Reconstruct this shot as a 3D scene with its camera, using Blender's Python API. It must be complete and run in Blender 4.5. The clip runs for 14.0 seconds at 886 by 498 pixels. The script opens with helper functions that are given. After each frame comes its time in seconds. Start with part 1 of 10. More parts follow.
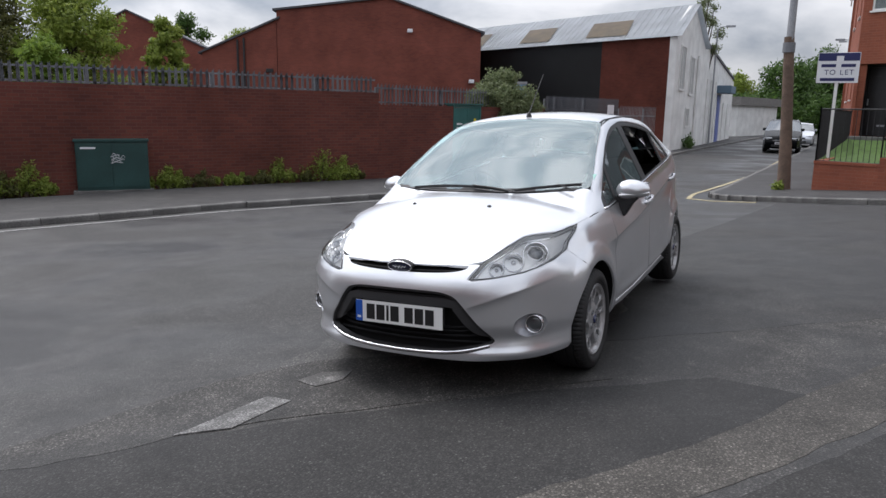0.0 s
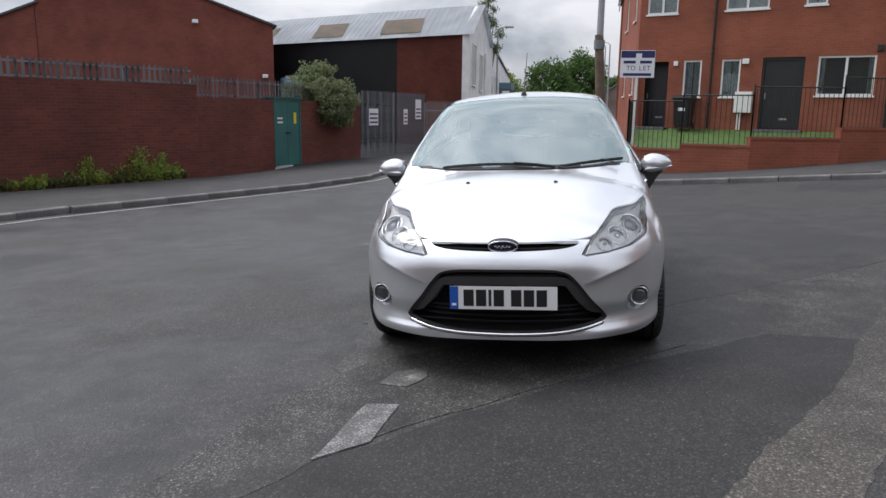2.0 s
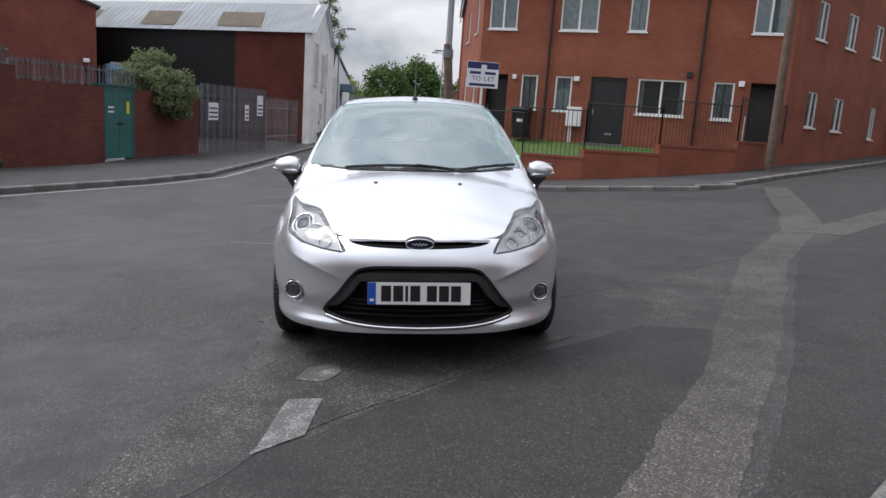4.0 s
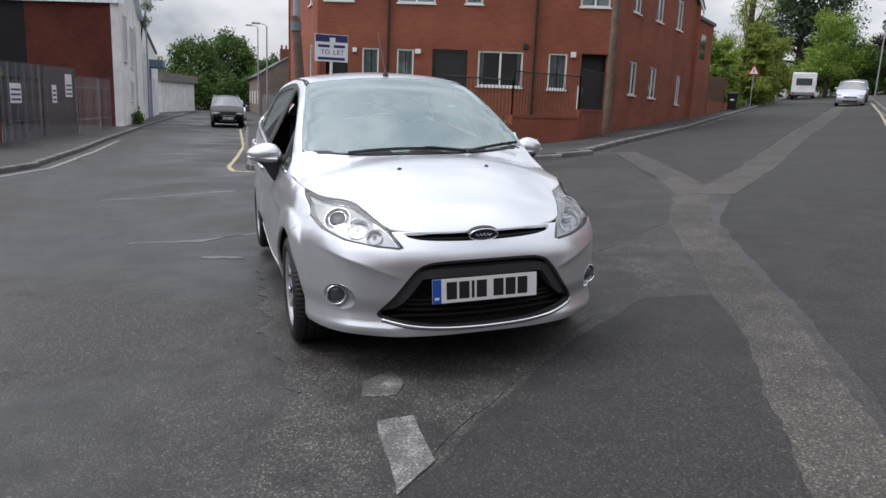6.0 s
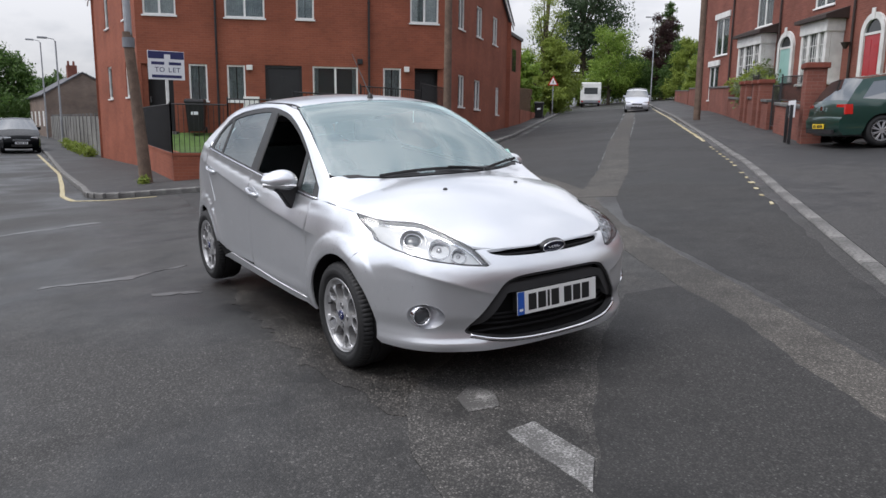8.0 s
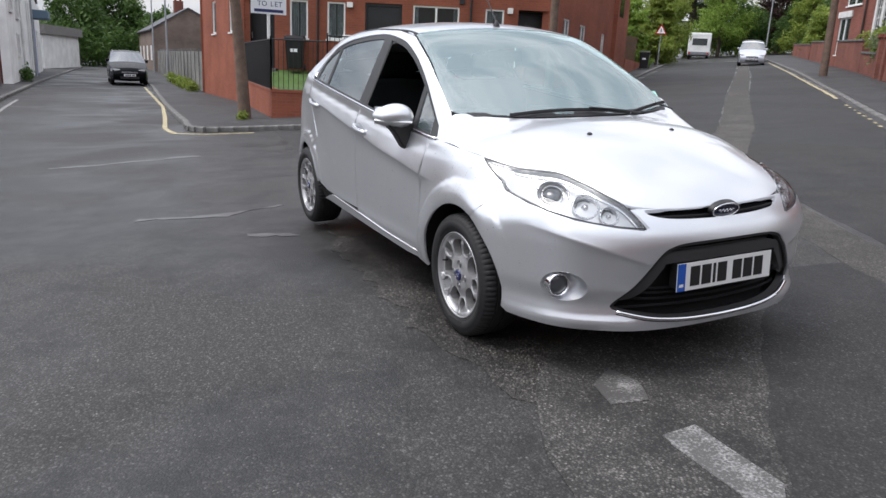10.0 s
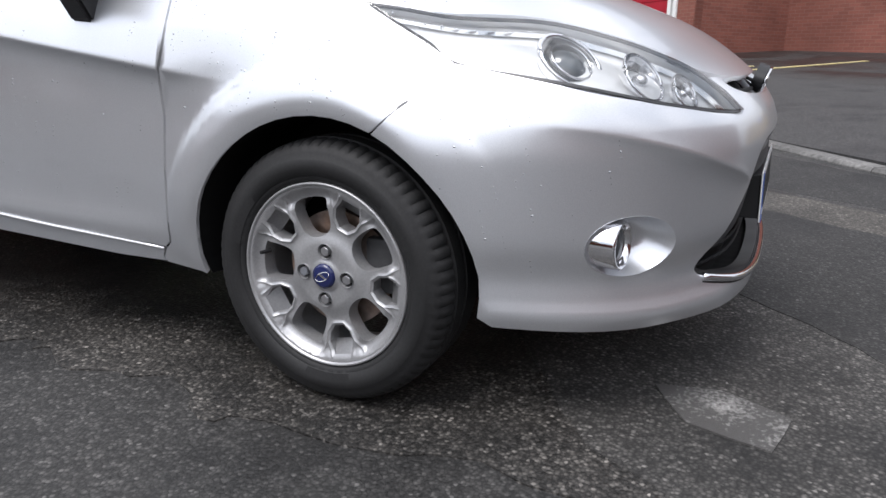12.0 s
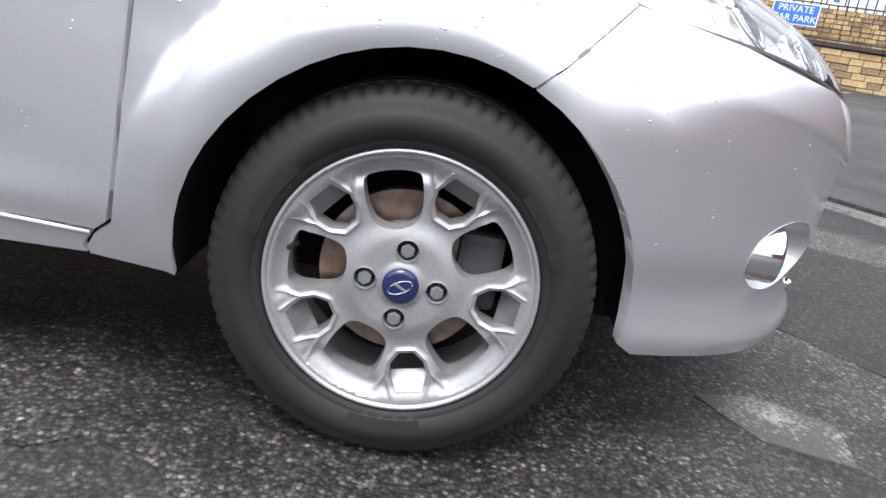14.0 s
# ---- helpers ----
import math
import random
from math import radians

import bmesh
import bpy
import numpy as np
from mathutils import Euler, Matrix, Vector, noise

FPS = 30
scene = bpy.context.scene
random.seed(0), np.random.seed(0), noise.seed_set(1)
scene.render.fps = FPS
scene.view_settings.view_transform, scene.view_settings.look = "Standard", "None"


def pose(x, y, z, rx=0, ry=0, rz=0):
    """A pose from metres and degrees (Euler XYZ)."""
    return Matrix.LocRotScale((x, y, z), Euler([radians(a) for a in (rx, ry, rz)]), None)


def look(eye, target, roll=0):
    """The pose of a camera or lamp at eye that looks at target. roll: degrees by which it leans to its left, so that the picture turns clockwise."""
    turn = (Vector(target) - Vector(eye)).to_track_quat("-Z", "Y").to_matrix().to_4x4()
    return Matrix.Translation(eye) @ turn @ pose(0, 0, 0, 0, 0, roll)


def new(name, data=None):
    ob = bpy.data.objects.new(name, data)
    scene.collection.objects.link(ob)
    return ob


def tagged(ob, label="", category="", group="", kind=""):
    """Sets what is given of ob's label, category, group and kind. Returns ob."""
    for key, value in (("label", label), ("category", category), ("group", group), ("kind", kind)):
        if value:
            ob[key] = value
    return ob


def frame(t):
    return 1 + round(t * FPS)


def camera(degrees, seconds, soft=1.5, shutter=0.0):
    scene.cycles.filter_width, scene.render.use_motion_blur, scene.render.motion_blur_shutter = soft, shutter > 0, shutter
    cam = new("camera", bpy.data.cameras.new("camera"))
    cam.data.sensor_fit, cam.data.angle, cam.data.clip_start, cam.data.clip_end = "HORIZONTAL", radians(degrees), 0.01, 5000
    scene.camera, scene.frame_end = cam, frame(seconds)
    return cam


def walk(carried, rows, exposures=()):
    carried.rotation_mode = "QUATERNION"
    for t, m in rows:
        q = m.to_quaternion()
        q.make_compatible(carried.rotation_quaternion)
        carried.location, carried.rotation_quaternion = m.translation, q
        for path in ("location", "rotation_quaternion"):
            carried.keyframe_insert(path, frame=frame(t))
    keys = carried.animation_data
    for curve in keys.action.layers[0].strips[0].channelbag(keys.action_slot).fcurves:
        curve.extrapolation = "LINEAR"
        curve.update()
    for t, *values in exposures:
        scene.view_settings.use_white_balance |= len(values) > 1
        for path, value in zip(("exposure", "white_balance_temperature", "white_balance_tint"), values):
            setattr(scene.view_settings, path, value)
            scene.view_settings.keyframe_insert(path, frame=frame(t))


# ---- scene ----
cam = camera(63.4, 14.0)
PATH = [
    (0, (1.89, -3.874, 1.409), (0.972, -2.132, 1.059), -1.4),
    (0.5, (1.507, -3.974, 1.388), (0.723, -2.171, 1.02), -0.9),
    (1, (1.101, -3.997, 1.362), (0.462, -2.139, 0.985), 0.6),
    (1.5, (0.671, -4.106, 1.336), (0.254, -2.186, 0.965), -1.9),
    (2, (0.305, -4.163, 1.319), (-0.036, -2.227, 0.947), -1.8),
    (2.5, (0.076, -4.35, 1.336), (-0.159, -2.396, 0.976), -1.8),
    (3, (0.034, -4.374, 1.338), (-0.05, -2.409, 0.975), -0.6),
    (5.5, (-0.802, -3.987, 1.313), (-0.375, -2.074, 0.916), 0.7),
    (6, (-1.19, -3.81, 1.329), (-0.584, -1.953, 0.898), 0.0),
    (6.5, (-1.62, -3.68, 1.357), (-0.809, -1.896, 0.959), 0.0),
    (7, (-2.003, -3.47, 1.365), (-1.001, -1.79, 0.947), -0.0),
    (7.2, (-2.11, -3.42, 1.38), (-1.089, -1.753, 0.958), -1.5),
    (9.3, (-2.463, -3.337, 1.392), (-1.319, -1.743, 1.005), 0.6),
    (9.5, (-2.44, -3.238, 1.353), (-1.31, -1.642, 0.933), 1.3),
    (10, (-2.277, -2.802, 1.295), (-1.422, -1.076, 0.757), 0.5),
    (10.2, (-2.250, -2.660, 1.248), (-1.345, -0.962, 0.703), 0.0),
    (10.5, (-2.244, -2.325, 1.211), (-1.075, -0.828, 0.582), -1.2),
    (11, (-2.102, -1.821, 1.015), (-0.76, -0.499, 0.342), -1.7),
    (11.5, (-2.02, -1.338, 0.897), (-0.542, -0.126, 0.308), -0.2),
    (12, (-1.992, -0.84, 0.775), (-0.261, -0.015, 0.205), 0.6),
    (12.5, (-1.897, -0.392, 0.708), (-0.084, 0.204, 0.109), 2.0),
    (13, (-1.801, -0.086, 0.718), (0.096, 0.125, 0.12), 5.6),
    (13.5, (-1.78, -0.038, 0.682), (0.138, -0.02, 0.114), 8.2),
    (14, (-1.775, -0.017, 0.673), (0.123, -0.083, 0.048), 10.7),
]
# the parked car leans with the road's cross fall; path points are given in the car's own axes
LEAN = pose(0, 0, 0, 0.229, -2.531, 0)
walk(cam, [(t, LEAN @ look(eye, target, roll)) for t, eye, target, roll in PATH],
     exposures=[(t, e, 6500, 12.5) for t, e in ((0.0, 0.45), (3.0, 0.45), (7.0, 0.46), (9.5, 0.48), (10.0, 0.66), (10.5, 0.70), (11.0, 0.80), (12.0, 0.68), (13.0, 0.96), (14.0, 1.27))])

# ---- sky and light: bright overcast day ----
world = bpy.data.worlds.new("overcast_sky")
scene.world = world
world.use_nodes = True
wn, wl = world.node_tree.nodes, world.node_tree.links
wn.clear()
w_out, w_bg = wn.new("ShaderNodeOutputWorld"), wn.new("ShaderNodeBackground")
sky = wn.new("ShaderNodeTexSky")
sky.sky_type, sky.sun_disc = "NISHITA", False
sky.sun_elevation, sky.sun_rotation = radians(58), radians(288)
sky_gain = wn.new("ShaderNodeVectorMath")
sky_gain.operation = "SCALE"
sky_gain.inputs["Scale"].default_value = 0.10
wl.new(sky.outputs[0], sky_gain.inputs[0])
w_co, w_map, w_no, w_ramp, w_mix = (wn.new(k) for k in ("ShaderNodeTexCoord", "ShaderNodeMapping", "ShaderNodeTexNoise", "ShaderNodeValToRGB", "ShaderNodeMixRGB"))
w_map.inputs["Location"].default_value = (0.35, 0.1, 0.0)
w_map.inputs["Scale"].default_value = (1.0, 1.0, 2.6)
w_no.inputs["Scale"].default_value, w_no.inputs["Detail"].default_value, w_no.inputs["Roughness"].default_value = 3.4, 6.0, 0.52
w_no.inputs["Distortion"].default_value = 0.25
w_ramp.color_ramp.elements[0].position, w_ramp.color_ramp.elements[1].position = 0.39, 0.60
w_ramp.color_ramp.elements[0].color = (0.42, 0.47, 0.55, 1)
w_ramp.color_ramp.elements[1].color = (1.03, 1.05, 1.09, 1)
w_mix.inputs[0].default_value = 0.88
wl.new(w_co.outputs["Generated"], w_map.inputs[0])
wl.new(w_map.outputs[0], w_no.inputs[0])
wl.new(w_no.outputs[0], w_ramp.inputs[0])
wl.new(sky_gain.outputs[0], w_mix.inputs[1])
wl.new(w_ramp.outputs[0], w_mix.inputs[2])
# an overcast sky is dimmer near the horizon than overhead
w_sep, w_grad, w_dim = wn.new("ShaderNodeSeparateXYZ"), wn.new("ShaderNodeMapRange"), wn.new("ShaderNodeVectorMath")
w_grad.interpolation_type = "SMOOTHSTEP"
w_grad.inputs["From Min"].default_value, w_grad.inputs["From Max"].default_value = -0.02, 0.42
w_grad.inputs["To Min"].default_value, w_grad.inputs["To Max"].default_value = 0.58, 1.16
w_dim.operation = "SCALE"
wl.new(w_co.outputs["Generated"], w_sep.inputs[0])
wl.new(w_sep.outputs[2], w_grad.inputs["Value"])
wl.new(w_mix.outputs[0], w_dim.inputs[0])
# and brighter round the veiled sun
w_dot, w_pos, w_pow, w_glow, w_all = wn.new("ShaderNodeVectorMath"), wn.new("ShaderNodeMath"), wn.new("ShaderNodeMath"), wn.new("ShaderNodeMath"), wn.new("ShaderNodeMath")
w_dot.operation = "DOT_PRODUCT"
w_dot.inputs[1].default_value = Vector((-18, 6, 30)).normalized()
w_pos.operation, w_pos.inputs[1].default_value = "MAXIMUM", 0.0
w_pow.operation, w_pow.inputs[1].default_value = "POWER", 3.0
w_glow.operation, w_glow.inputs[1].default_value, w_glow.inputs[2].default_value = "MULTIPLY_ADD", 0.75, 0.90
w_all.operation = "MULTIPLY"
wl.new(w_co.outputs["Generated"], w_dot.inputs[0])
wl.new(w_dot.outputs["Value"], w_pos.inputs[0])
wl.new(w_pos.outputs[0], w_pow.inputs[0])
wl.new(w_pow.outputs[0], w_glow.inputs[0])
wl.new(w_glow.outputs[0], w_all.inputs[0])
wl.new(w_grad.outputs[0], w_all.inputs[1])
wl.new(w_all.outputs[0], w_dim.inputs["Scale"])
wl.new(w_dim.outputs[0], w_bg.inputs[0])
w_bg.inputs[1].default_value = 0.97
wl.new(w_bg.outputs[0], w_out.inputs[0])

sun = new("sun", bpy.data.lights.new("sun", "SUN"))
sun.data.energy, sun.data.angle, sun.data.color = 1.4, radians(30), (1.0, 0.98, 0.955)
sun.matrix_world = look((0, 0, 30), (18, -6, 0))

# ---- materials ----
def mat(name, color, rough=0.6, metal=0.0, var=0.25, scale=3.0, grain=60.0, bump=0.15, tint=None, coat=0.0, spec=0.5, coords="Object", depth=0.01):
    """A worn surface: base colour varied at two scales, uneven gloss and fine relief."""
    m = bpy.data.materials.new(name)
    m.use_nodes = True
    n, l = m.node_tree.nodes, m.node_tree.links
    b = n["Principled BSDF"]
    co = n.new("ShaderNodeTexCoord")
    big, fine = n.new("ShaderNodeTexNoise"), n.new("ShaderNodeTexNoise")
    big.inputs["Scale"].default_value, big.inputs["Detail"].default_value = scale, 5.0
    fine.inputs["Scale"].default_value, fine.inputs["Detail"].default_value = grain, 3.0
    for t in (big, fine):
        l.new(co.outputs[coords], t.inputs["Vector"])
    other = tint if tint else tuple(c * (1 - var) for c in color)
    ramp = n.new("ShaderNodeValToRGB")
    ramp.color_ramp.elements[0].position, ramp.color_ramp.elements[1].position = 0.32, 0.68
    ramp.color_ramp.elements[0].color = (*other, 1)
    ramp.color_ramp.elements[1].color = (*color, 1)
    l.new(big.outputs[0], ramp.inputs[0])
    mul = n.new("ShaderNodeMixRGB")
    mul.blend_type, mul.inputs[0].default_value = "OVERLAY", min(1.0, var * 1.6)
    l.new(ramp.outputs[0], mul.inputs[1])
    l.new(fine.outputs[0], mul.inputs[2])
    l.new(mul.outputs[0], b.inputs["Base Color"])
    rr = n.new("ShaderNodeMapRange")
    rr.inputs["To Min"].default_value, rr.inputs["To Max"].default_value = max(0.02, rough - 0.12), min(1, rough + 0.12)
    l.new(big.outputs[0], rr.inputs["Value"])
    l.new(rr.outputs[0], b.inputs["Roughness"])
    b.inputs["Metallic"].default_value, b.inputs["Coat Weight"].default_value, b.inputs["Specular IOR Level"].default_value = metal, coat, spec
    if bump:
        bp = n.new("ShaderNodeBump")
        bp.inputs["Strength"].default_value, bp.inputs["Distance"].default_value = bump, depth
        l.new(fine.outputs[0], bp.inputs["Height"])
        l.new(bp.outputs[0], b.inputs["Normal"])
    return m


def plain(name, color, rough=0.5, metal=0.0, coat=0.0, spec=0.5):
    m = bpy.data.materials.new(name)
    m.use_nodes = True
    b = m.node_tree.nodes["Principled BSDF"]
    b.inputs["Base Color"].default_value = (*color, 1)
    b.inputs["Roughness"].default_value, b.inputs["Metallic"].default_value = rough, metal
    b.inputs["Coat Weight"].default_value, b.inputs["Specular IOR Level"].default_value = coat, spec
    return m


def glass(name, tint=(0.92, 0.96, 0.95), alpha=0.25, rough=0.02, film=0.0):
    """Thin pane: clear see-through mixed with a sharp reflection by Fresnel."""
    m = bpy.data.materials.new(name)
    m.use_nodes = True
    n, l = m.node_tree.nodes, m.node_tree.links
    n.remove(n["Principled BSDF"])
    tr, gl, mx, fr = (n.new(k) for k in ("ShaderNodeBsdfTransparent", "ShaderNodeBsdfGlossy", "ShaderNodeMixShader", "ShaderNodeFresnel"))
    tr.inputs[0].default_value = (*tint, 1)
    gl.inputs["Roughness"].default_value = rough
    fr.inputs["IOR"].default_value = 1.5 + alpha
    l.new(fr.outputs[0], mx.inputs[0])
    l.new(tr.outputs[0], mx.inputs[1])
    l.new(gl.outputs[0], mx.inputs[2])
    last = mx
    if film:
        # pale teal diffuse layer: the sky's reflected haze put in as colour
        df, m2 = n.new("ShaderNodeBsdfDiffuse"), n.new("ShaderNodeMixShader")
        df.inputs[0].default_value = (0.54, 0.74, 0.75, 1)
        m2.inputs[0].default_value = film
        l.new(mx.outputs[0], m2.inputs[1])
        l.new(df.outputs[0], m2.inputs[2])
        last = m2
    l.new(last.outputs[0], n["Material Output"].inputs[0])
    return m


def brick_mat(name, a, b, mortar, scale=1.0, rough=0.85):
    """Courses of brick with recessed mortar, laid along the wall's own length (x) and height (z)."""
    m = bpy.data.materials.new(name)
    m.use_nodes = True
    n, l = m.node_tree.nodes, m.node_tree.links
    p = n["Principled BSDF"]
    co, sep, add, comb = (n.new(k) for k in ("ShaderNodeTexCoord", "ShaderNodeSeparateXYZ", "ShaderNodeMath", "ShaderNodeCombineXYZ"))
    l.new(co.outputs["Object"], sep.inputs[0])
    add.operation = "ADD"
    l.new(sep.outputs[0], add.inputs[0])
    l.new(sep.outputs[1], add.inputs[1])
    l.new(add.outputs[0], comb.inputs[0])
    l.new(sep.outputs[2], comb.inputs[1])
    br = n.new("ShaderNodeTexBrick")
    br.inputs["Scale"].default_value = 1.0 / scale
    br.inputs["Brick Width"].default_value, br.inputs["Row Height"].default_value = 0.225, 0.075
    br.inputs["Mortar Size"].default_value, br.inputs["Mortar Smooth"].default_value = 0.006, 0.25
    br.inputs["Color1"].default_value, br.inputs["Color2"].default_value, br.inputs["Mortar"].default_value = (*a, 1), (*b, 1), (*mortar, 1)
    l.new(comb.outputs[0], br.inputs["Vector"])
    big, fine = n.new("ShaderNodeTexNoise"), n.new("ShaderNodeTexNoise")
    big.inputs["Scale"].default_value, big.inputs["Detail"].default_value = 0.7, 6.0
    fine.inputs["Scale"].default_value = 45.0
    l.new(co.outputs["Object"], big.inputs["Vector"])
    l.new(co.outputs["Object"], fine.inputs["Vector"])
    mx, mx2 = n.new("ShaderNodeMixRGB"), n.new("ShaderNodeMixRGB")
    mx.blend_type, mx.inputs[0].default_value = "OVERLAY", 0.55
    mx2.blend_type, mx2.inputs[0].default_value = "OVERLAY", 0.3
    l.new(br.outputs["Color"], mx.inputs[1])
    l.new(big.outputs[0], mx.inputs[2])
    l.new(mx.outputs[0], mx2.inputs[1])
    l.new(fine.outputs[0], mx2.inputs[2])
    l.new(mx2.outputs[0], p.inputs["Base Color"])
    p.inputs["Roughness"].default_value = rough
    p.inputs["Specular IOR Level"].default_value = 0.25
    bp = n.new("ShaderNodeBump")
    bp.inputs["Strength"].default_value, bp.inputs["Distance"].default_value = 0.6, 0.006
    bp.invert = True
    l.new(br.outputs["Fac"], bp.inputs["Height"])
    l.new(bp.outputs[0], p.inputs["Normal"])
    return m


def road_mat(name, dark, light, wet=0.5, grit=0.7, rough=0.72):
    """Rolled asphalt: stone chips in tar, worn paler patches and damp smoother ones."""
    m = bpy.data.materials.new(name)
    m.use_nodes = True
    n, l = m.node_tree.nodes, m.node_tree.links
    p = n["Principled BSDF"]
    co = n.new("ShaderNodeTexCoord")
    big, mid, chip, tiny = n.new("ShaderNodeTexNoise"), n.new("ShaderNodeTexNoise"), n.new("ShaderNodeTexVoronoi"), n.new("ShaderNodeTexNoise")
    big.inputs["Scale"].default_value, big.inputs["Detail"].default_value, big.inputs["Distortion"].default_value = 0.42, 6.0, 0.6
    mid.inputs["Scale"].default_value, mid.inputs["Detail"].default_value = 3.1, 8.0
    mid.inputs["Roughness"].default_value = 0.68
    chip.inputs["Scale"].default_value = 118.0
    tiny.inputs["Scale"].default_value, tiny.inputs["Detail"].default_value = 150.0, 2.0
    for t in (big, mid, chip, tiny):
        l.new(co.outputs["Object"], t.inputs["Vector"])
    base = n.new("ShaderNodeValToRGB")
    base.color_ramp.elements[0].position, base.color_ramp.elements[1].position = 0.45, 0.575
    base.color_ramp.elements[0].color, base.color_ramp.elements[1].color = (*dark, 1), (*light, 1)
    sm = n.new("ShaderNodeMath")
    sm.operation = "MULTIPLY_ADD"
    sm.inputs[1].default_value, sm.inputs[2].default_value = 0.55, 0.0
    sm2 = n.new("ShaderNodeMath")
    sm2.operation = "MULTIPLY_ADD"
    sm2.inputs[1].default_value = 0.5
    l.new(big.outputs[0], sm.inputs[0])
    l.new(mid.outputs[0], sm2.inputs[0])
    l.new(sm.outputs[0], sm2.inputs[2])
    l.new(sm2.outputs[0], base.inputs[0])
    cr = n.new("ShaderNodeValToRGB")
    tones = ((0.0, 0.34), (0.42, 0.60), (0.70, 1.1), (0.88, 2.1), (1.0, 4.2))
    cr.color_ramp.elements[0].position, cr.color_ramp.elements[1].position = 0.0, 1.0
    for at, v in tones[1:-1]:
        cr.color_ramp.elements.new(at)
    for e, (at, v) in zip(cr.color_ramp.elements, tones):
        v = 1 + (v - 1) * grit
        e.position, e.color = at, (v * 1.02, v, v * 0.965, 1)
    l.new(chip.outputs["Color"], cr.inputs[0])
    # tar between the chips
    tar = n.new("ShaderNodeMapRange")
    tar.inputs["From Min"].default_value, tar.inputs["From Max"].default_value = 0.30, 0.62
    tar.inputs["To Min"].default_value, tar.inputs["To Max"].default_value = 1.0, 1.0 - 0.6 * min(1.0, grit)
    l.new(chip.outputs["Distance"], tar.inputs["Value"])
    mx, mt = n.new("ShaderNodeMixRGB"), n.new("ShaderNodeMixRGB")
    mx.blend_type, mx.inputs[0].default_value = "MULTIPLY", 1.0
    mt.blend_type, mt.inputs[0].default_value = "MULTIPLY", 1.0
    l.new(base.outputs[0], mt.inputs[1])
    l.new(tar.outputs[0], mt.inputs[2])
    l.new(mt.outputs[0], mx.inputs[1])
    l.new(cr.outputs[0], mx.inputs[2])
    l.new(mx.outputs[0], p.inputs["Base Color"])
    rr = n.new("ShaderNodeMapRange")
    rr.inputs["From Min"].default_value, rr.inputs["From Max"].default_value = 0.38, 0.62
    rr.inputs["To Min"].default_value, rr.inputs["To Max"].default_value = rough - 0.28 * wet, min(0.95, rough + 0.1)
    l.new(big.outputs[0], rr.inputs["Value"])
    last = rr
    if wet > 1:
        # standing damp in long shallow hollows
        mp, dn, dr, dm = (n.new(k) for k in ("ShaderNodeMapping", "ShaderNodeTexNoise", "ShaderNodeMapRange", "ShaderNodeMath"))
        mp.inputs["Scale"].default_value, mp.inputs["Rotation"].default_value = (0.16, 0.75, 1.0), (0, 0, radians(12))
        dn.inputs["Scale"].default_value, dn.inputs["Detail"].default_value, dn.inputs["Roughness"].default_value = 1.0, 7.0, 0.62
        l.new(co.outputs["Object"], mp.inputs[0])
        l.new(mp.outputs[0], dn.inputs["Vector"])
        dr.inputs["From Min"].default_value, dr.inputs["From Max"].default_value = 0.52, 0.66
        dr.inputs["To Min"].default_value, dr.inputs["To Max"].default_value = 1.0, 0.30
        l.new(dn.outputs[0], dr.inputs["Value"])
        dm.operation = "MULTIPLY"
        l.new(rr.outputs[0], dm.inputs[0])
        l.new(dr.outputs[0], dm.inputs[1])
        last = dm
    l.new(last.outputs[0], p.inputs["Roughness"])
    bp = n.new("ShaderNodeBump")
    bp.invert = True
    bp.inputs["Strength"].default_value, bp.inputs["Distance"].default_value = 0.45 * grit, 0.0035
    sm3 = n.new("ShaderNodeMath")
    l.new(chip.outputs["Distance"], sm3.inputs[0])
    l.new(tiny.outputs[0], sm3.inputs[1])
    l.new(sm3.outputs[0], bp.inputs["Height"])
    l.new(bp.outputs[0], p.inputs["Normal"])
    return m


ASPHALT = road_mat("worn_asphalt", (0.017, 0.0167, 0.0168), (0.053, 0.0517, 0.0508), wet=1.0, rough=0.66, grit=0.85)
ASPHALT_PATCH = road_mat("dark_asphalt_patch", (0.018, 0.018, 0.0185), (0.038, 0.0375, 0.0375), wet=0.3, rough=0.8)
ASPHALT_SIDE = road_mat("side_street_asphalt", (0.018, 0.018, 0.0185), (0.045, 0.0442, 0.0438), wet=0.5, rough=0.74)
ASPHALT_OLD = road_mat("pale_worn_asphalt", (0.054, 0.051, 0.047), (0.099, 0.093, 0.086), wet=0.2, rough=0.85)
ASPHALT_GRIT = road_mat("dark_coarse_asphalt", (0.024, 0.0235, 0.023), (0.088, 0.083, 0.078), wet=0.9, rough=0.6, grit=1.15)
# wet streaks: the sky's pale sheen is put into the base colour
WET_SHEEN = mat("wet_asphalt_painted_sheen", (0.11, 0.11, 0.11), 0.38, var=0.4, scale=6, grain=60, bump=0.04, depth=0.004)
PAVING = road_mat("pavement_asphalt", (0.022, 0.022, 0.0235), (0.053, 0.052, 0.053), wet=0.4, grit=0.6)
KERB = mat("concrete_kerb", (0.17, 0.165, 0.158), 0.85, var=0.55, scale=2.0, grain=40, bump=0.4)
PAINT_W = mat("worn_white_road_paint", (0.36, 0.355, 0.345), 0.75, var=0.6, scale=42, grain=160, bump=0.4, tint=(0.09, 0.09, 0.09))
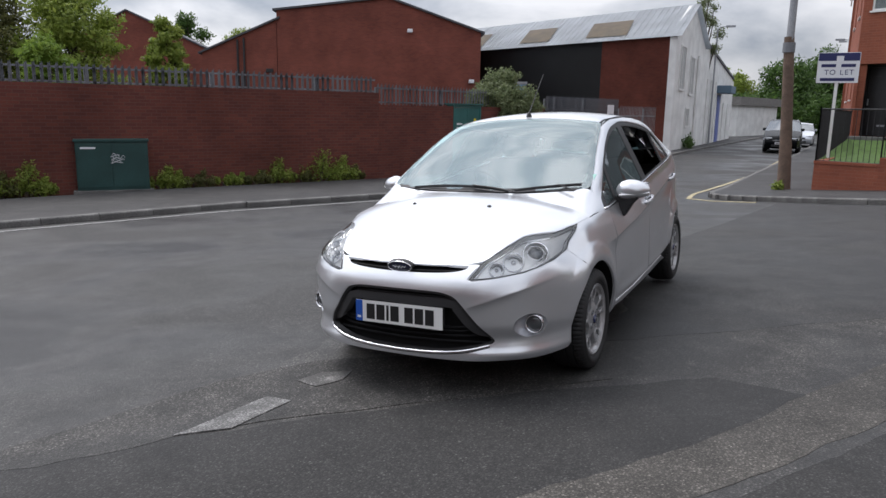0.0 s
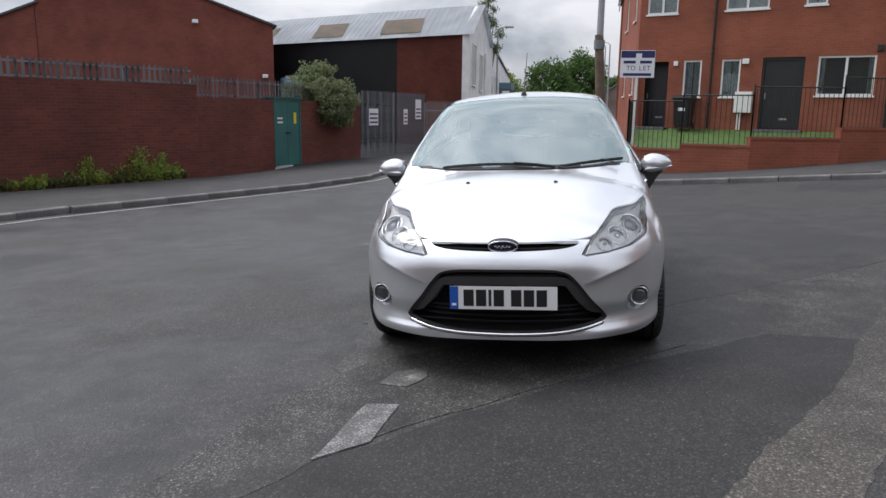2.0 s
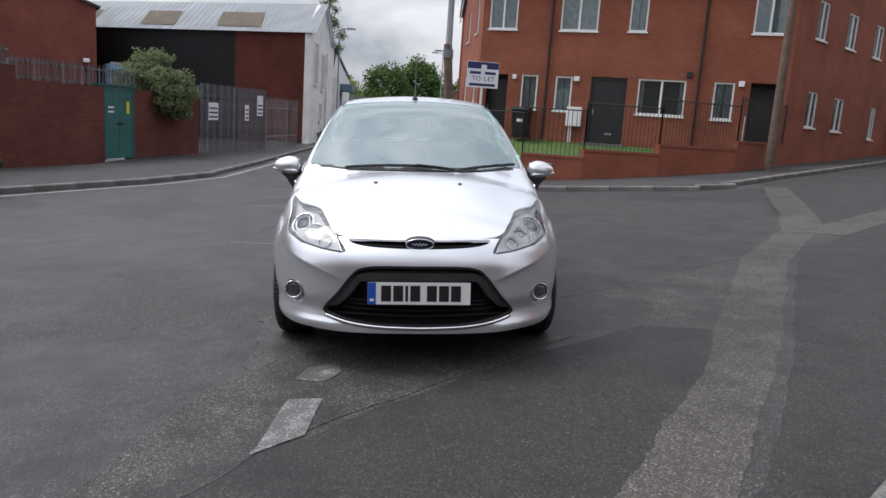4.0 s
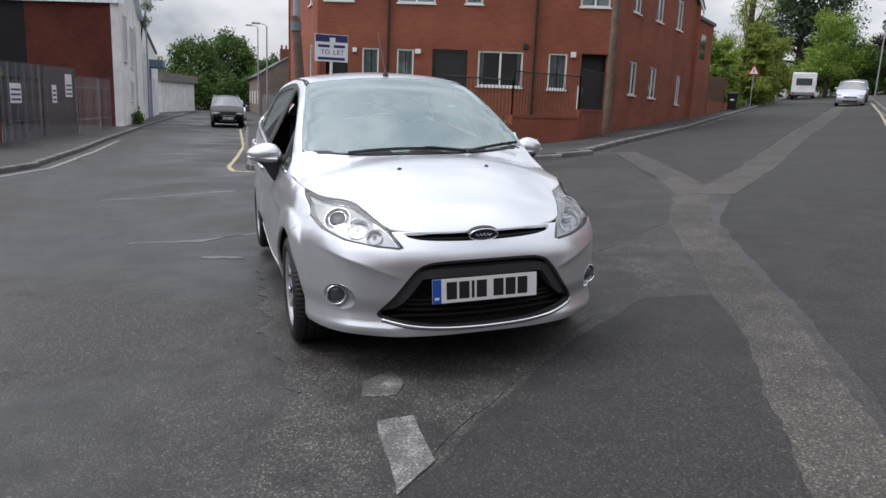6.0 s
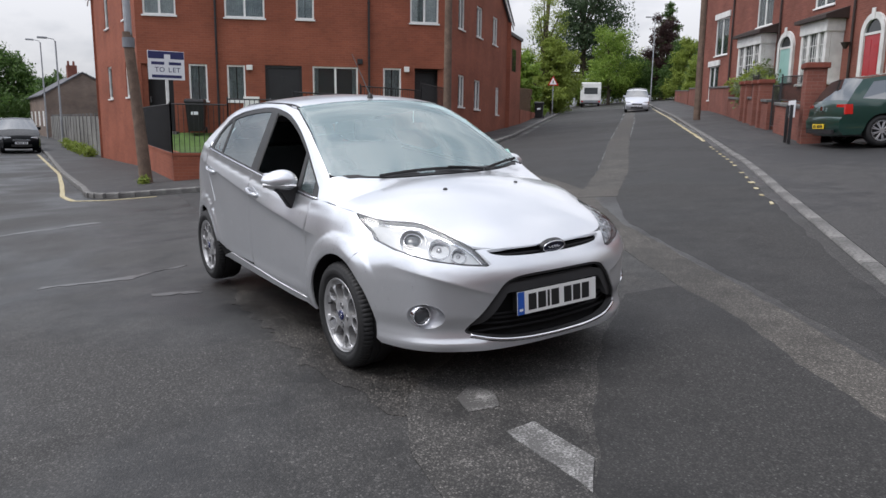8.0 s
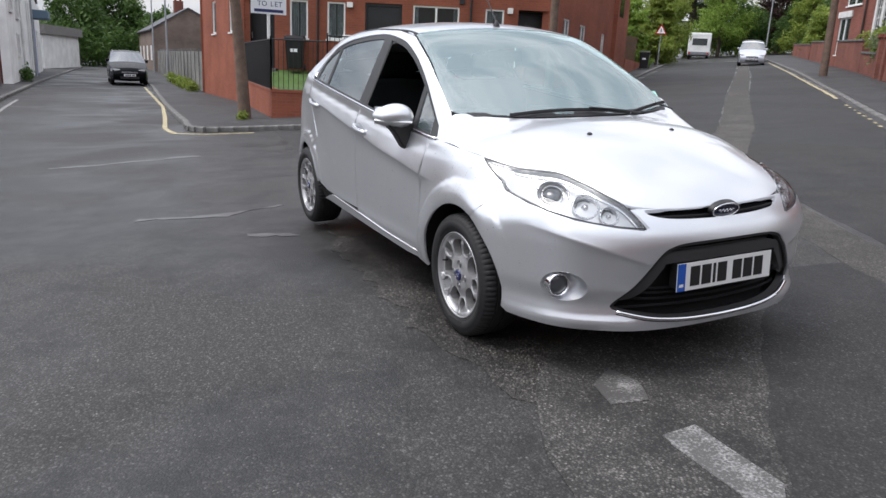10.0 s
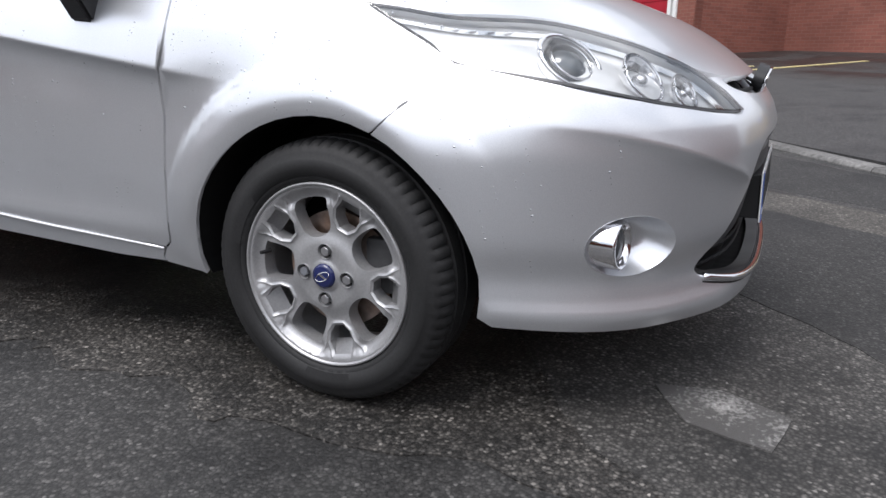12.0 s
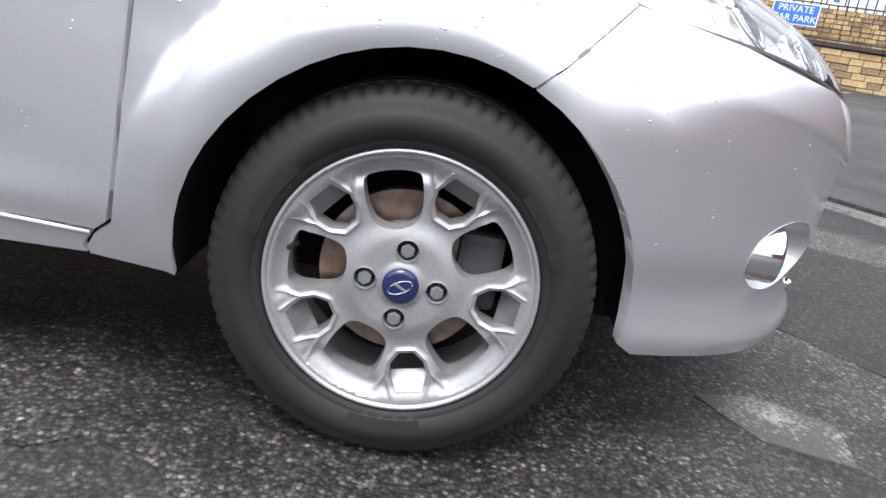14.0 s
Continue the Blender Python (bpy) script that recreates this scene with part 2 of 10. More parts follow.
def worn_paint(name, paint_c, tar_c, keep):
    """Road paint scoured off the stone tops: flecks of paint left on dark tar."""
    m = mat(name, paint_c, 0.75, var=0.35, scale=20, grain=170, bump=0.5)
    n, l = m.node_tree.nodes, m.node_tree.links
    b = n["Principled BSDF"]
    co, fleck, worn, add, ramp, mx = (n.new(k) for k in ("ShaderNodeTexCoord", "ShaderNodeTexNoise", "ShaderNodeTexNoise", "ShaderNodeMath", "ShaderNodeValToRGB", "ShaderNodeMixRGB"))
    fleck.inputs["Scale"].default_value, fleck.inputs["Detail"].default_value = 95.0, 4.0
    worn.inputs["Scale"].default_value, worn.inputs["Detail"].default_value = 7.0, 4.0
    l.new(co.outputs["Object"], fleck.inputs["Vector"])
    l.new(co.outputs["Object"], worn.inputs["Vector"])
    add.operation = "ADD"
    l.new(fleck.outputs[0], add.inputs[0])
    l.new(worn.outputs[0], add.inputs[1])
    ramp.color_ramp.elements[0].position, ramp.color_ramp.elements[1].position = 1 - keep, min(1.0, 1.16 - keep)
    half = n.new("ShaderNodeMath")
    half.operation, half.inputs[1].default_value = "MULTIPLY", 0.5
    l.new(add.outputs[0], half.inputs[0])
    l.new(half.outputs[0], ramp.inputs[0])
    l.new(ramp.outputs[0], mx.inputs[0])
    mx.inputs[1].default_value = (*tar_c, 1)
    l.new(b.inputs["Base Color"].links[0].from_socket, mx.inputs[2])
    l.new(mx.outputs[0], b.inputs["Base Color"])
    return m


PAINT_WORN = worn_paint("scoured_white_road_paint", (0.40, 0.395, 0.385), (0.085, 0.083, 0.080), 0.53)
PAINT_FAINT = worn_paint("almost_gone_white_road_paint", (0.36, 0.35, 0.335), (0.070, 0.067, 0.064), 0.485)
PAINT_Y = mat("worn_yellow_road_paint", (0.52, 0.46, 0.30), 0.75, var=0.5, scale=9, grain=90, bump=0.4, tint=(0.25, 0.2, 0.1))
BRICK_DARK = brick_mat("dark_red_brick", (0.145, 0.045, 0.032), (0.105, 0.035, 0.028), (0.125, 0.062, 0.052))
BRICK_SHED = brick_mat("red_warehouse_brick", (0.21, 0.062, 0.042), (0.165, 0.05, 0.036), (0.19, 0.078, 0.062))
BRICK_NEW = brick_mat("orange_red_brick", (0.275, 0.088, 0.052), (0.235, 0.074, 0.046), (0.265, 0.108, 0.072))
BRICK_OLD = brick_mat("victorian_red_brick", (0.225, 0.084, 0.062), (0.18, 0.066, 0.050), (0.21, 0.112, 0.090))
BRICK_GREY = brick_mat("brown_grey_brick", (0.20, 0.15, 0.12), (0.16, 0.12, 0.10), (0.22, 0.19, 0.17))
ASPHALT_MID = road_mat("half_worn_asphalt", (0.030, 0.0292, 0.0285), (0.088, 0.0845, 0.081), wet=0.7, rough=0.8, grit=0.95)
RENDER_W = mat("white_painted_render", (0.80, 0.80, 0.785), 0.8, var=0.22, scale=1.2, grain=30, bump=0.25)
WHITE_UPVC = plain("white_window_frame", (0.80, 0.80, 0.78), 0.35)
BLACK_DOOR = mat("black_door_paint", (0.022, 0.022, 0.024), 0.4, var=0.2, bump=0.05)
BLACK_IRON = mat("black_painted_iron", (0.018, 0.018, 0.02), 0.5, var=0.3, bump=0.1)
DARK_CLAD = mat("black_profiled_cladding", (0.022, 0.022, 0.023), 0.6, var=0.35, scale=1.0, bump=0.1)
ROOF_SHEET = mat("grey_corrugated_roof", (0.50, 0.53, 0.56), 0.6, var=0.25, scale=0.6, bump=0.1)
ROOF_BROWN = mat("dirty_rooflight", (0.22, 0.17, 0.11), 0.6, var=0.4, scale=1.5)
SLATE = mat("slate_roof", (0.09, 0.09, 0.10), 0.7, var=0.3, scale=3)
GALV = mat("galvanised_steel", (0.36, 0.37, 0.39), 0.55, metal=0.3, var=0.3, scale=2, bump=0.1)
GALV_DARK = mat("weathered_grey_steel", (0.22, 0.23, 0.25), 0.6, metal=0.2, var=0.3, scale=2, bump=0.1)
GREEN_BOX = mat("dark_green_cabinet_paint", (0.018, 0.065, 0.060), 0.45, var=0.3, scale=2, bump=0.05)
GREEN_DOOR = mat("teal_green_steel_paint", (0.035, 0.155, 0.145), 0.45, var=0.25, scale=2, bump=0.05)
WOOD_POLE = mat("weathered_timber_pole", (0.17, 0.115, 0.085), 0.85, var=0.45, scale=5, grain=80, bump=0.6)
DARK_GLASS = plain("dark_window_glass", (0.02, 0.024, 0.027), 0.04, spec=0.8)
CURTAIN = mat("pale_net_curtain", (0.70, 0.71, 0.72), 0.9, var=0.3, scale=8)
GRASS = mat("mown_grass", (0.075, 0.145, 0.025), 0.9, var=0.5, scale=5, grain=120, bump=0.6)


def leaf_mat(name, a, b):
    """Leaves that let some light through, lighter and darker from clump to clump."""
    m = bpy.data.materials.new(name)
    m.use_nodes = True
    n, l = m.node_tree.nodes, m.node_tree.links
    p = n["Principled BSDF"]
    geo, ramp, tr, mx = (n.new(k) for k in ("ShaderNodeNewGeometry", "ShaderNodeValToRGB", "ShaderNodeBsdfTranslucent", "ShaderNodeMixShader"))
    ramp.color_ramp.elements[0].color, ramp.color_ramp.elements[1].color = (*a, 1), (*b, 1)
    l.new(geo.outputs["Random Per Island"], ramp.inputs[0])
    l.new(ramp.outputs[0], p.inputs["Base Color"])
    l.new(ramp.outputs[0], tr.inputs[0])
    p.inputs["Roughness"].default_value, p.inputs["Specular IOR Level"].default_value = 0.55, 0.3
    mx.inputs[0].default_value = 0.45
    l.new(p.outputs[0], mx.inputs[1])
    l.new(tr.outputs[0], mx.inputs[2])
    l.new(mx.outputs[0], n["Material Output"].inputs[0])
    return m


LEAF_A = leaf_mat("fresh_green_leaves", (0.14, 0.20, 0.032), (0.30, 0.36, 0.075))
LEAF_B = leaf_mat("dark_green_leaves", (0.045, 0.095, 0.022), (0.10, 0.17, 0.042))
LEAF_C = leaf_mat("grey_green_shrub_leaves", (0.12, 0.16, 0.07), (0.22, 0.25, 0.13))
LEAF_E = leaf_mat("brown_green_leaves", (0.075, 0.085, 0.028), (0.17, 0.17, 0.06))
LEAF_F = leaf_mat("bright_spring_leaves", (0.13, 0.22, 0.03), (0.26, 0.36, 0.07))
LEAF_G = leaf_mat("grey_green_conifer", (0.035, 0.065, 0.032), (0.085, 0.125, 0.06))
LEAF_D = leaf_mat("copper_purple_leaves", (0.035, 0.018, 0.018), (0.075, 0.04, 0.035))
BARK = mat("rough_bark", (0.10, 0.075, 0.055), 0.9, var=0.5, scale=6, bump=0.6)

# ---- building helpers ----
from mathutils.geometry import delaunay_2d_cdt


def mesh_ob(name, bm, material, smooth=False):
    me = bpy.data.meshes.new(name)
    bm.to_mesh(me)
    bm.free()
    mats = material if isinstance(material, (list, tuple)) else [material]
    for m in mats:
        me.materials.append(m)
    if smooth:
        me.shade_smooth()
    return new(name, me)


def part(name, bm, material, parent, label="", smooth=False, m=None):
    """One mesh under a thing or a part."""
    ob = mesh_ob(name, bm, material, smooth)
    ob.parent = parent
    if m is not None:
        ob.matrix_basis = m
    return tagged(ob, label)


def root(name, m, label, category, group="", kind=""):
    ob = new(name)
    ob.empty_display_size = 0.2
    ob.matrix_basis = m
    return tagged(ob, label, category, group, kind)


def box(bm, x0, x1, y0, y1, z0, z1, bevel=0.0):
    """An axis-aligned block, its edges eased when bevel is set."""
    made = bmesh.ops.create_cube(bm, size=1.0)
    bmesh.ops.scale(bm, vec=(x1 - x0, y1 - y0, z1 - z0), verts=made["verts"])
    bmesh.ops.translate(bm, vec=((x0 + x1) / 2, (y0 + y1) / 2, (z0 + z1) / 2), verts=made["verts"])
    if bevel:
        edges = list({e for v in made["verts"] for e in v.link_edges})
        bmesh.ops.bevel(bm, geom=edges, offset=bevel, segments=2, affect="EDGES", profile=0.6)
    return bm


def boxes(*rows, bevel=0.0):
    bm = bmesh.new()
    for r in rows:
        box(bm, *r, bevel=bevel)
    return bm


def prism(bm, outline, axis, a, b):
    """A 2D outline drawn out from a to b along an axis (0, 1 or 2)."""
    def at(p, d):
        c = list(p)
        c.insert(axis, d)
        return bm.verts.new(c)
    lo, hi = [at(p, a) for p in outline], [at(p, b) for p in outline]
    bm.faces.new(lo[::-1]), bm.faces.new(hi)
    for i in range(len(lo)):
        j = (i + 1) % len(lo)
        bm.faces.new((lo[i], lo[j], hi[j], hi[i]))
    bmesh.ops.recalc_face_normals(bm, faces=bm.faces)
    return bm


def tube(bm, a, b, ra, rb=None, seg=10, caps=True):
    """A straight round bar from a to b."""
    a, b = Vector(a), Vector(b)
    rb = ra if rb is None else rb
    made = bmesh.ops.create_cone(bm, cap_ends=caps, segments=seg, radius1=ra, radius2=rb, depth=(b - a).length)
    m = Matrix.Translation((a + b) / 2) @ (b - a).to_track_quat("Z", "Y").to_matrix().to_4x4()
    bmesh.ops.transform(bm, matrix=m, verts=made["verts"])
    return bm


def sweep(bm, pts, radius, seg=8, close=False, flat=1.0):
    """A bar of round (or flattened) section along a line of points."""
    pts = [Vector(p) for p in pts]
    rings, n = [], len(pts)
    for i, p in enumerate(pts):
        a = pts[i - 1] if (i or close) else p
        b = pts[(i + 1) % n] if (i < n - 1 or close) else p
        d = (b - a).normalized()
        up = Vector((0, 0, 1)) if abs(d.z) < 0.95 else Vector((0, 1, 0))
        s = d.cross(up).normalized()
        u = s.cross(d)
        rings.append([bm.verts.new(p + radius * (math.cos(k * math.tau / seg) * s + flat * math.sin(k * math.tau / seg) * u)) for k in range(seg)])
    for i in range(n if close else n - 1):
        r, q = rings[i], rings[(i + 1) % n]
        for k in range(seg):
            bm.faces.new((r[k], r[(k + 1) % seg], q[(k + 1) % seg], q[k]))
    if not close:
        bm.faces.new(rings[0][::-1]), bm.faces.new(rings[-1])
    return bm


def lathe(bm, rings, axis="x", seg=40, centre=(0, 0, 0)):
    """A surface of revolution from (radius, offset) pairs about an axis through centre."""
    grid = []
    for r, d in rings:
        row = []
        for k in range(seg):
            c, s = math.cos(k * math.tau / seg) * r, math.sin(k * math.tau / seg) * r
            p = (d, c, s) if axis == "x" else ((c, d, s) if axis == "y" else (c, s, d))
            row.append(bm.verts.new(Vector(p) + Vector(centre)))
        grid.append(row)
    for a, b in zip(grid, grid[1:]):
        for k in range(seg):
            bm.faces.new((a[k], a[(k + 1) % seg], b[(k + 1) % seg], b[k]))
    bmesh.ops.recalc_face_normals(bm, faces=bm.faces)
    return bm


def curve_points(ctrl, n, close=False):
    """Catmull-Rom through control points, n steps to a span."""
    c = [np.array(p, float) for p in ctrl]
    out = []
    m = len(c)
    for i in range(m if close else m - 1):
        p0, p1, p2, p3 = (c[(i + k) % m] if close else c[min(max(i + k, 0), m - 1)] for k in (-1, 0, 1, 2))
        for k in range(n):
            t = k / n
            out.append(0.5 * (2 * p1 + (p2 - p0) * t + (2 * p0 - 5 * p1 + 4 * p2 - p3) * t * t + (3 * p1 - p0 - 3 * p2 + p3) * t ** 3))
    if not close:
        out.append(c[-1])
    return out


def fill2d(outline, holes=(), step=0.05, lines=()):
    """Triangles that fill a 2D outline with holes on an even net of points, with edges along the given lines: (points, faces)."""
    pts, edges = [], []
    loops = [np.array(outline, float)] + [np.array(h, float) for h in holes]
    for lp in loops:
        k = len(pts)
        pts += [tuple(p) for p in lp]
        edges += [(k + i, k + (i + 1) % len(lp)) for i in range(len(lp))]
    o = loops[0]
    xs = np.arange(o[:, 0].min() + step / 2, o[:, 0].max(), step)
    ys = np.arange(o[:, 1].min() + step / 2, o[:, 1].max(), step)
    if len(xs) and len(ys):
        gx, gy = np.meshgrid(xs, ys)
        gx = gx + (np.arange(gx.shape[0]) % 2)[:, None] * step * 0.5
        g = np.stack([gx.ravel(), gy.ravel()], 1)

        def inside(lp, q):
            ok = np.zeros(len(q), bool)
            for i in range(len(lp)):
                a, b = lp[i], lp[i - 1]
                hit = (a[1] > q[:, 1]) != (b[1] > q[:, 1])
                ok ^= hit & (q[:, 0] < (b[0] - a[0]) * (q[:, 1] - a[1]) / (b[1] - a[1] + 1e-12) + a[0])
            return ok

        def near(lp, q):
            d = np.full(len(q), 9.0)
            for i in range(len(lp)):
                a, b = lp[i - 1], lp[i]
                ab = b - a
                t = np.clip(((q - a) @ ab) / (ab @ ab + 1e-12), 0, 1)
                d = np.minimum(d, np.linalg.norm(q - a - t[:, None] * ab, axis=1))
            return d
        keep = inside(loops[0], g)
        for h in loops[1:]:
            keep &= ~inside(h, g)
        g = g[keep]
        if len(g):
            d = np.min([near(lp, g) for lp in loops], axis=0)
            g = g[d > step * 0.4]
        for ln in lines:
            ln = np.array(ln, float)
            ok = inside(loops[0], ln) & (np.min([near(lp, ln) for lp in loops], axis=0) > 0.0012)
            for h in loops[1:]:
                ok &= ~inside(h, ln)
            if len(g):
                d = np.full(len(g), 9.0)
                for a, b in zip(ln, ln[1:]):
                    ab = b - a
                    t = np.clip(((g - a) @ ab) / (ab @ ab + 1e-12), 0, 1)
                    d = np.minimum(d, np.linalg.norm(g - a - t[:, None] * ab, axis=1))
                g = g[d > step * 0.35]
            for i, (p, k) in enumerate(zip(ln, ok)):
                if k:
                    pts.append(tuple(p))
                    if i and ok[i - 1]:
                        edges.append((len(pts) - 2, len(pts) - 1))
        pts += [tuple(p) for p in g]
    v, e, f, *_ = delaunay_2d_cdt([Vector(p) for p in pts], edges, [], 0, 1e-6)
    v = np.array([tuple(p) for p in v])
    f = [t for t in f if len(t) >= 3]
    mid = np.array([v[list(t)].mean(0) for t in f])

    def inside2(lp, q):
        ok = np.zeros(len(q), bool)
        for i in range(len(lp)):
            a, b = lp[i], lp[i - 1]
            hit = (a[1] > q[:, 1]) != (b[1] > q[:, 1])
            ok ^= hit & (q[:, 0] < (b[0] - a[0]) * (q[:, 1] - a[1]) / (b[1] - a[1] + 1e-12) + a[0])
        return ok
    keep = inside2(loops[0], mid)
    for h in loops[1:]:
        keep &= ~inside2(h, mid)
    faces = []
    for t, k in zip(f, keep):
        if k:
            a, b, c = (v[i] for i in t[:3])
            faces.append(tuple(t) if (b - a)[0] * (c - a)[1] - (b - a)[1] * (c - a)[0] > 0 else tuple(t[::-1]))
    return v, faces


# ---- lie of the land ----
def land(x, y):
    """Height of the road surface: level along the side street, climbing to the hill street."""
    x, y = np.asarray(x, float), np.asarray(y, float)
    q = (x - 4.7) * 0.669 - (y - 0.6) * 0.743
    v = 0.5 + 0.09 * x - 0.035 * y - 0.03 * np.logaddexp(0, q)
    g = -0.5 + 0.15 * np.logaddexp(0, v / 0.15)
    g = g - 0.02 * np.exp(-((x - 17) ** 2 + (y + 9) ** 2) / 36)
    g = g - 0.05 * np.exp(-((x - 13.0) ** 2 + (y - 3.5) ** 2) / 14)
    w = np.exp(-((x / 3.6) ** 2 + ((y - 0.6) / 3.6) ** 2))
    return g * (1 - w) + w * (0.0442 * x + 0.004 * y)


def lz(x, y):
    return float(land(x, y))


def drape(name, outline, material, dz=0.004, step=0.4, holes=(), wobble=0.0, seed=1, smooth=True):
    """A sheet that lies on the land inside a plan outline."""
    pts = [np.array(p, float) for p in outline]
    if wobble:
        rnd = random.Random(seed)
        fine = []
        for i, p in enumerate(pts):
            q = pts[(i + 1) % len(pts)]
            n = max(1, int(np.linalg.norm(q - p) / 0.07))
            for k in range(n):
                fine.append(p + (q - p) * k / n)
        jit = np.array([(rnd.gauss(0, wobble), rnd.gauss(0, wobble)) for _ in fine])
        soft = (jit + np.roll(jit, 1, 0) + np.roll(jit, 2, 0) + np.roll(jit, 3, 0)) / 2.6
        pts = [p + o for p, o in zip(fine, soft)]
    v, f = fill2d(pts, holes, step)
    z = land(v[:, 0], v[:, 1]) + (dz(v[:, 0]) if callable(dz) else dz)
    dz = 0.0 if callable(dz) else dz
    verts, faces = np.column_stack([v, z]).tolist(), [tuple(t) for t in f]
    rim = {}
    for t in f:
        for i in range(len(t)):
            e = (t[i], t[(i + 1) % len(t)])
            if (e[1], e[0]) in rim:
                del rim[(e[1], e[0])]
            else:
                rim[e] = 1
    down = {}
    for i, j in rim:
        # edge turned down into the ground
        for q in (i, j):
            if q not in down:
                down[q] = len(verts)
                verts.append([verts[q][0], verts[q][1], verts[q][2] - 0.05 - dz])
        faces.append((j, i, down[i], down[j]))
    me = bpy.data.meshes.new(name)
    me.from_pydata(verts, [], faces)
    me.materials.append(material)
    if smooth:
        me.shade_smooth()
        me.set_sharp_from_angle(angle=radians(40))
    return new(name, me)


def along(pts, step):
    """Even steps along a plan line: (x, y, dx, dy)."""
    out, carry = [], 0.0
    for a, b in zip(pts, pts[1:]):
        a, b = np.array(a, float), np.array(b, float)
        n = np.linalg.norm(b - a)
        d = (b - a) / n
        s = carry
        while s < n:
            out.append((*(a + d * s), *d))
            s += step
        carry = s - n
    return out


def band(line, left, right):
    """The outline of a strip beside a plan line, offset to its left and right."""
    p = [np.array(q, float) for q in line]
    nrm = []
    for i in range(len(p)):
        d = p[min(i + 1, len(p) - 1)] - p[max(i - 1, 0)]
        d /= np.linalg.norm(d)
        nrm.append(np.array([-d[1], d[0]]))
    return [a + n * left for a, n in zip(p, nrm)] + [a - n * right for a, n in zip(p[::-1], nrm[::-1])]


def wall(name, p, q, thick, z0, z1, material, holes=(), kind="structure", label="", category="wall", top=None):
    """An upright wall from p to q in plan (its outer face on the right-hand side is at y = 0), with openings (u0, u1, z0, z1) through it."""
    p, q = np.array(p, float), np.array(q, float)
    n = float(np.linalg.norm(q - p))
    a = math.degrees(math.atan2(*(q - p)[::-1]))
    xs = sorted({0.0, n, *[h[0] for h in holes], *[h[1] for h in holes]})
    zs = sorted({z0, z1, *[h[2] for h in holes], *[h[3] for h in holes]})
    bm = bmesh.new()
    cell = {}
    for i in range(len(xs) - 1):
        for j in range(len(zs) - 1):
            cx, cz = (xs[i] + xs[i + 1]) / 2, (zs[j] + zs[j + 1]) / 2
            cell[i, j] = not any(h[0] < cx < h[1] and h[2] < cz < h[3] for h in holes)
    vv = {}

    def vert(i, y, j):
        if (i, y, j) not in vv:
            vv[i, y, j] = bm.verts.new((xs[i], y, zs[j]))
        return vv[i, y, j]
    for (i, j), on in cell.items():
        if not on:
            continue
        bm.faces.new((vert(i, 0, j), vert(i + 1, 0, j), vert(i + 1, 0, j + 1), vert(i, 0, j + 1)))
        bm.faces.new((vert(i, thick, j), vert(i, thick, j + 1), vert(i + 1, thick, j + 1), vert(i + 1, thick, j)))
        for di, dj, c in ((-1, 0, (i, i, j, j + 1)), (1, 0, (i + 1, i + 1, j, j + 1)), (0, -1, (i, i + 1, j, j)), (0, 1, (i, i + 1, j + 1, j + 1))):
            if not cell.get((i + di, j + dj), False):
                bm.faces.new((vert(c[0], 0, c[2]), vert(c[1], 0, c[3]), vert(c[1], thick, c[3]), vert(c[0], thick, c[2])))
    bmesh.ops.recalc_face_normals(bm, faces=bm.faces)
    ob = mesh_ob(name, bm, material)
    ob.matrix_basis = pose(p[0], p[1], 0, 0, 0, a)
    return tagged(ob, label, category, kind=kind)

# ---- ground, road, pavements ----
def axis_steps():
    near = list(np.arange(-24, 44.1, 0.6))
    far, s = [], 1.2
    x = near[-1]
    while x < 900:
        x += s
        s *= 1.22
        far.append(x)
    back, s, x = [], 1.2, near[0]
    while x > -900:
        x -= s
        s *= 1.22
        back.append(x)
    return np.array(back[::-1] + near + far)


def build_ground():
    g = axis_steps()
    gx, gy = np.meshgrid(g, g, indexing="ij")
    z = land(np.clip(gx, -60, 90), np.clip(gy, -60, 90))
    n = len(g)
    idx = np.arange(n * n).reshape(n, n)
    f = np.stack([idx[:-1, :-1], idx[1:, :-1], idx[1:, 1:], idx[:-1, 1:]], -1).reshape(-1, 4)
    me = bpy.data.meshes.new("ground")
    me.from_pydata(np.stack([gx, gy, z], -1).reshape(-1, 3).tolist(), [], f.tolist())
    me.materials.append(ASPHALT)
    me.shade_smooth()
    tagged(new("ground", me), "damp grey asphalt road surface with worn and patched areas", "road", kind="structure")


build_ground()

# plan lines of the kerbs
KERB_L = [(-13.0, -6.0), (-11.0, -1.5), (-9.45, 2.9), (-8.3, 6.2), (-6.9, 9.0), (-5.6, 11.6), (-4.85, 14.0), (-4.6, 19.3), (-4.5, 24.5), (-4.05, 37.0), (-3.3, 51.0), (-1.9, 76.0)]
CORNER = [(-0.22, 15.0), (-0.30, 14.2), (-0.31, 13.5), (-0.12, 12.95), (0.35, 12.62), (0.93, 12.40)]
KERB_C = [(2.5, 78.0), (0.85, 36.0), (0.05, 22.0), (-0.15, 17.0)] + [tuple(p) for p in curve_points(CORNER, 4)] + [(3.1, 11.45), (5.3, 10.55), (6.4, 10.6), (7.6, 11.5), (9.4, 13.2), (11.2, 14.8), (15.5, 18.6), (24.0, 27.0), (42.0, 44.6), (60.0, 62.0)]
KERB_R = [(62.0, 53.0), (50.0, 41.8), (26.19, 19.80), (18.03, 12.38), (14.14, 8.83), (10.14, 5.25), (9.19, 4.42), (6.05, 1.80), (4.72, 0.64), (3.17, -0.72), (0.0, -3.48), (-4.0, -7.1)]


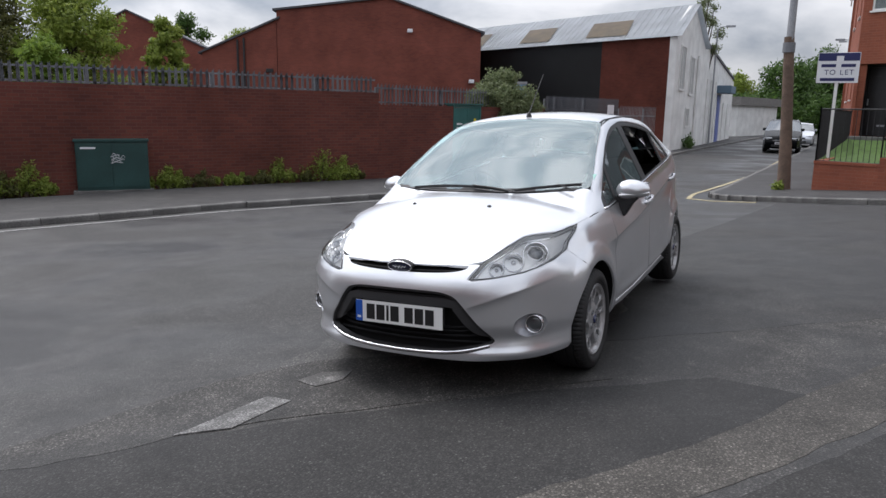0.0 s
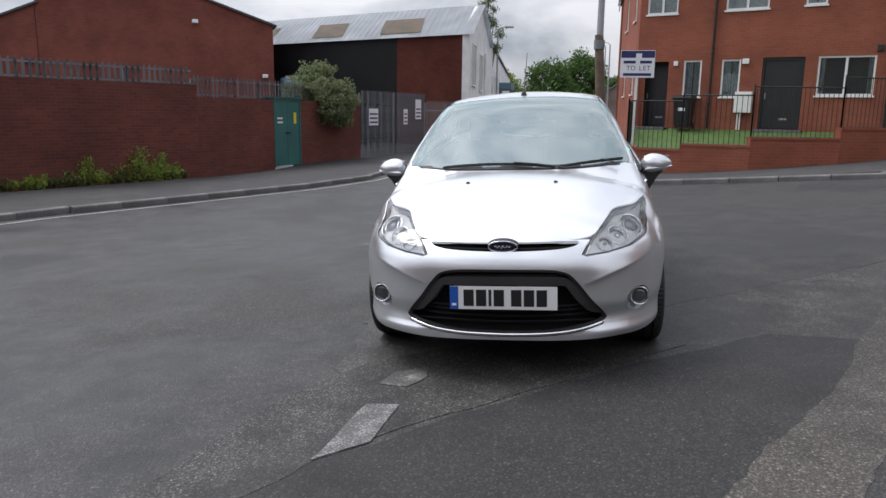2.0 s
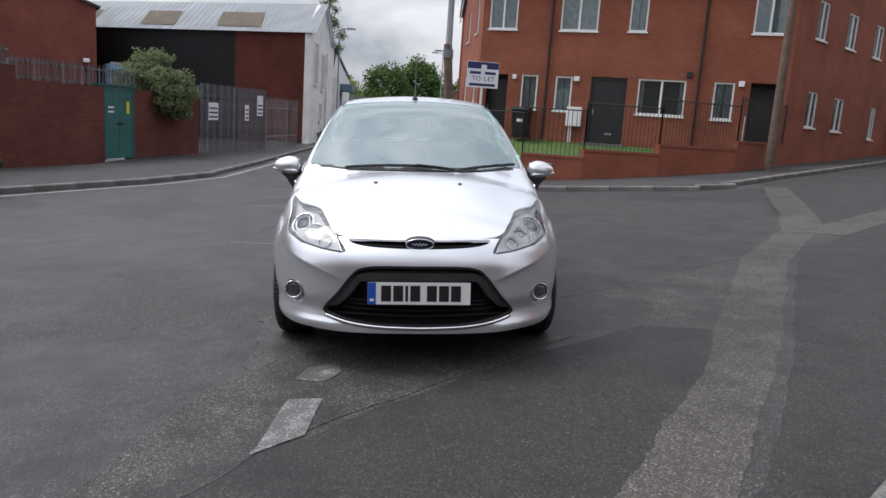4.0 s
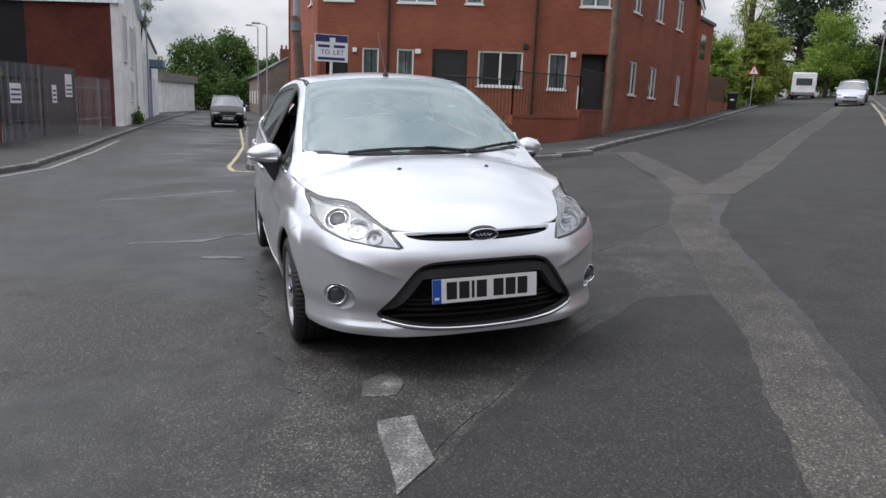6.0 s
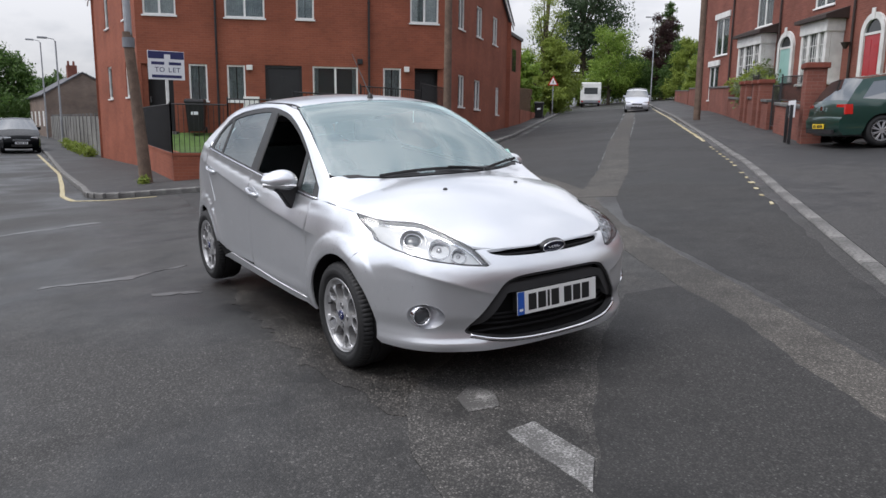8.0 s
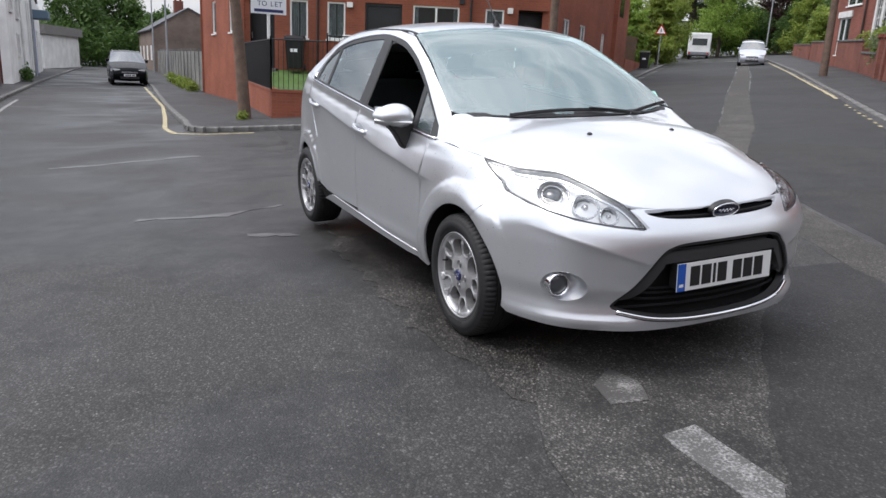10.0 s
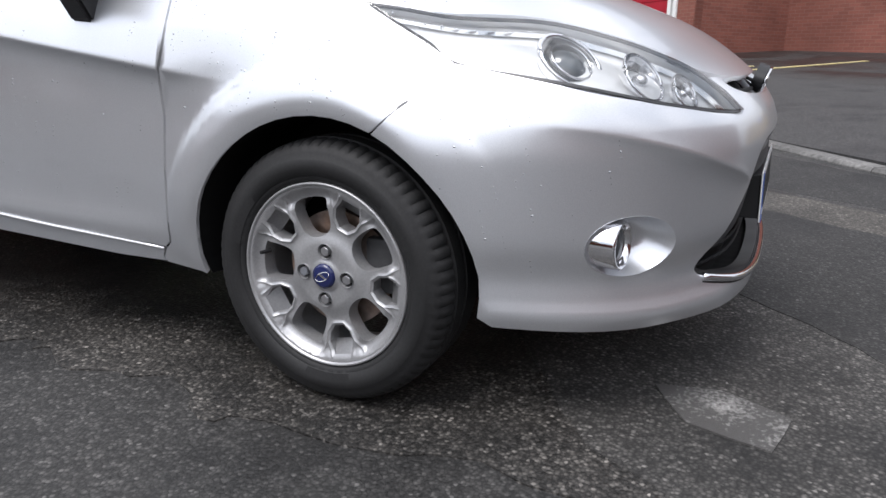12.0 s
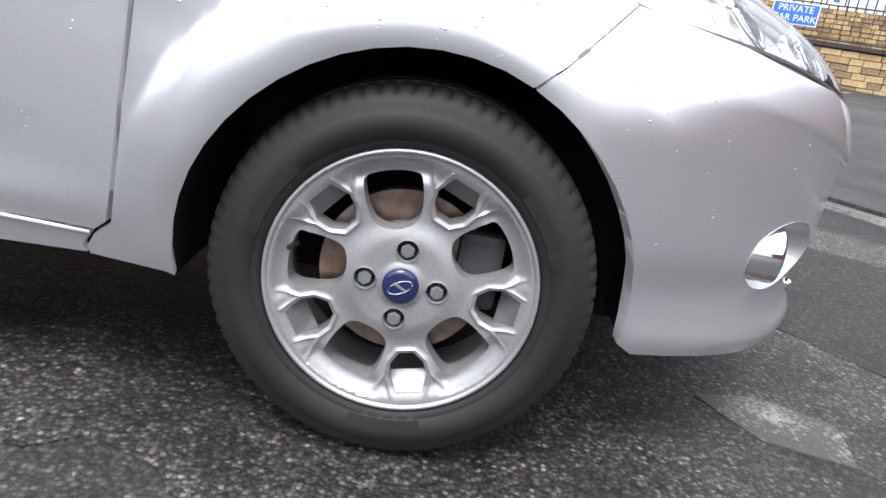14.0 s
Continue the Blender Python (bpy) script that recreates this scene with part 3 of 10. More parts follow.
def dropped(x):
    """Footway height: the kerb drops almost flush before the forecourt."""
    t = np.clip((np.asarray(x, float) - 15.0) / 12.0, 0, 1)
    return 0.028 + 0.077 * t * t * (3 - 2 * t)


def pavement(name, line, width, label, rise=0.105):
    """Raised footway behind a kerb line (the road lies on the line's right-hand side)."""
    ob = drape(name, band(line, width, -0.12), PAVING, rise, 0.7)
    return tagged(ob, label, "pavement", kind="structure")


def kerbs(name, line, label, rise=None):
    """Kerb stones laid end to end with open joints, each a block with an eased top edge."""
    holder = tagged(new(name), label, "kerb", kind="structure")
    prof = [(0.0, -0.10), (0.0, 0.085), (0.015, 0.104), (0.125, 0.109), (0.125, -0.10)]
    meshes = {}
    count = 0
    extra = bmesh.new()
    run = along([tuple(p) for p in line], 0.305)
    spots, i = [], 0
    while i < len(run):
        tight = math.hypot(run[i][0] - 0.1, run[i][1] - 13.2) < 2.0
        spots.append((*run[i], 1 / 3 if tight else 1.0))
        i += 1 if tight else 3
    for x, y, dx, dy, size in spots:
        slope = math.degrees(math.atan2(lz(x + dx * 0.9, y + dy * 0.9) - lz(x, y), 0.9))
        m = pose(x, y, lz(x, y) + (float(rise(x)) - 0.105 if rise else 0.0), 0, -slope, math.degrees(math.atan2(dy, dx))) @ Matrix.Diagonal((size, 1, 1, 1))
        bm = bmesh.new()
        prism(bm, prof, 0, 0.004, 0.908)
        if -14 < x < 26 and -8 < y < 30 and count < 140:
            if "k" not in meshes:
                me = bpy.data.meshes.new("kerb_stone")
                bm.to_mesh(me)
                me.materials.append(KERB)
                meshes["k"] = me
            ob = new("kerb_stone", meshes["k"])
            ob.parent = holder
            ob.matrix_basis = m
            count += 1
        else:
            bmesh.ops.transform(bm, matrix=m, verts=bm.verts)
            tmp = bpy.data.meshes.new("t")
            bm.to_mesh(tmp)
            extra.from_mesh(tmp)
            bpy.data.meshes.remove(tmp)
        bm.free()
    far = part("far_kerb_stones", extra, KERB, holder)
    tagged(far, kind="stuff")


pavement("pavement_1", KERB_L, 3.1, "dark asphalt footway beside the long brick wall")
pavement("pavement_2", KERB_C, 3.6, "dark asphalt footway round the corner house")
pavement("pavement_3", KERB_R, 3.2, "dark patched asphalt footway before the terrace", dropped)

kerbs("kerb_1", KERB_L, "weathered pale concrete kerb stones")
kerbs("kerb_2", KERB_C, "weathered pale concrete kerb stones")
kerbs("kerb_3", KERB_R, "weathered pale concrete kerb stones, dropped before the forecourt", dropped)

# old trench lines and patches in the road
def patch(outline, material, label, wob=0.012, dz=0.0025, seed=1):
    return tagged(drape("road_patch", outline, material, dz, 0.35, wobble=wob, seed=seed), label, "road patch", kind="structure")


STRIP = [(0.2, -3.2), (0.95, -2.06), (1.85, -0.65), (2.2, -0.05), (2.75, 0.95), (3.4, 2.1), (4.6, 3.7)]
patch([(0.5, -3.25), (1.15, -2.1), (2.05, -0.7), (3.0, 1.0), (3.65, 2.1), (4.9, 3.4), (7.6, 5.7), (13.2, 10.7), (24.2, 20.3), (44.0, 38.2), (47.5, 39.6), (26.05, 19.9), (18.0, 12.5), (14.1, 8.95), (10.05, 5.35), (6.0, 1.95), (3.1, -0.6)], ASPHALT_PATCH, "dark smooth asphalt of the hill street", seed=11, dz=0.0012)
patch([(4.85, 3.9), (7.4, 6.2), (12.9, 11.2), (23.8, 20.9), (43.8, 38.9), (42.0, 43.9), (24.1, 26.7), (15.6, 18.3), (11.3, 14.5), (9.5, 12.9), (7.9, 11.3), (7.4, 10.0), (5.7, 5.5)], ASPHALT_PATCH, "dark smooth asphalt of the hill street", seed=12, dz=0.0012)
patch(band(STRIP, 0.27, 0.13), ASPHALT_OLD, "pale worn asphalt trench strip", seed=2)
patch(band([(4.62, 3.72), (5.6, 5.6), (7.9, 10.6)], 0.24, 0.24), ASPHALT_OLD, "pale worn asphalt trench strip", seed=3)
patch(band([(4.75, 3.6), (7.5, 5.9), (13.0, 10.9), (24.0, 20.6), (44.0, 38.5)], 0.27, 0.27), ASPHALT_OLD, "pale worn asphalt trench strip up the hill", seed=4, dz=0.004)
patch([(-0.9, -2.0), (-0.2, -0.9), (0.3, 0.1), (0.85, 0.62), (1.3, 0.95), (1.85, 1.38), (2.5, 1.85), (2.45, 0.8), (2.2, -0.1), (1.2, -1.0), (0.2, -2.2)], ASPHALT_MID, "half-worn asphalt between the patches", seed=13, dz=0.0008)
patch([(-0.66, -1.72), (-0.05, -1.12), (0.62, -0.52), (1.45, 0.06), (1.9, -0.05), (1.62, -0.62), (0.72, -2.0), (-0.1, -3.3), (-2.2, -3.6)], ASPHALT_PATCH, "smooth dark asphalt patch", seed=5, dz=0.003)
patch([(0.75, 0.5), (1.27, 0.9), (1.82, 1.33), (2.49, 1.8), (3.25, 2.3), (4.4, 3.9), (5.1, 5.3), (7.4, 10.2), (5.2, 10.4), (1.2, 12.0), (0.5, 7.0), (0.15, 4.3), (0.1, 2.0), (0.2, 0.9)], ASPHALT_SIDE, "darker asphalt surface of the side street mouth", seed=6, dz=0.002)
patch([(-0.64, -1.7), (-0.42, -1.42), (0.16, -0.90), (0.6, -0.50), (0.95, -0.15), (0.5, 0.2), (-0.75, -0.55), (-1.05, -1.1), (-1.3, -2.4), (-0.95, -2.2)], ASPHALT_MID, "pale worn asphalt along the give-way line", seed=7, dz=0.0045)

patch([(-0.92, -1.05), (-0.90, -0.45), (-0.95, 0.1), (-0.93, 0.8), (-0.86, 1.6), (-0.62, 2.6), (-0.30, 3.8), (0.0, 4.3), (0.4, 3.0), (0.7, 0.6), (0.55, -0.25), (0.1, -0.85), (-0.45, -1.32)], ASPHALT_GRIT, "dark damp coarse asphalt beneath the car", seed=8, dz=0.0036, wob=0.055)
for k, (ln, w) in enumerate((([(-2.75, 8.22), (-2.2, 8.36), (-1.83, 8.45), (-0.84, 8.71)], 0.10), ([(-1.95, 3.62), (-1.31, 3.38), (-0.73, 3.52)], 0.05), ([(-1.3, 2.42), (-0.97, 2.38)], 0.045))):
    patch(band(ln, w * 0.7, w), WET_SHEEN, "wet road hollow with pale sky sheen put into its colour", wob=0.05, dz=0.0032, seed=90 + k)

# paint on the road
def paint(name, outline, material, label, wob=0.006, seed=1, dz=0.009):
    return tagged(drape(name, outline, material, dz, 0.3, wobble=wob, seed=seed), label, "road marking", kind="structure")


paint("road_marking", [(-0.61, -1.16), (-0.45, -1.15), (-0.48, -1.545), (-0.67, -1.73)], PAINT_WORN, "worn white give-way dash", seed=1)
paint("road_marking", [(-0.43, -0.63), (-0.40, -0.78), (-0.465, -0.92), (-0.61, -0.89), (-0.57, -0.72)], PAINT_FAINT, "almost worn away white dash", seed=2)
for k in range(9):
    a = (-1.45 - 0.86 * k, -2.45 - 0.62 * k)
    paint("road_marking", [a, (a[0] - 0.30, a[1] - 0.22), (a[0] - 0.36, a[1] - 0.08), (a[0] - 0.08, a[1] + 0.13)], PAINT_WORN, "worn white give-way dash", seed=20 + k)
paint("road_marking", band([(p[0] + 0.34, p[1] - 0.1) for p in KERB_L[1:9]], 0.05, 0.05), PAINT_W, "thin worn white edge line", seed=3)
paint("road_marking", band([(0.55, 36.0), (0.02, 22.0), (-0.42, 17.0), (-0.72, 14.0), (-0.66, 12.8), (-0.1, 12.3), (0.8, 12.05)], 0.05, 0.05), PAINT_Y, "faded yellow line round the corner", seed=4)
rk = random.Random(4)
YLINE = [np.array(KERB_R[k]) + np.array([-0.675, 0.738]) * 0.18 for k in range(1, 10)]
for k, (x, y, dx, dy) in enumerate(along(YLINE, 0.62)):
    n = np.array([-dy, dx])
    far = x > 13.5
    if x > 40 or x < 5.2 or (not far and rk.random() < 0.18):
        continue
    l0 = 0.60 if far else rk.uniform(0.07, 0.2)
    w = 0.045 if far else rk.uniform(0.02, 0.036)
    a, d = np.array([x, y]), np.array([dx, dy])
    paint("road_marking", [a - n * w, a + d * l0 - n * w * 0.7, a + d * l0 + n * w, a + n * w * 0.8], PAINT_Y, "worn broken yellow line by the kerb", wob=0.012, seed=40 + k)
# ---- corner house ----
HD, HP = np.array([0.9205, -0.3907]), np.array([3.35, 21.92])


def on_front(u):
    return HP + HD * u


SIDE_DIR = np.array([0.766, 0.643])
FL, FR = on_front(-0.85), on_front(9.4)
RR, RL = FR + SIDE_DIR * 11.0, np.array([2.5, 30.3])


def window(name, p, q, z0, z1, parent_label, lights=2, back=0.09, group="", depth=0.06, cur=0.72, cat="window"):
    """A casement window set into an opening from p to q in plan: frame, mullions, sill, panes, curtains and a
    near-black sheet that stands in for the shade indoors.
    """
    p, q = np.array(p, float), np.array(q, float)
    n = float(np.linalg.norm(q - p))
    r = root(name, pose(p[0], p[1], z0, 0, 0, math.degrees(math.atan2(*(q - p)[::-1]))), parent_label, cat, group)
    hgt, fw = z1 - z0, 0.055
    bm = boxes((0, n, back - depth, back, 0, fw), (0, n, back - depth, back, hgt - fw, hgt), (0, fw, back - depth, back, fw, hgt - fw), (n - fw, n, back - depth, back, fw, hgt - fw))
    part("window_frame", bm, WHITE_UPVC, r)
    w = n / lights
    for i in range(1, lights):
        part("mullion", boxes((w * i - 0.035, w * i + 0.035, back - depth, back, fw, hgt - fw)), WHITE_UPVC, r)
    for i in range(lights):
        x0, x1 = (fw if i == 0 else w * i + 0.035), (n - fw if i == lights - 1 else w * (i + 1) - 0.035)
        part("pane", boxes((x0, x1, back - 0.02, back - 0.014, fw, hgt - fw)), PANE, r)
    part("sill", boxes((-0.04, n + 0.04, -0.05, back, -0.05, 0.0)), WHITE_UPVC, r)
    # near-black backing sheet: the unlit interior's shade is put into its colour
    part("room", boxes((0, n, back + 0.35, back + 0.36, 0, hgt)), ROOM_SHADE, r)
    if cur:
        bm = bmesh.new()
        for x0, x1 in ((0.02, n * cur * 0.5), (n - n * cur * 0.5, n - 0.02)):
            k = max(2, int((x1 - x0) / 0.03))
            for i in range(k):
                a, b = x0 + (x1 - x0) * i / k, x0 + (x1 - x0) * (i + 1) / k
                ya, yb = back + 0.08 + 0.02 * (i % 2), back + 0.08 + 0.02 * ((i + 1) % 2)
                bm.faces.new([bm.verts.new(c) for c in ((a, ya, 0.02), (b, yb, 0.02), (b, yb, hgt - 0.02), (a, ya, hgt - 0.02))])
        part("curtain", bm, CURTAIN, r)
    return r


PANE = glass("clear_window_pane", (0.84, 0.89, 0.89), 0.3, film=0.035)
ROOM_SHADE = plain("room_shade_black", (0.03, 0.03, 0.032), 0.9)

front_wins = [(0.74, 1.33, 1.88, 3.07, 1), (1.96, 2.55, 1.88, 3.07, 1), (4.78, 6.32, 1.92, 3.10, 2), (7.19, 7.82, 1.90, 3.10, 1),
              (-0.60, 0.42, 4.60, 5.85, 2), (1.95, 3.24, 4.60, 5.85, 2), (4.27, 4.86, 4.62, 5.85, 1), (8.13, 9.12, 4.64, 5.85, 2)]
front_doors = [(-0.74, 0.24, 0.86, 3.05), (3.20, 4.42, 0.86, 3.10), (8.30, 9.32, 0.86, 3.12)]
side_wins = [(1.6, 2.5, 4.72, 5.95), (4.4, 5.4, 4.74, 5.95), (7.4, 8.4, 4.74, 5.95), (1.7, 2.6, 1.86, 3.05), (4.2, 5.2, 1.82, 3.0), (8.3, 9.0, 1.65, 2.9)]
left_wins = [(1.2, 2.0, 4.6, 5.9), (4.6, 5.4, 4.6, 5.9), (1.2, 2.0, 2.0, 3.2), (4.6, 5.4, 2.0, 3.2)]
HT, RIDGE = 6.1, 8.95


def shift(holes, k):
    return [(h[0] + k, h[1] + k, h[2], h[3]) for h in holes]


def corner_house():
    wall("wall_front", FL, FR, 0.3, -0.6, HT, BRICK_NEW, shift([w[:4] for w in front_wins] + front_doors, 0.85), label="orange-red brick front wall of the corner house")
    wall("wall_side", FR, RR, 0.3, -0.4, HT, BRICK_NEW, side_wins, label="orange-red brick side wall of the corner house")
    wall("wall_back", RR, RL, 0.3, -0.6, HT, BRICK_NEW, label="orange-red brick rear wall of the corner house")
    n_left = float(np.linalg.norm(FL - RL))
    wall("wall_left", RL, FL, 0.3, -0.7, HT, BRICK_NEW, [(n_left - w[1], n_left - w[0], w[2], w[3]) for w in left_wins], label="orange-red brick flank wall of the corner house")
    for w in front_wins:
        window("window", on_front(w[0]), on_front(w[1]), w[2], w[3], "white plastic casement window in the orange brick front", w[4], group="house windows", cur=0.25 if w[1] - w[0] > 1.2 and w[2] < 2 else 0.94)
    for w in side_wins:
        window("window", FR + SIDE_DIR * w[0], FR + SIDE_DIR * w[1], w[2], w[3], "white plastic casement window in the brick side wall", 2, group="house windows")
    d = (RL - FL) / n_left
    for w in left_wins:
        window("window", FL + d * w[1], FL + d * w[0], w[2], w[3], "narrow white plastic window in the flank wall", 1, group="house windows")
    for i, (u0, u1, z0, z1) in enumerate(front_doors):
        p = on_front(u0)
        r = root("front_door", pose(p[0], p[1], z0, 0, 0, math.degrees(math.atan2(HD[1], HD[0]))), "black panelled front door with small letter plate" if i == 1 else "black front door in a deep porch recess", "door", "front doors")
        w, h, y = u1 - u0, z1 - z0, 0.12 if i == 1 else 0.6
        part("door_frame", boxes((0, 0.07, y - 0.06, y + 0.02, 0, h), (w - 0.07, w, y - 0.06, y + 0.02, 0, h), (0.07, w - 0.07, y - 0.06, y + 0.02, h - 0.09, h)), BLACK_DOOR, r)
        part("door_leaf", boxes((0.075, w - 0.075, y - 0.02, y + 0.03, 0.02, h - 0.095), bevel=0.004), BLACK_DOOR, r)
        for k in range(2):
            part("panel", boxes((0.16 + k * (w - 0.32) / 2 + 0.02, 0.16 + (k + 1) * (w - 0.32) / 2 - 0.02, y - 0.028, y - 0.021, 0.25, h - 0.35), bevel=0.003), BLACK_DOOR, r)
        part("letter_plate", boxes((w * 0.5 - 0.02, w * 0.5 + 0.22, y - 0.036, y - 0.029, 0.30, 0.36)), GALV, r, "pale metal letter plate")
        part("handle", boxes((0.13, 0.155, y - 0.08, y - 0.02, 0.95, 1.15)), GALV, r, "metal lever handle")
        part("step", boxes((-0.1, w + 0.1, -0.45, y - 0.06, -0.18, -0.0), bevel=0.01), KERB, r, "concrete door step")
        if i != 1:
            part("reveal", boxes((0, 0.004, 0.3, y, 0, h), (w - 0.004, w, 0.3, y, 0, h), (0, w, 0.3, y, h - 0.004, h)), BLACK_DOOR, r)
    # roof with its ridge along the front, brick gables at both ends
    ec = [FL - HD * 0.25 - np.array([0.1, 0.25]), FR + HD * 0.2 - np.array([0.1, 0.25]), RR + SIDE_DIR * 0.55 + HD * 0.2, RL + np.array([-0.2, 0.3])]
    m1, m2 = (ec[0] + ec[3]) / 2, (ec[1] + ec[2]) / 2
    for k, f in enumerate(((0, 1, "m2", "m1"), (2, 3, "m1", "m2"))):
        bm = bmesh.new()
        pts = [(*ec[f[0]], HT - 0.05), (*ec[f[1]], HT - 0.05), (*(m2 if k == 0 else m1), RIDGE), (*(m1 if k == 0 else m2), RIDGE)]
        bm.faces.new([bm.verts.new(p) for p in pts])
        bmesh.ops.solidify(bm, geom=bm.faces[:], thickness=0.12)
        bmesh.ops.recalc_face_normals(bm, faces=bm.faces)
        tagged(mesh_ob("roof_%d" % (k + 1), bm, SLATE), "grey tiled roof slope of the corner house", "roof", kind="structure")
    for k, (a, b, c) in enumerate(((FR, RR, HD), (RL, FL, -HD))):
        n = float(np.linalg.norm(b - a))
        bm = bmesh.new()
        prism(bm, [(0, HT), (n, HT), (n / 2, RIDGE - 0.16)], 1, 0.0, 0.3)
        ob = mesh_ob("wall_gable_%d" % (k + 1), bm, BRICK_NEW)
        ob.matrix_basis = pose(a[0], a[1], 0, 0, 0, math.degrees(math.atan2(*(b - a)[::-1])))
        tagged(ob, "orange-red brick gable of the corner house", "wall", kind="structure")
        bm = bmesh.new()
        for s0, s1 in ((-0.15, n / 2), (n + 0.5, n / 2)):
            z0, z1 = HT - 0.10, RIDGE - 0.05
            prism(bm, [(s0, z0 - 0.2), (s1, z1 - 0.2), (s1, z1), (s0, z0)], 1, -0.16, -0.12)
        ob = mesh_ob("trim_barge_%d" % (k + 1), bm, WHITE_UPVC)
        ob.matrix_basis = pose(a[0], a[1], 0, 0, 0, math.degrees(math.atan2(*(b - a)[::-1])))
        tagged(ob, "white barge boards along the gable", "trim", kind="structure")
    for u in (1.66, 6.70):
        p = on_front(u) - np.array([HD[1], -HD[0]]) * -0.07
        r = root("downpipe", pose(p[0], p[1], 0, 0, 0, 0), "black plastic rainwater downpipe on the brick front", "downpipe", "downpipes")
        bm = tube(bmesh.new(), (0, 0, 0.86), (0, 0, HT), 0.038, seg=12)
        part("pipe", bm, BLACK_IRON, r)
        for z in (1.6, 3.4, 5.2):
            part("bracket", tube(bmesh.new(), (0, 0, z), (0, 0, z + 0.05), 0.05, seg=12), BLACK_IRON, r)


corner_house()

# raised garden in front of the house, held by the low brick wall
LW = [np.array(p) for p in ((2.6, 22.2), (1.75, 14.6), (3.0, 14.2), (4.5, 13.75), (6.6, 14.2), (9.2, 15.3), (11.9, 17.9))]
LOWWALL_TOP = (0.40, 0.40, 0.54, 0.74, 0.98, 1.20, 1.20)
gv, gf = fill2d([tuple(p + np.array([0.05, 0.1])) for p in LW] + [tuple(on_front(9.2) + np.array([0, 0.1])), tuple(on_front(-0.8) + np.array([0, 0.1]))], (), 0.6)


def garden_height(v):
    d = np.clip(((np.array([3.35, 21.92]) - v) @ np.array([0.3907, 0.9205])) / 6.5, 0, 1)
    return 0.45 + 0.38 * np.clip(1 - d / 0.4, 0, 1)


me = bpy.data.meshes.new("lawn")
me.from_pydata([(p[0], p[1], float(garden_height(p))) for p in gv], [], gf)
me.materials.append(GRASS)
tagged(new("lawn", me), "mown green front lawn of the corner house", "lawn", kind="structure")
for k in range(len(LW) - 1):
    wall("wall_garden_%d" % (k + 1), LW[k], LW[k + 1], 0.22, -0.75, LOWWALL_TOP[k], BRICK_NEW, label="low orange-red brick garden wall with a flat brick top")

# ---- long brick wall on the far side of the street ----
WALL_L = [np.array(p) for p in ((-17.2, -3.2), (-9.05, 13.15), (-8.72, 15.2), (-7.0, 20.9))]


def wall_left():
    wall("wall_street_1", WALL_L[0], WALL_L[1], 0.34, -0.8, 1.88, BRICK_DARK, label="tall dark red brick boundary wall, stained and patched")
    wall("wall_street_2", WALL_L[1], WALL_L[3], 0.34, -0.8, 1.52, BRICK_DARK, [(3.1, 4.45, -0.8, 1.56)], label="dark red brick boundary wall beside the steel doors")


wall_left()
# ---- warehouses behind the wall ----
def shed(name, p, q, depth, z1, ridge, material, label, roof=SLATE, ridge_at=0.5):
    """A shed with a gabled front from p to q, running back from it."""
    p, q = np.array(p, float), np.array(q, float)
    n = float(np.linalg.norm(q - p))
    r = root(name, pose(p[0], p[1], 0, 0, 0, math.degrees(math.atan2(*(q - p)[::-1]))), label, "warehouse")
    bm = bmesh.new()
    prism(bm, [(0, -0.6), (n, -0.6), (n, z1), (n * ridge_at, ridge), (0, z1)], 1, 0, depth)
    part("wall", bm, material, r)
    bm = bmesh.new()
    e, t = 0.25, 0.12
    sl = (ridge - z1) / (n * ridge_at)
    sr = (ridge - z1) / (n * (1 - ridge_at))
    prism(bm, [(-e, z1 - e * sl + 0.01), (n * ridge_at, ridge + 0.01), (n + e, z1 - e * sr + 0.01), (n + e, z1 - e * sr + t), (n * ridge_at, ridge + t), (-e, z1 - e * sl + t)], 1, -0.12, depth + 0.1)
    part("roof", bm, roof, r)
    return r


def gable_block(name, p, q, depth, tops, label):
    """A brick block from p to q in plan under a line of roof heights (u, z), with a dark verge along it."""
    p, q = np.array(p, float), np.array(q, float)
    r = root(name, pose(p[0], p[1], 0, 0, 0, math.degrees(math.atan2(*(q - p)[::-1]))), label, "warehouse")
    bm = bmesh.new()
    prism(bm, [(tops[0][0], -0.6), (tops[-1][0], -0.6)] + [tuple(c) for c in tops[::-1]], 1, 0, depth)
    part("wall", bm, BRICK_SHED, r)
    for (u0, z0), (u1, z1) in zip(tops, tops[1:]):
        sl = (z1 - z0) / (u1 - u0)
        a0, a1 = (u0 - 0.2 if (u0, z0) == tops[0] else u0), (u1 + 0.2 if (u1, z1) == tops[-1] else u1)
        bm = bmesh.new()
        prism(bm, [(a0, z0 + (a0 - u0) * sl + 0.004), (a1, z1 + (a1 - u1) * sl + 0.004), (a1, z1 + (a1 - u1) * sl + 0.11), (a0, z0 + (a0 - u0) * sl + 0.11)], 1, -0.14, depth + 0.1)
        part("roof", bm, SLATE, r, "dark sheet roof with a green-black verge")
    return r


gable_block("warehouse", (-25.86, 28.88), (-15.9, 34.6), 16, [(0.0, 6.72), (6.25, 7.50), (11.5, 5.75)], "red brick warehouse with a low gable behind the wall")
lt = gable_block("warehouse_annex", (-29.5, 26.79), (-25.88, 28.87), 12, [(0.0, 4.36), (4.17, 6.2)], "red brick lean-to beside the warehouse")
part("downpipe", tube(bmesh.new(), (2.0, -0.07, 0.0), (2.0, -0.07, 5.1), 0.06, seg=8), BLACK_IRON, lt)
part("downpipe", tube(bmesh.new(), (2.35, -0.07, 0.0), (2.35, -0.07, 5.2), 0.06, seg=8), BLACK_IRON, lt)
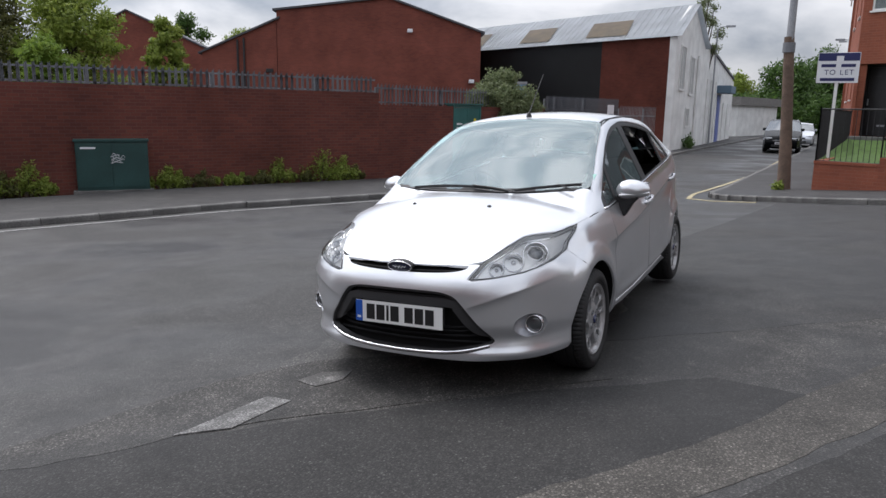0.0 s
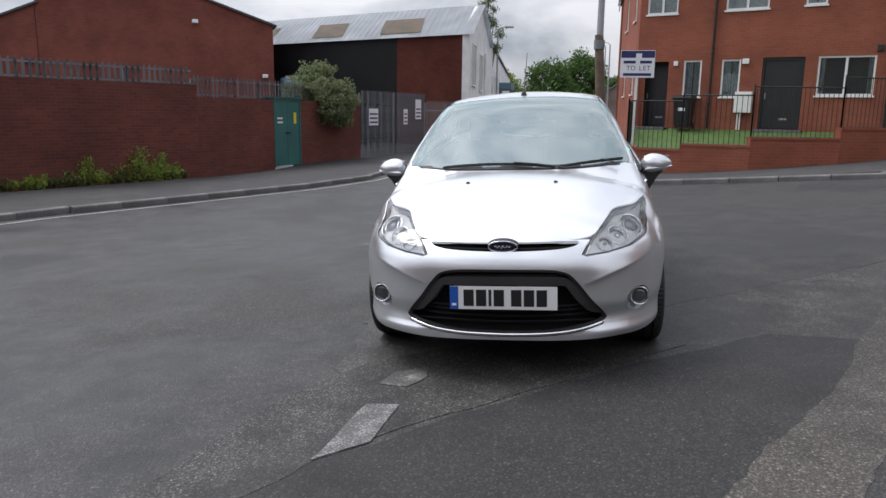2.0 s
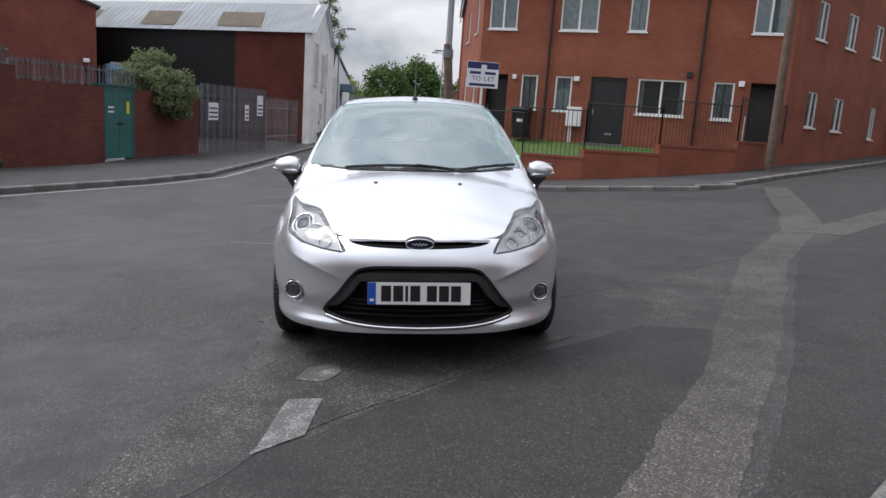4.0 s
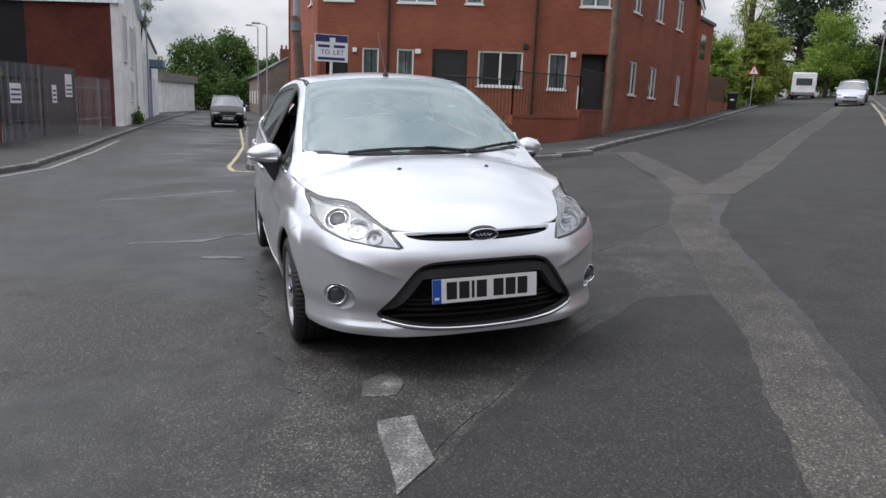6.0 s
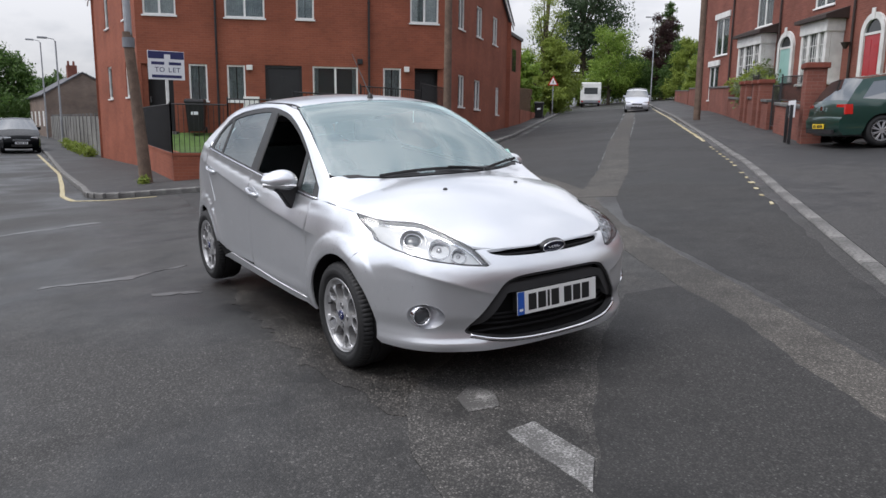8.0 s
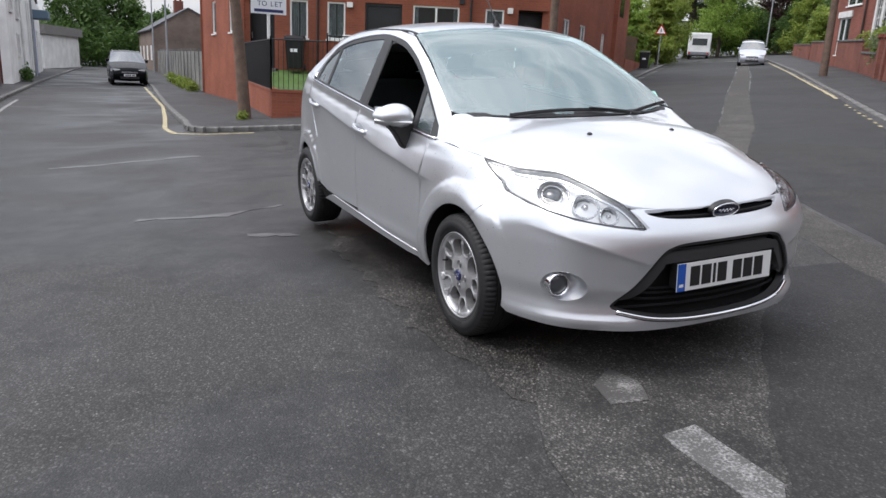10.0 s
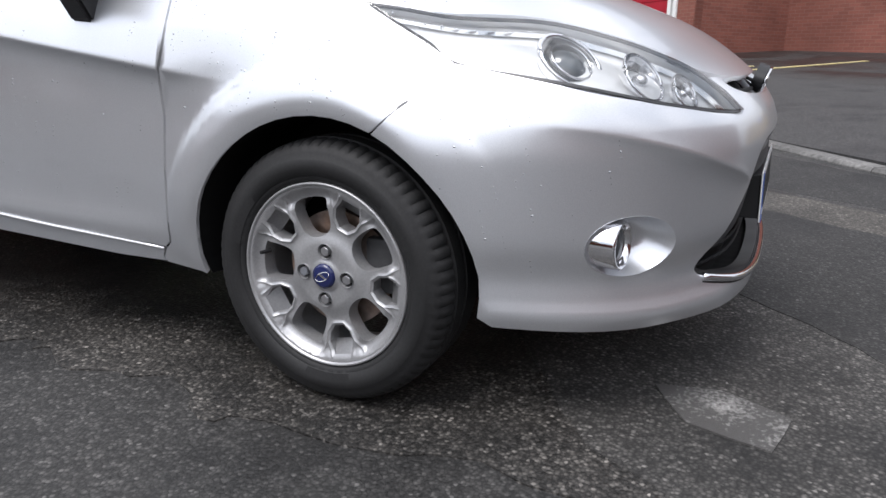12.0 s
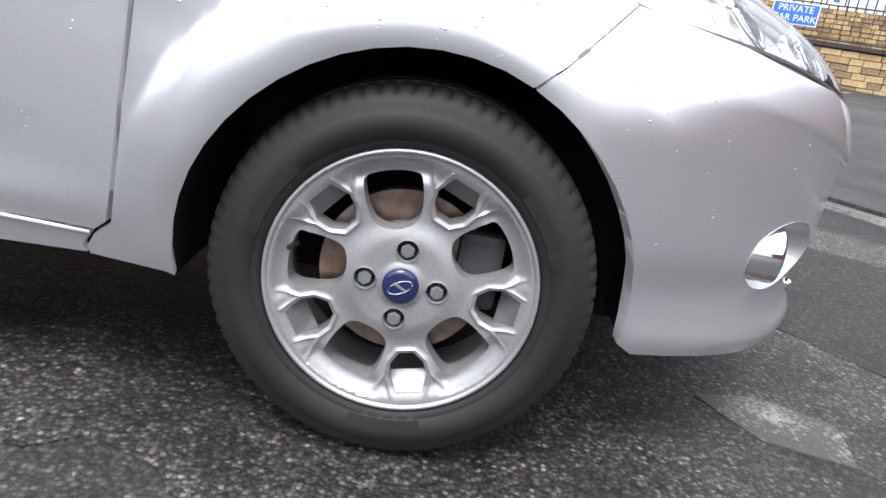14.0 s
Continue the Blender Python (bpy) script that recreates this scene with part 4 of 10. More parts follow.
part("vent", boxes((3.55, 3.95, -0.12, 0.0, 3.35, 3.55), bevel=0.02), BLACK_IRON, lt, "small dark wall vent")
# ---- the silver hatchback: shape ----
def smooth_table(xs, ys):
    """Monotone cubic through a few stations."""
    xs, ys = np.array(xs, float), np.array(ys, float)
    d = np.diff(ys) / np.diff(xs)
    m = np.concatenate([[d[0]], np.where(d[1:] * d[:-1] > 0, 2 * d[1:] * d[:-1] / (d[1:] + d[:-1] + 1e-12), 0.0), [d[-1]]])

    def f(x):
        x = np.clip(np.asarray(x, float), xs[0], xs[-1])
        i = np.clip(np.searchsorted(xs, x) - 1, 0, len(xs) - 2)
        h = xs[i + 1] - xs[i]
        t = (x - xs[i]) / h
        return ys[i] * (1 + 2 * t) * (1 - t) ** 2 + m[i] * h * t * (1 - t) ** 2 + ys[i + 1] * t * t * (3 - 2 * t) + m[i + 1] * h * t * t * (t - 1)
    return f


def sstep(a, b, x):
    t = np.clip((np.asarray(x, float) - a) / (b - a), 0, 1)
    return t * t * (3 - 2 * t)


AXLE_Z, WHEELBASE = 0.288, 2.489
BONNET = smooth_table((-0.80, -0.74, -0.66, -0.55, -0.35, -0.14, 0.12, 0.5), (0.60, 0.665, 0.722, 0.790, 0.872, 0.930, 0.968, 0.99))
SCREEN = smooth_table((0.0, 0.12, 0.6, 1.0, 1.3, 1.6, 2.0, 2.5, 2.85, 3.02, 3.2), (0.90, 0.962, 1.232, 1.408, 1.451, 1.462, 1.443, 1.355, 1.215, 1.04, 0.86))
CROWN = smooth_table((-0.8, -0.4, 0.0, 0.4, 1.1, 2.5, 3.1), (0.20, 0.228, 0.178, 0.175, 0.155, 0.15, 0.2))
SEC_FRONT = smooth_table((0.10, 0.22, 0.33, 0.48, 0.60, 0.70, 0.78, 0.84, 0.95), (0.718, 0.764, 0.787, 0.803, 0.799, 0.772, 0.735, 0.695, 0.60))
SEC_DOOR = smooth_table((0.10, 0.22, 0.30, 0.36, 0.48, 0.62, 0.76, 0.86, 0.92), (0.77, 0.812, 0.828, 0.834, 0.838, 0.840, 0.836, 0.818, 0.796))
PLAN = smooth_table((-0.8, 0.0, 0.8, 1.3, 2.0, 2.5, 2.9, 3.2), (0.0, 0.0, 0.0, 0.006, 0.022, 0.048, 0.105, 0.19))
NOSE = smooth_table((0.05, 0.17, 0.235, 0.31, 0.40, 0.47, 0.545, 0.60, 0.65, 0.70, 0.80), (-0.735, -0.756, -0.762, -0.760, -0.772, -0.772, -0.772, -0.762, -0.738, -0.706, -0.63))
TAIL = smooth_table((0.1, 0.3, 0.55, 0.75, 0.95, 1.1, 1.25, 1.4), (3.02, 3.10, 3.14, 3.09, 2.99, 2.87, 2.76, 2.66))


def belt(y):
    return 0.842 + 0.100 * np.asarray(y, float)


def half_width(y, z):
    f = SEC_FRONT(z)
    b = belt(y)
    zz = z - (b - 0.95)
    low = SEC_DOOR(np.where(zz < 0.5, z * 0.5 + zz * 0.5, zz))
    cab = 0.800 - 0.50 * (z - b) - 0.16 * np.clip(z - b, 0, 1) ** 2
    d = np.where(z < b - 0.03, low, cab)
    k = sstep(b - 0.06, b + 0.01, z)
    d = low * (1 - k) + cab * k
    t = sstep(-0.22, 0.92, y)
    w = f * (1 - t) + d * t
    w = w + 0.042 * sstep(-0.24, -0.02, y) * (1 - sstep(0.25, 0.7, y)) * 1.15 * sstep(0.58, 0.90, z) - 0.070 * sstep(-0.06, -0.38, y) * sstep(0.50, 0.78, z)
    # crease rising along the doors, hollow below it, flared sill above the floor
    zc = 0.695 + 0.130 * (y - 0.358)
    s = z - zc
    on = sstep(0.22, 0.42, y) * (1 - sstep(2.3, 2.9, y))
    up, dn = np.clip(s, 0, 1), np.clip(-s, 0, 1)
    w = w + on * np.where(s > 0, 0.017 * np.exp(-up / 0.12), 0.017 * np.exp(-dn / 0.024) - 0.0055 * (dn / 0.07) * np.exp(1 - dn / 0.07))
    w = w + sstep(0.3, 0.6, y) * (1 - sstep(1.8, 2.1, y)) * 0.007 * np.exp(-((z - 0.335) / 0.035) ** 2)
    for yc, lo in ((0.0, 1.0), (WHEELBASE, 0.9)):
        r = np.hypot(y - yc, z - AXLE_Z - 0.01)
        w = w + lo * 0.020 * np.exp(-((r - 0.342) / 0.060) ** 2) * sstep(0.10, 0.3, z)
        w = w + lo * 0.008 * np.exp(-((r - 0.40) / 0.12) ** 2) * sstep(0.2, 0.4, z) * sstep(0.82, 0.66, z)
        w = w + lo * 0.0075 * (1 - sstep(0.402, 0.432, r)) * sstep(0.30, 0.46, z)
    w = w + 0.004 * sstep(-0.22, -0.40, y) * (1 - sstep(0.248, 0.288, z))
    # the cabin draws in towards the tailgate
    w = w - 0.115 * sstep(2.05, 2.95, y) * sstep(b - 0.05, b + 0.20, z)
    return w - PLAN(y)


def body(x, y, z):
    """Below zero inside the car's outer skin."""
    ax = np.abs(x)
    k = 0.020
    scr = SCREEN(y) - CROWN(y) * ax * ax
    bon = BONNET(y) - CROWN(y) * ax * ax * (1 + 0.25 * ax * ax)
    t = np.where(y < 0.0, bon, np.maximum(bon * (y < 0.46) - 9.0 * (y >= 0.46), scr))
    g1 = ax - half_width(y, z)
    g2 = (z - t) * 0.9
    nx = 0.72 * ax ** 3.1 + 2.6 * np.clip(ax - 0.60, 0, 1) ** 2
    zl = 0.528 + 0.34 * (ax - 0.487)
    on = sstep(0.33, 0.46, ax)
    fold = on * (1 - sstep(0.64, 0.78, ax))
    zf = z - zl
    nx = nx - fold * 0.013 * np.where(zf > 0, np.exp(-np.clip(zf, 0, 1) / 0.042), np.exp(np.clip(zf, -1, 0) / 0.016)) - on * 0.003 * np.tanh((z - zl) / 0.06) - (0.004 + 0.007 * on) * (1 - sstep(0.248, 0.288, z)) + 0.040 * sstep(0.35, 0.62, ax) * (1 - sstep(0.17, 0.26, z)) + on * 0.014 * np.exp(-((z - 0.33) / 0.045) ** 2)
    g3 = (NOSE(z) + nx - y) * 0.8
    g4 = (y - TAIL(z) + 0.42 * ax ** 2.4) * 0.9
    g5 = (0.15 - z)
    m = np.maximum.reduce([g1, g2, g3, g4, g5])
    return m + k * np.log(sum(np.exp((g - m) / k) for g in (g1, g2, g3, g4, g5)))


def skin_normal(p):
    e = 0.004
    g = np.stack([body(p[:, 0] + e, p[:, 1], p[:, 2]) - body(p[:, 0] - e, p[:, 1], p[:, 2]),
                  body(p[:, 0], p[:, 1] + e, p[:, 2]) - body(p[:, 0], p[:, 1] - e, p[:, 2]),
                  body(p[:, 0], p[:, 1], p[:, 2] + e) - body(p[:, 0], p[:, 1], p[:, 2] - e)], 1)
    return g / (np.linalg.norm(g, axis=1)[:, None] + 1e-12)


C_FRONT, C_REAR, C_CAB = 0.55, 2.1, 0.72


def from_chart(chart, a, b, r):
    """Point of a chart: a, b its coordinates and r the distance out."""
    if chart == "side":
        return np.stack([-r, a, b], 1)
    if chart == "top":
        return np.stack([a, b, r], 1)
    if chart == "front":
        return np.stack([r * np.sin(a), C_FRONT - r * np.cos(a), b], 1)
    if chart == "rear":
        return np.stack([r * np.sin(a), C_REAR + r * np.cos(a), b], 1)
    return np.stack([r * np.sin(a), b, C_CAB + r * np.cos(a)], 1)


def to_chart(chart, p):
    x, y, z = p
    if chart == "side":
        return (y, z)
    if chart == "top":
        return (x, y)
    if chart == "front":
        return (math.atan2(x, C_FRONT - y), z)
    if chart == "rear":
        return (math.atan2(x, y - C_REAR), z)
    return (math.atan2(x, z - C_CAB), y)


def on_skin(chart, v, out=0.0):
    """Chart points cast onto the skin, moved out along its normal."""
    a, b = v[:, 0], v[:, 1]
    lo, hi = np.full(len(a), 0.02), np.full(len(a), 2.2)
    if chart == "top":
        lo[:] = 0.45
    for _ in range(34):
        m = (lo + hi) / 2
        p = from_chart(chart, a, b, m)
        inside = body(p[:, 0], p[:, 1], p[:, 2]) < 0
        lo, hi = np.where(inside, m, lo), np.where(inside, hi, m)
    p = from_chart(chart, a, b, (lo + hi) / 2)
    n = skin_normal(p)
    return p + n * out, n


def inset2d(loop, d, hole=False):
    """Moves a closed loop inward (a hole outward) by d."""
    lp = np.array(loop, float)
    area = 0.5 * np.sum(lp[:, 0] * np.roll(lp[:, 1], -1) - np.roll(lp[:, 0], -1) * lp[:, 1])
    t = np.roll(lp, -1, 0) - np.roll(lp, 1, 0)
    t /= np.linalg.norm(t, axis=1)[:, None] + 1e-12
    n = np.stack([-t[:, 1], t[:, 0]], 1) * (1 if area > 0 else -1)
    return lp + n * d * (-1 if hole else 1)


def rounded(ctrl, n=6, corner=()):
    """A closed loop through control points; those listed in corner stay sharp."""
    c = [np.array(p, float) for p in ctrl]
    if not corner:
        return curve_points(c, n, close=True)
    out, m = [], len(c)
    ks = sorted(corner)
    for i, k in enumerate(ks):
        j = ks[(i + 1) % len(ks)]
        run = [c[(k + s) % m] for s in range(((j - k) % m or m) + 1)]
        out += curve_points(run, n)[:-1]
    return out


def skin_panel(name, chart, ctrl, material, parent, holes=(), corner=(), step=0.035, out=0.0, gap=0.0022, lip=0.014, mirror=False, label="", n=8, raw=False, lines=()):
    """A body panel cut from the skin along a chart outline, its edges turned in. ctrl holds chart points or rough 3D points."""
    def conv(c):
        return [to_chart(chart, p) if len(p) == 3 else p for p in c]
    lp = conv(ctrl)
    if not raw:
        lp = rounded(lp, n, corner)
    lp = inset2d(lp, gap)
    hs = [np.array(h, float) for h in holes]
    v, f = fill2d(lp, hs, step, lines)
    p, nrm = on_skin(chart, v, out)
    if chart == "side":
        f = [t[::-1] for t in f]
    # orient by the skin's own normal
    a, b, c = (p[[t[i] for t in f]] for i in range(3))
    fn = np.cross(b - a, c - a)
    good = np.einsum("ij,ij->i", fn, nrm[[t[0] for t in f]]) > 0
    f = [tuple(t) if g else tuple(t[::-1]) for t, g in zip(f, good)]
    verts, normals, faces = [tuple(q) for q in p], [tuple(q) for q in nrm], list(f)
    edge = {}
    for t in f:
        for i in range(len(t)):
            e = (t[i], t[(i + 1) % len(t)])
            if (e[1], e[0]) in edge:
                del edge[(e[1], e[0])]
            else:
                edge[e] = 1
    if lip:
        rim = {}
        for i, j in edge:
            for q in (i, j):
                if q not in rim:
                    rim[q] = (len(verts), len(verts) + 1)
                    verts.append(tuple(p[q]))
                    verts.append(tuple(p[q] - nrm[q] * lip))
                    normals += [tuple(nrm[q])] * 2
            faces.append((rim[j][0], rim[i][0], rim[i][1], rim[j][1]))
    sides = (1, -1) if mirror else (1,)
    made = []
    for s in sides:
        vs = [(q[0] * s, q[1], q[2]) for q in verts]
        fs = [t if s == 1 else t[::-1] for t in faces]
        ns = [(q[0] * s, q[1], q[2]) for q in normals]
        me = bpy.data.meshes.new(name)
        me.from_pydata(vs, [], fs)
        me.materials.append(material)
        me.shade_smooth()
        k = len(p)
        me.normals_split_custom_set_from_vertices(ns)
        ob = new(name, me)
        ob.parent = parent
        tagged(ob, label)
        made.append(ob)
    return made


def car_paint():
    m = bpy.data.materials.new("silver_metallic_paint")
    m.use_nodes = True
    n, l = m.node_tree.nodes, m.node_tree.links
    b = n["Principled BSDF"]
    co, fl, dirt = n.new("ShaderNodeTexCoord"), n.new("ShaderNodeTexNoise"), n.new("ShaderNodeTexNoise")
    fl.inputs["Scale"].default_value, fl.inputs["Detail"].default_value = 900.0, 1.0
    dirt.inputs["Scale"].default_value, dirt.inputs["Detail"].default_value = 4.0, 7.0
    l.new(co.outputs["Object"], fl.inputs["Vector"])
    l.new(co.outputs["Object"], dirt.inputs["Vector"])
    r = n.new("ShaderNodeValToRGB")
    r.color_ramp.elements[0].position, r.color_ramp.elements[1].position = 0.3, 0.7
    r.color_ramp.elements[0].color, r.color_ramp.elements[1].color = (0.66, 0.675, 0.70, 1), (0.78, 0.795, 0.82, 1)
    l.new(fl.outputs[0], r.inputs[0])
    mx = n.new("ShaderNodeMixRGB")
    mx.blend_type, mx.inputs[0].default_value = "OVERLAY", 0.12
    l.new(r.outputs[0], mx.inputs[1])
    l.new(dirt.outputs[0], mx.inputs[2])
    l.new(mx.outputs[0], b.inputs["Base Color"])
    b.inputs["Metallic"].default_value = 0.80
    rr = n.new("ShaderNodeMapRange")
    rr.inputs["To Min"].default_value, rr.inputs["To Max"].default_value = 0.29, 0.37
    l.new(dirt.outputs[0], rr.inputs["Value"])
    l.new(rr.outputs[0], b.inputs["Roughness"])
    b.inputs["Coat Weight"].default_value, b.inputs["Coat Roughness"].default_value = 0.75, 0.06
    return m


SILVER = car_paint()
BLACK_TRIM = mat("black_textured_plastic", (0.018, 0.018, 0.019), 0.55, var=0.15, scale=6, grain=300, bump=0.1, depth=0.001)
GLOSS_BLACK = plain("gloss_black_trim", (0.012, 0.012, 0.013), 0.12, coat=0.4)
LINER = plain("dark_underbody", (0.014, 0.014, 0.0145), 0.85, spec=0.15)
CHROME = plain("chrome", (0.82, 0.82, 0.84), 0.06, metal=1.0)
LAMP_BOWL = plain("bright_lamp_bowl", (0.94, 0.945, 0.95), 0.22, metal=0.25, coat=0.5)
LAMP_CHROME = plain("satin_lamp_chrome", (0.94, 0.94, 0.95), 0.1, metal=0.8, coat=0.4)
LAMP_SEAL = plain("dark_lamp_seal", (0.10, 0.10, 0.104), 0.35)
ALLOY = mat("painted_alloy", (0.43, 0.43, 0.435), 0.42, metal=0.6, var=0.12, scale=9, grain=200, bump=0.03, depth=0.001)
RUBBER = mat("tyre_rubber", (0.0145, 0.0145, 0.015), 0.70, var=0.4, scale=9, grain=160, bump=0.12, depth=0.002)
DISC_IRON = mat("brake_disc_iron", (0.28, 0.25, 0.23), 0.42, metal=0.8, var=0.35, scale=14, bump=0.1, tint=(0.20, 0.12, 0.08))
# film adds painted sky haze to the tinted glass
CAR_GLASS = glass("green_tinted_windscreen", (0.48, 0.78, 0.76), 1.7, film=0.22)
SIDE_GLASS = glass("green_tinted_side_glass", (0.42, 0.58, 0.56), 1.3, film=0.05)
LAMP_GLASS = glass("clear_lamp_lens", (0.97, 0.98, 0.98), 0.15)
SEAT_CLOTH = mat("charcoal_seat_cloth", (0.030, 0.030, 0.033), 0.9, var=0.3, scale=9, grain=400, bump=0.2, depth=0.002)
DASH = mat("dark_grey_dashboard", (0.035, 0.036, 0.038), 0.6, var=0.2, scale=9, grain=300, bump=0.1, depth=0.001)
PLATE_WHITE = plain("white_number_plate", (0.78, 0.78, 0.76), 0.35)
PLATE_INK = plain("black_plate_ink", (0.012, 0.012, 0.012), 0.5)
BLUE_BADGE = plain("deep_blue_enamel", (0.012, 0.018, 0.085), 0.25, coat=0.5)
BLUE_BAND = plain("blue_plate_band", (0.015, 0.09, 0.42), 0.4)

GREY_TRIM = mat("dark_grey_moulded_plastic", (0.040, 0.040, 0.042), 0.45, var=0.12, scale=6, grain=300, bump=0.08, depth=0.001)
GRILLE_DARK = plain("deep_black_grille", (0.008, 0.008, 0.009), 0.7, spec=0.25)
SEAM_GREY = plain("shaded_joint_grey", (0.16, 0.16, 0.165), 0.6)
SILL_HIGHLIGHT = plain("painted_sill_highlight", (0.85, 0.85, 0.86), 0.3, metal=0.6)

CAR = root("car", LEAN, "silver five-door hatchback with rain-spotted metallic paint and alloy wheels", "car")


def arc_side(yc, zc, r, a0, a1, n):
    return [(yc + r * math.cos(math.radians(a0 + (a1 - a0) * i / n)), zc + r * math.sin(math.radians(a0 + (a1 - a0) * i / n))) for i in range(n + 1)]


WING_TOP = [(-0.060, 0.829), (0.02, 0.837), (0.117, 0.847), (0.221, 0.864), (0.300, 0.876)]
LAMP_BACK = [(-0.256, 0.717), (-0.200, 0.753), (-0.130, 0.792), (-0.090, 0.8145), (-0.062, 0.8295)]


def side_to(chart, pts):
    p, _ = on_skin("side", np.array(pts))
    return [to_chart(chart, (-q[0], q[1], q[2])) for q in p]


FOLD = [[to_chart("front", (s * x, float(np.interp(x, (0.40, 0.487, 0.54, 0.617, 0.685, 0.745), (-0.735, -0.701, -0.673, -0.614, -0.525, -0.41))), 0.528 + 0.34 * (x - 0.487) + d)) for x in np.arange(0.40, 0.745, 0.016)] for s in (1, -1) for d in (0.022, 0.009, 0.003, -0.0005, -0.005, -0.012, -0.024)]
# upper edge of the side windows
GLASS_TOP = smooth_table((0.3, 0.6, 0.9, 1.2, 1.5, 1.9, 2.1, 2.25, 2.34, 2.42), (0.885, 1.098, 1.258, 1.346, 1.378, 1.352, 1.315, 1.262, 1.205, 1.105))
CREASE = [[(y, 0.695 + 0.130 * (y - 0.358) + d) for y in np.arange(0.20, 2.95, 0.022)] for d in (0.010, 0.003, -0.0005, -0.004, -0.011, -0.022, -0.036)]


def car_body():
    ARCH_R, AZ = 0.3255, AXLE_Z + 0.002
    # front wing: up the arch, along bumper seam, lamp edge, bonnet edge, door seam, sill
    wing = arc_side(0.0, AZ, ARCH_R, -8, 113, 16)
    wing = wing + [(-0.165, 0.622), (-0.208, 0.665), (-0.254, 0.716), (-0.198, 0.752), (-0.128, 0.791), (-0.088, 0.8135)] + WING_TOP
    wing = wing + [(0.372, 0.868), (0.377, 0.80), (0.387, 0.70), (0.396, 0.60), (0.402, 0.48), (0.408, 0.36), (0.414, 0.312), (0.440, 0.290), (0.452, 0.268), (0.448, 0.254), (0.335, 0.249)]
    skin_panel("front_wing", "side", wing, SILVER, CAR, mirror=True, raw=True, step=0.016, gap=0.0012, lines=CREASE)
    sill = [(0.452, 0.256), (0.456, 0.268), (0.446, 0.288), (0.56, 0.2935), (1.2, 0.318), (1.80, 0.330), (1.98, 0.30), (2.10, 0.262), (2.0, 0.258), (1.2, 0.262), (0.6, 0.254)]
    skin_panel("sill", "side", sill, SILVER, CAR, mirror=True, raw=True, step=0.05, gap=0.001)
    yb = lambda y: float(belt(y))
    fdoor = [(0.438, 0.2955), (0.4185, 0.312), (0.412, 0.36), (0.406, 0.48), (0.400, 0.60), (0.391, 0.70), (0.381, 0.80), (0.376, 0.872), (0.6, yb(0.6) - 0.012), (0.9, yb(0.9) - 0.010), (1.288, yb(1.288) - 0.008),
             (1.318, 0.90), (1.330, 0.70), (1.325, 0.50), (1.305, 0.345), (1.28, 0.322), (0.8, 0.306), (0.50, 0.2975)]
    skin_panel("front_door", "side", fdoor, SILVER, CAR, mirror=True, raw=True, step=0.020, gap=0.0016, lines=CREASE)
    rdoor = [(1.325, 0.345), (1.334, 0.50), (1.338, 0.70), (1.326, 0.90), (1.296, yb(1.296) - 0.008), (1.7, yb(1.7) - 0.008), (2.1, yb(2.1) - 0.008), (2.395, yb(2.395) - 0.008),
             (2.36, 0.96), (2.27, 0.80), (2.17, 0.69)] + arc_side(WHEELBASE, AZ, 0.365, 122, 163, 6) + [(2.10, 0.37), (1.98, 0.338), (1.8, 0.336)]
    skin_panel("rear_door", "side", rdoor, SILVER, CAR, mirror=True, raw=True, step=0.022, gap=0.0016, lines=CREASE)
    quarter = arc_side(WHEELBASE, AZ, 0.325, 172, -8, 20)[::-1]
    quarter = [(2.84, 0.24), (3.0, 0.26), (3.02, 0.5), (3.0, 0.9), (2.96, 1.10), (2.66, 1.14), (2.40, yb(2.40) - 0.008), (2.365, 0.95), (2.275, 0.79), (2.18, 0.685)] + arc_side(WHEELBASE, AZ, 0.361, 122, 163, 6) + arc_side(WHEELBASE, AZ, 0.325, 166, -6, 20)
    skin_panel("rear_quarter", "side", quarter, SILVER, CAR, mirror=True, raw=True, step=0.025, gap=0.001)
    # bonnet
    half = [(0.0, -0.698), (0.16, -0.693), (0.30, -0.670), (0.425, -0.618), (0.474, -0.534), (0.505, -0.455), (0.548, -0.350), (0.656, -0.225), (0.700, -0.125)] + side_to("top", WING_TOP) + [(0.672, 0.318), (0.52, 0.235), (0.30, 0.162), (0.0, 0.135)]
    loop = half + [(-x, y) for x, y in half[-2:0:-1]]
    skin_panel("bonnet", "top", rounded(loop, 5), SILVER, CAR, raw=True, step=0.03, gap=0.0025)
    # front bumper with its openings
    def fp(x, y, z):
        return to_chart("front", (x, y, z))
    right = curve_points([fp(0, -0.62, 0.221), fp(0.25, -0.60, 0.221), fp(0.45, -0.54, 0.220), fp(0.62, -0.44, 0.220), fp(0.755, -0.330, 0.226)], 5)
    arch = [(y, z) for y, z in arc_side(0.0, AZ, ARCH_R, 188, 113.6, 10)]
    pa, _ = on_skin("side", np.array(arch))
    right += [to_chart("front", (-q[0], q[1], q[2])) for q in pa]
    seam = [(-0.1650, 0.622), (-0.2080, 0.665), (-0.2545, 0.7155)]
    ps, _ = on_skin("side", np.array(seam))
    right += [to_chart("front", (-q[0], q[1], q[2])) for q in ps]
    right += [fp(0.710, -0.393, 0.688), fp(0.621, -0.566, 0.651), (fp(0.499, -0.664, 0.630)), fp(0.398, -0.702, 0.620), fp(0.374, -0.711, 0.628), fp(0.394, -0.672, 0.664), fp(0.415, -0.640, 0.690), fp(0.30, -0.69, 0.6905), fp(0.15, -0.715, 0.6955), fp(0, -0.72, 0.698)]
    loop = right[:-1] + [right[-1]] + [(-a, z) for a, z in right[-2:0:-1]]
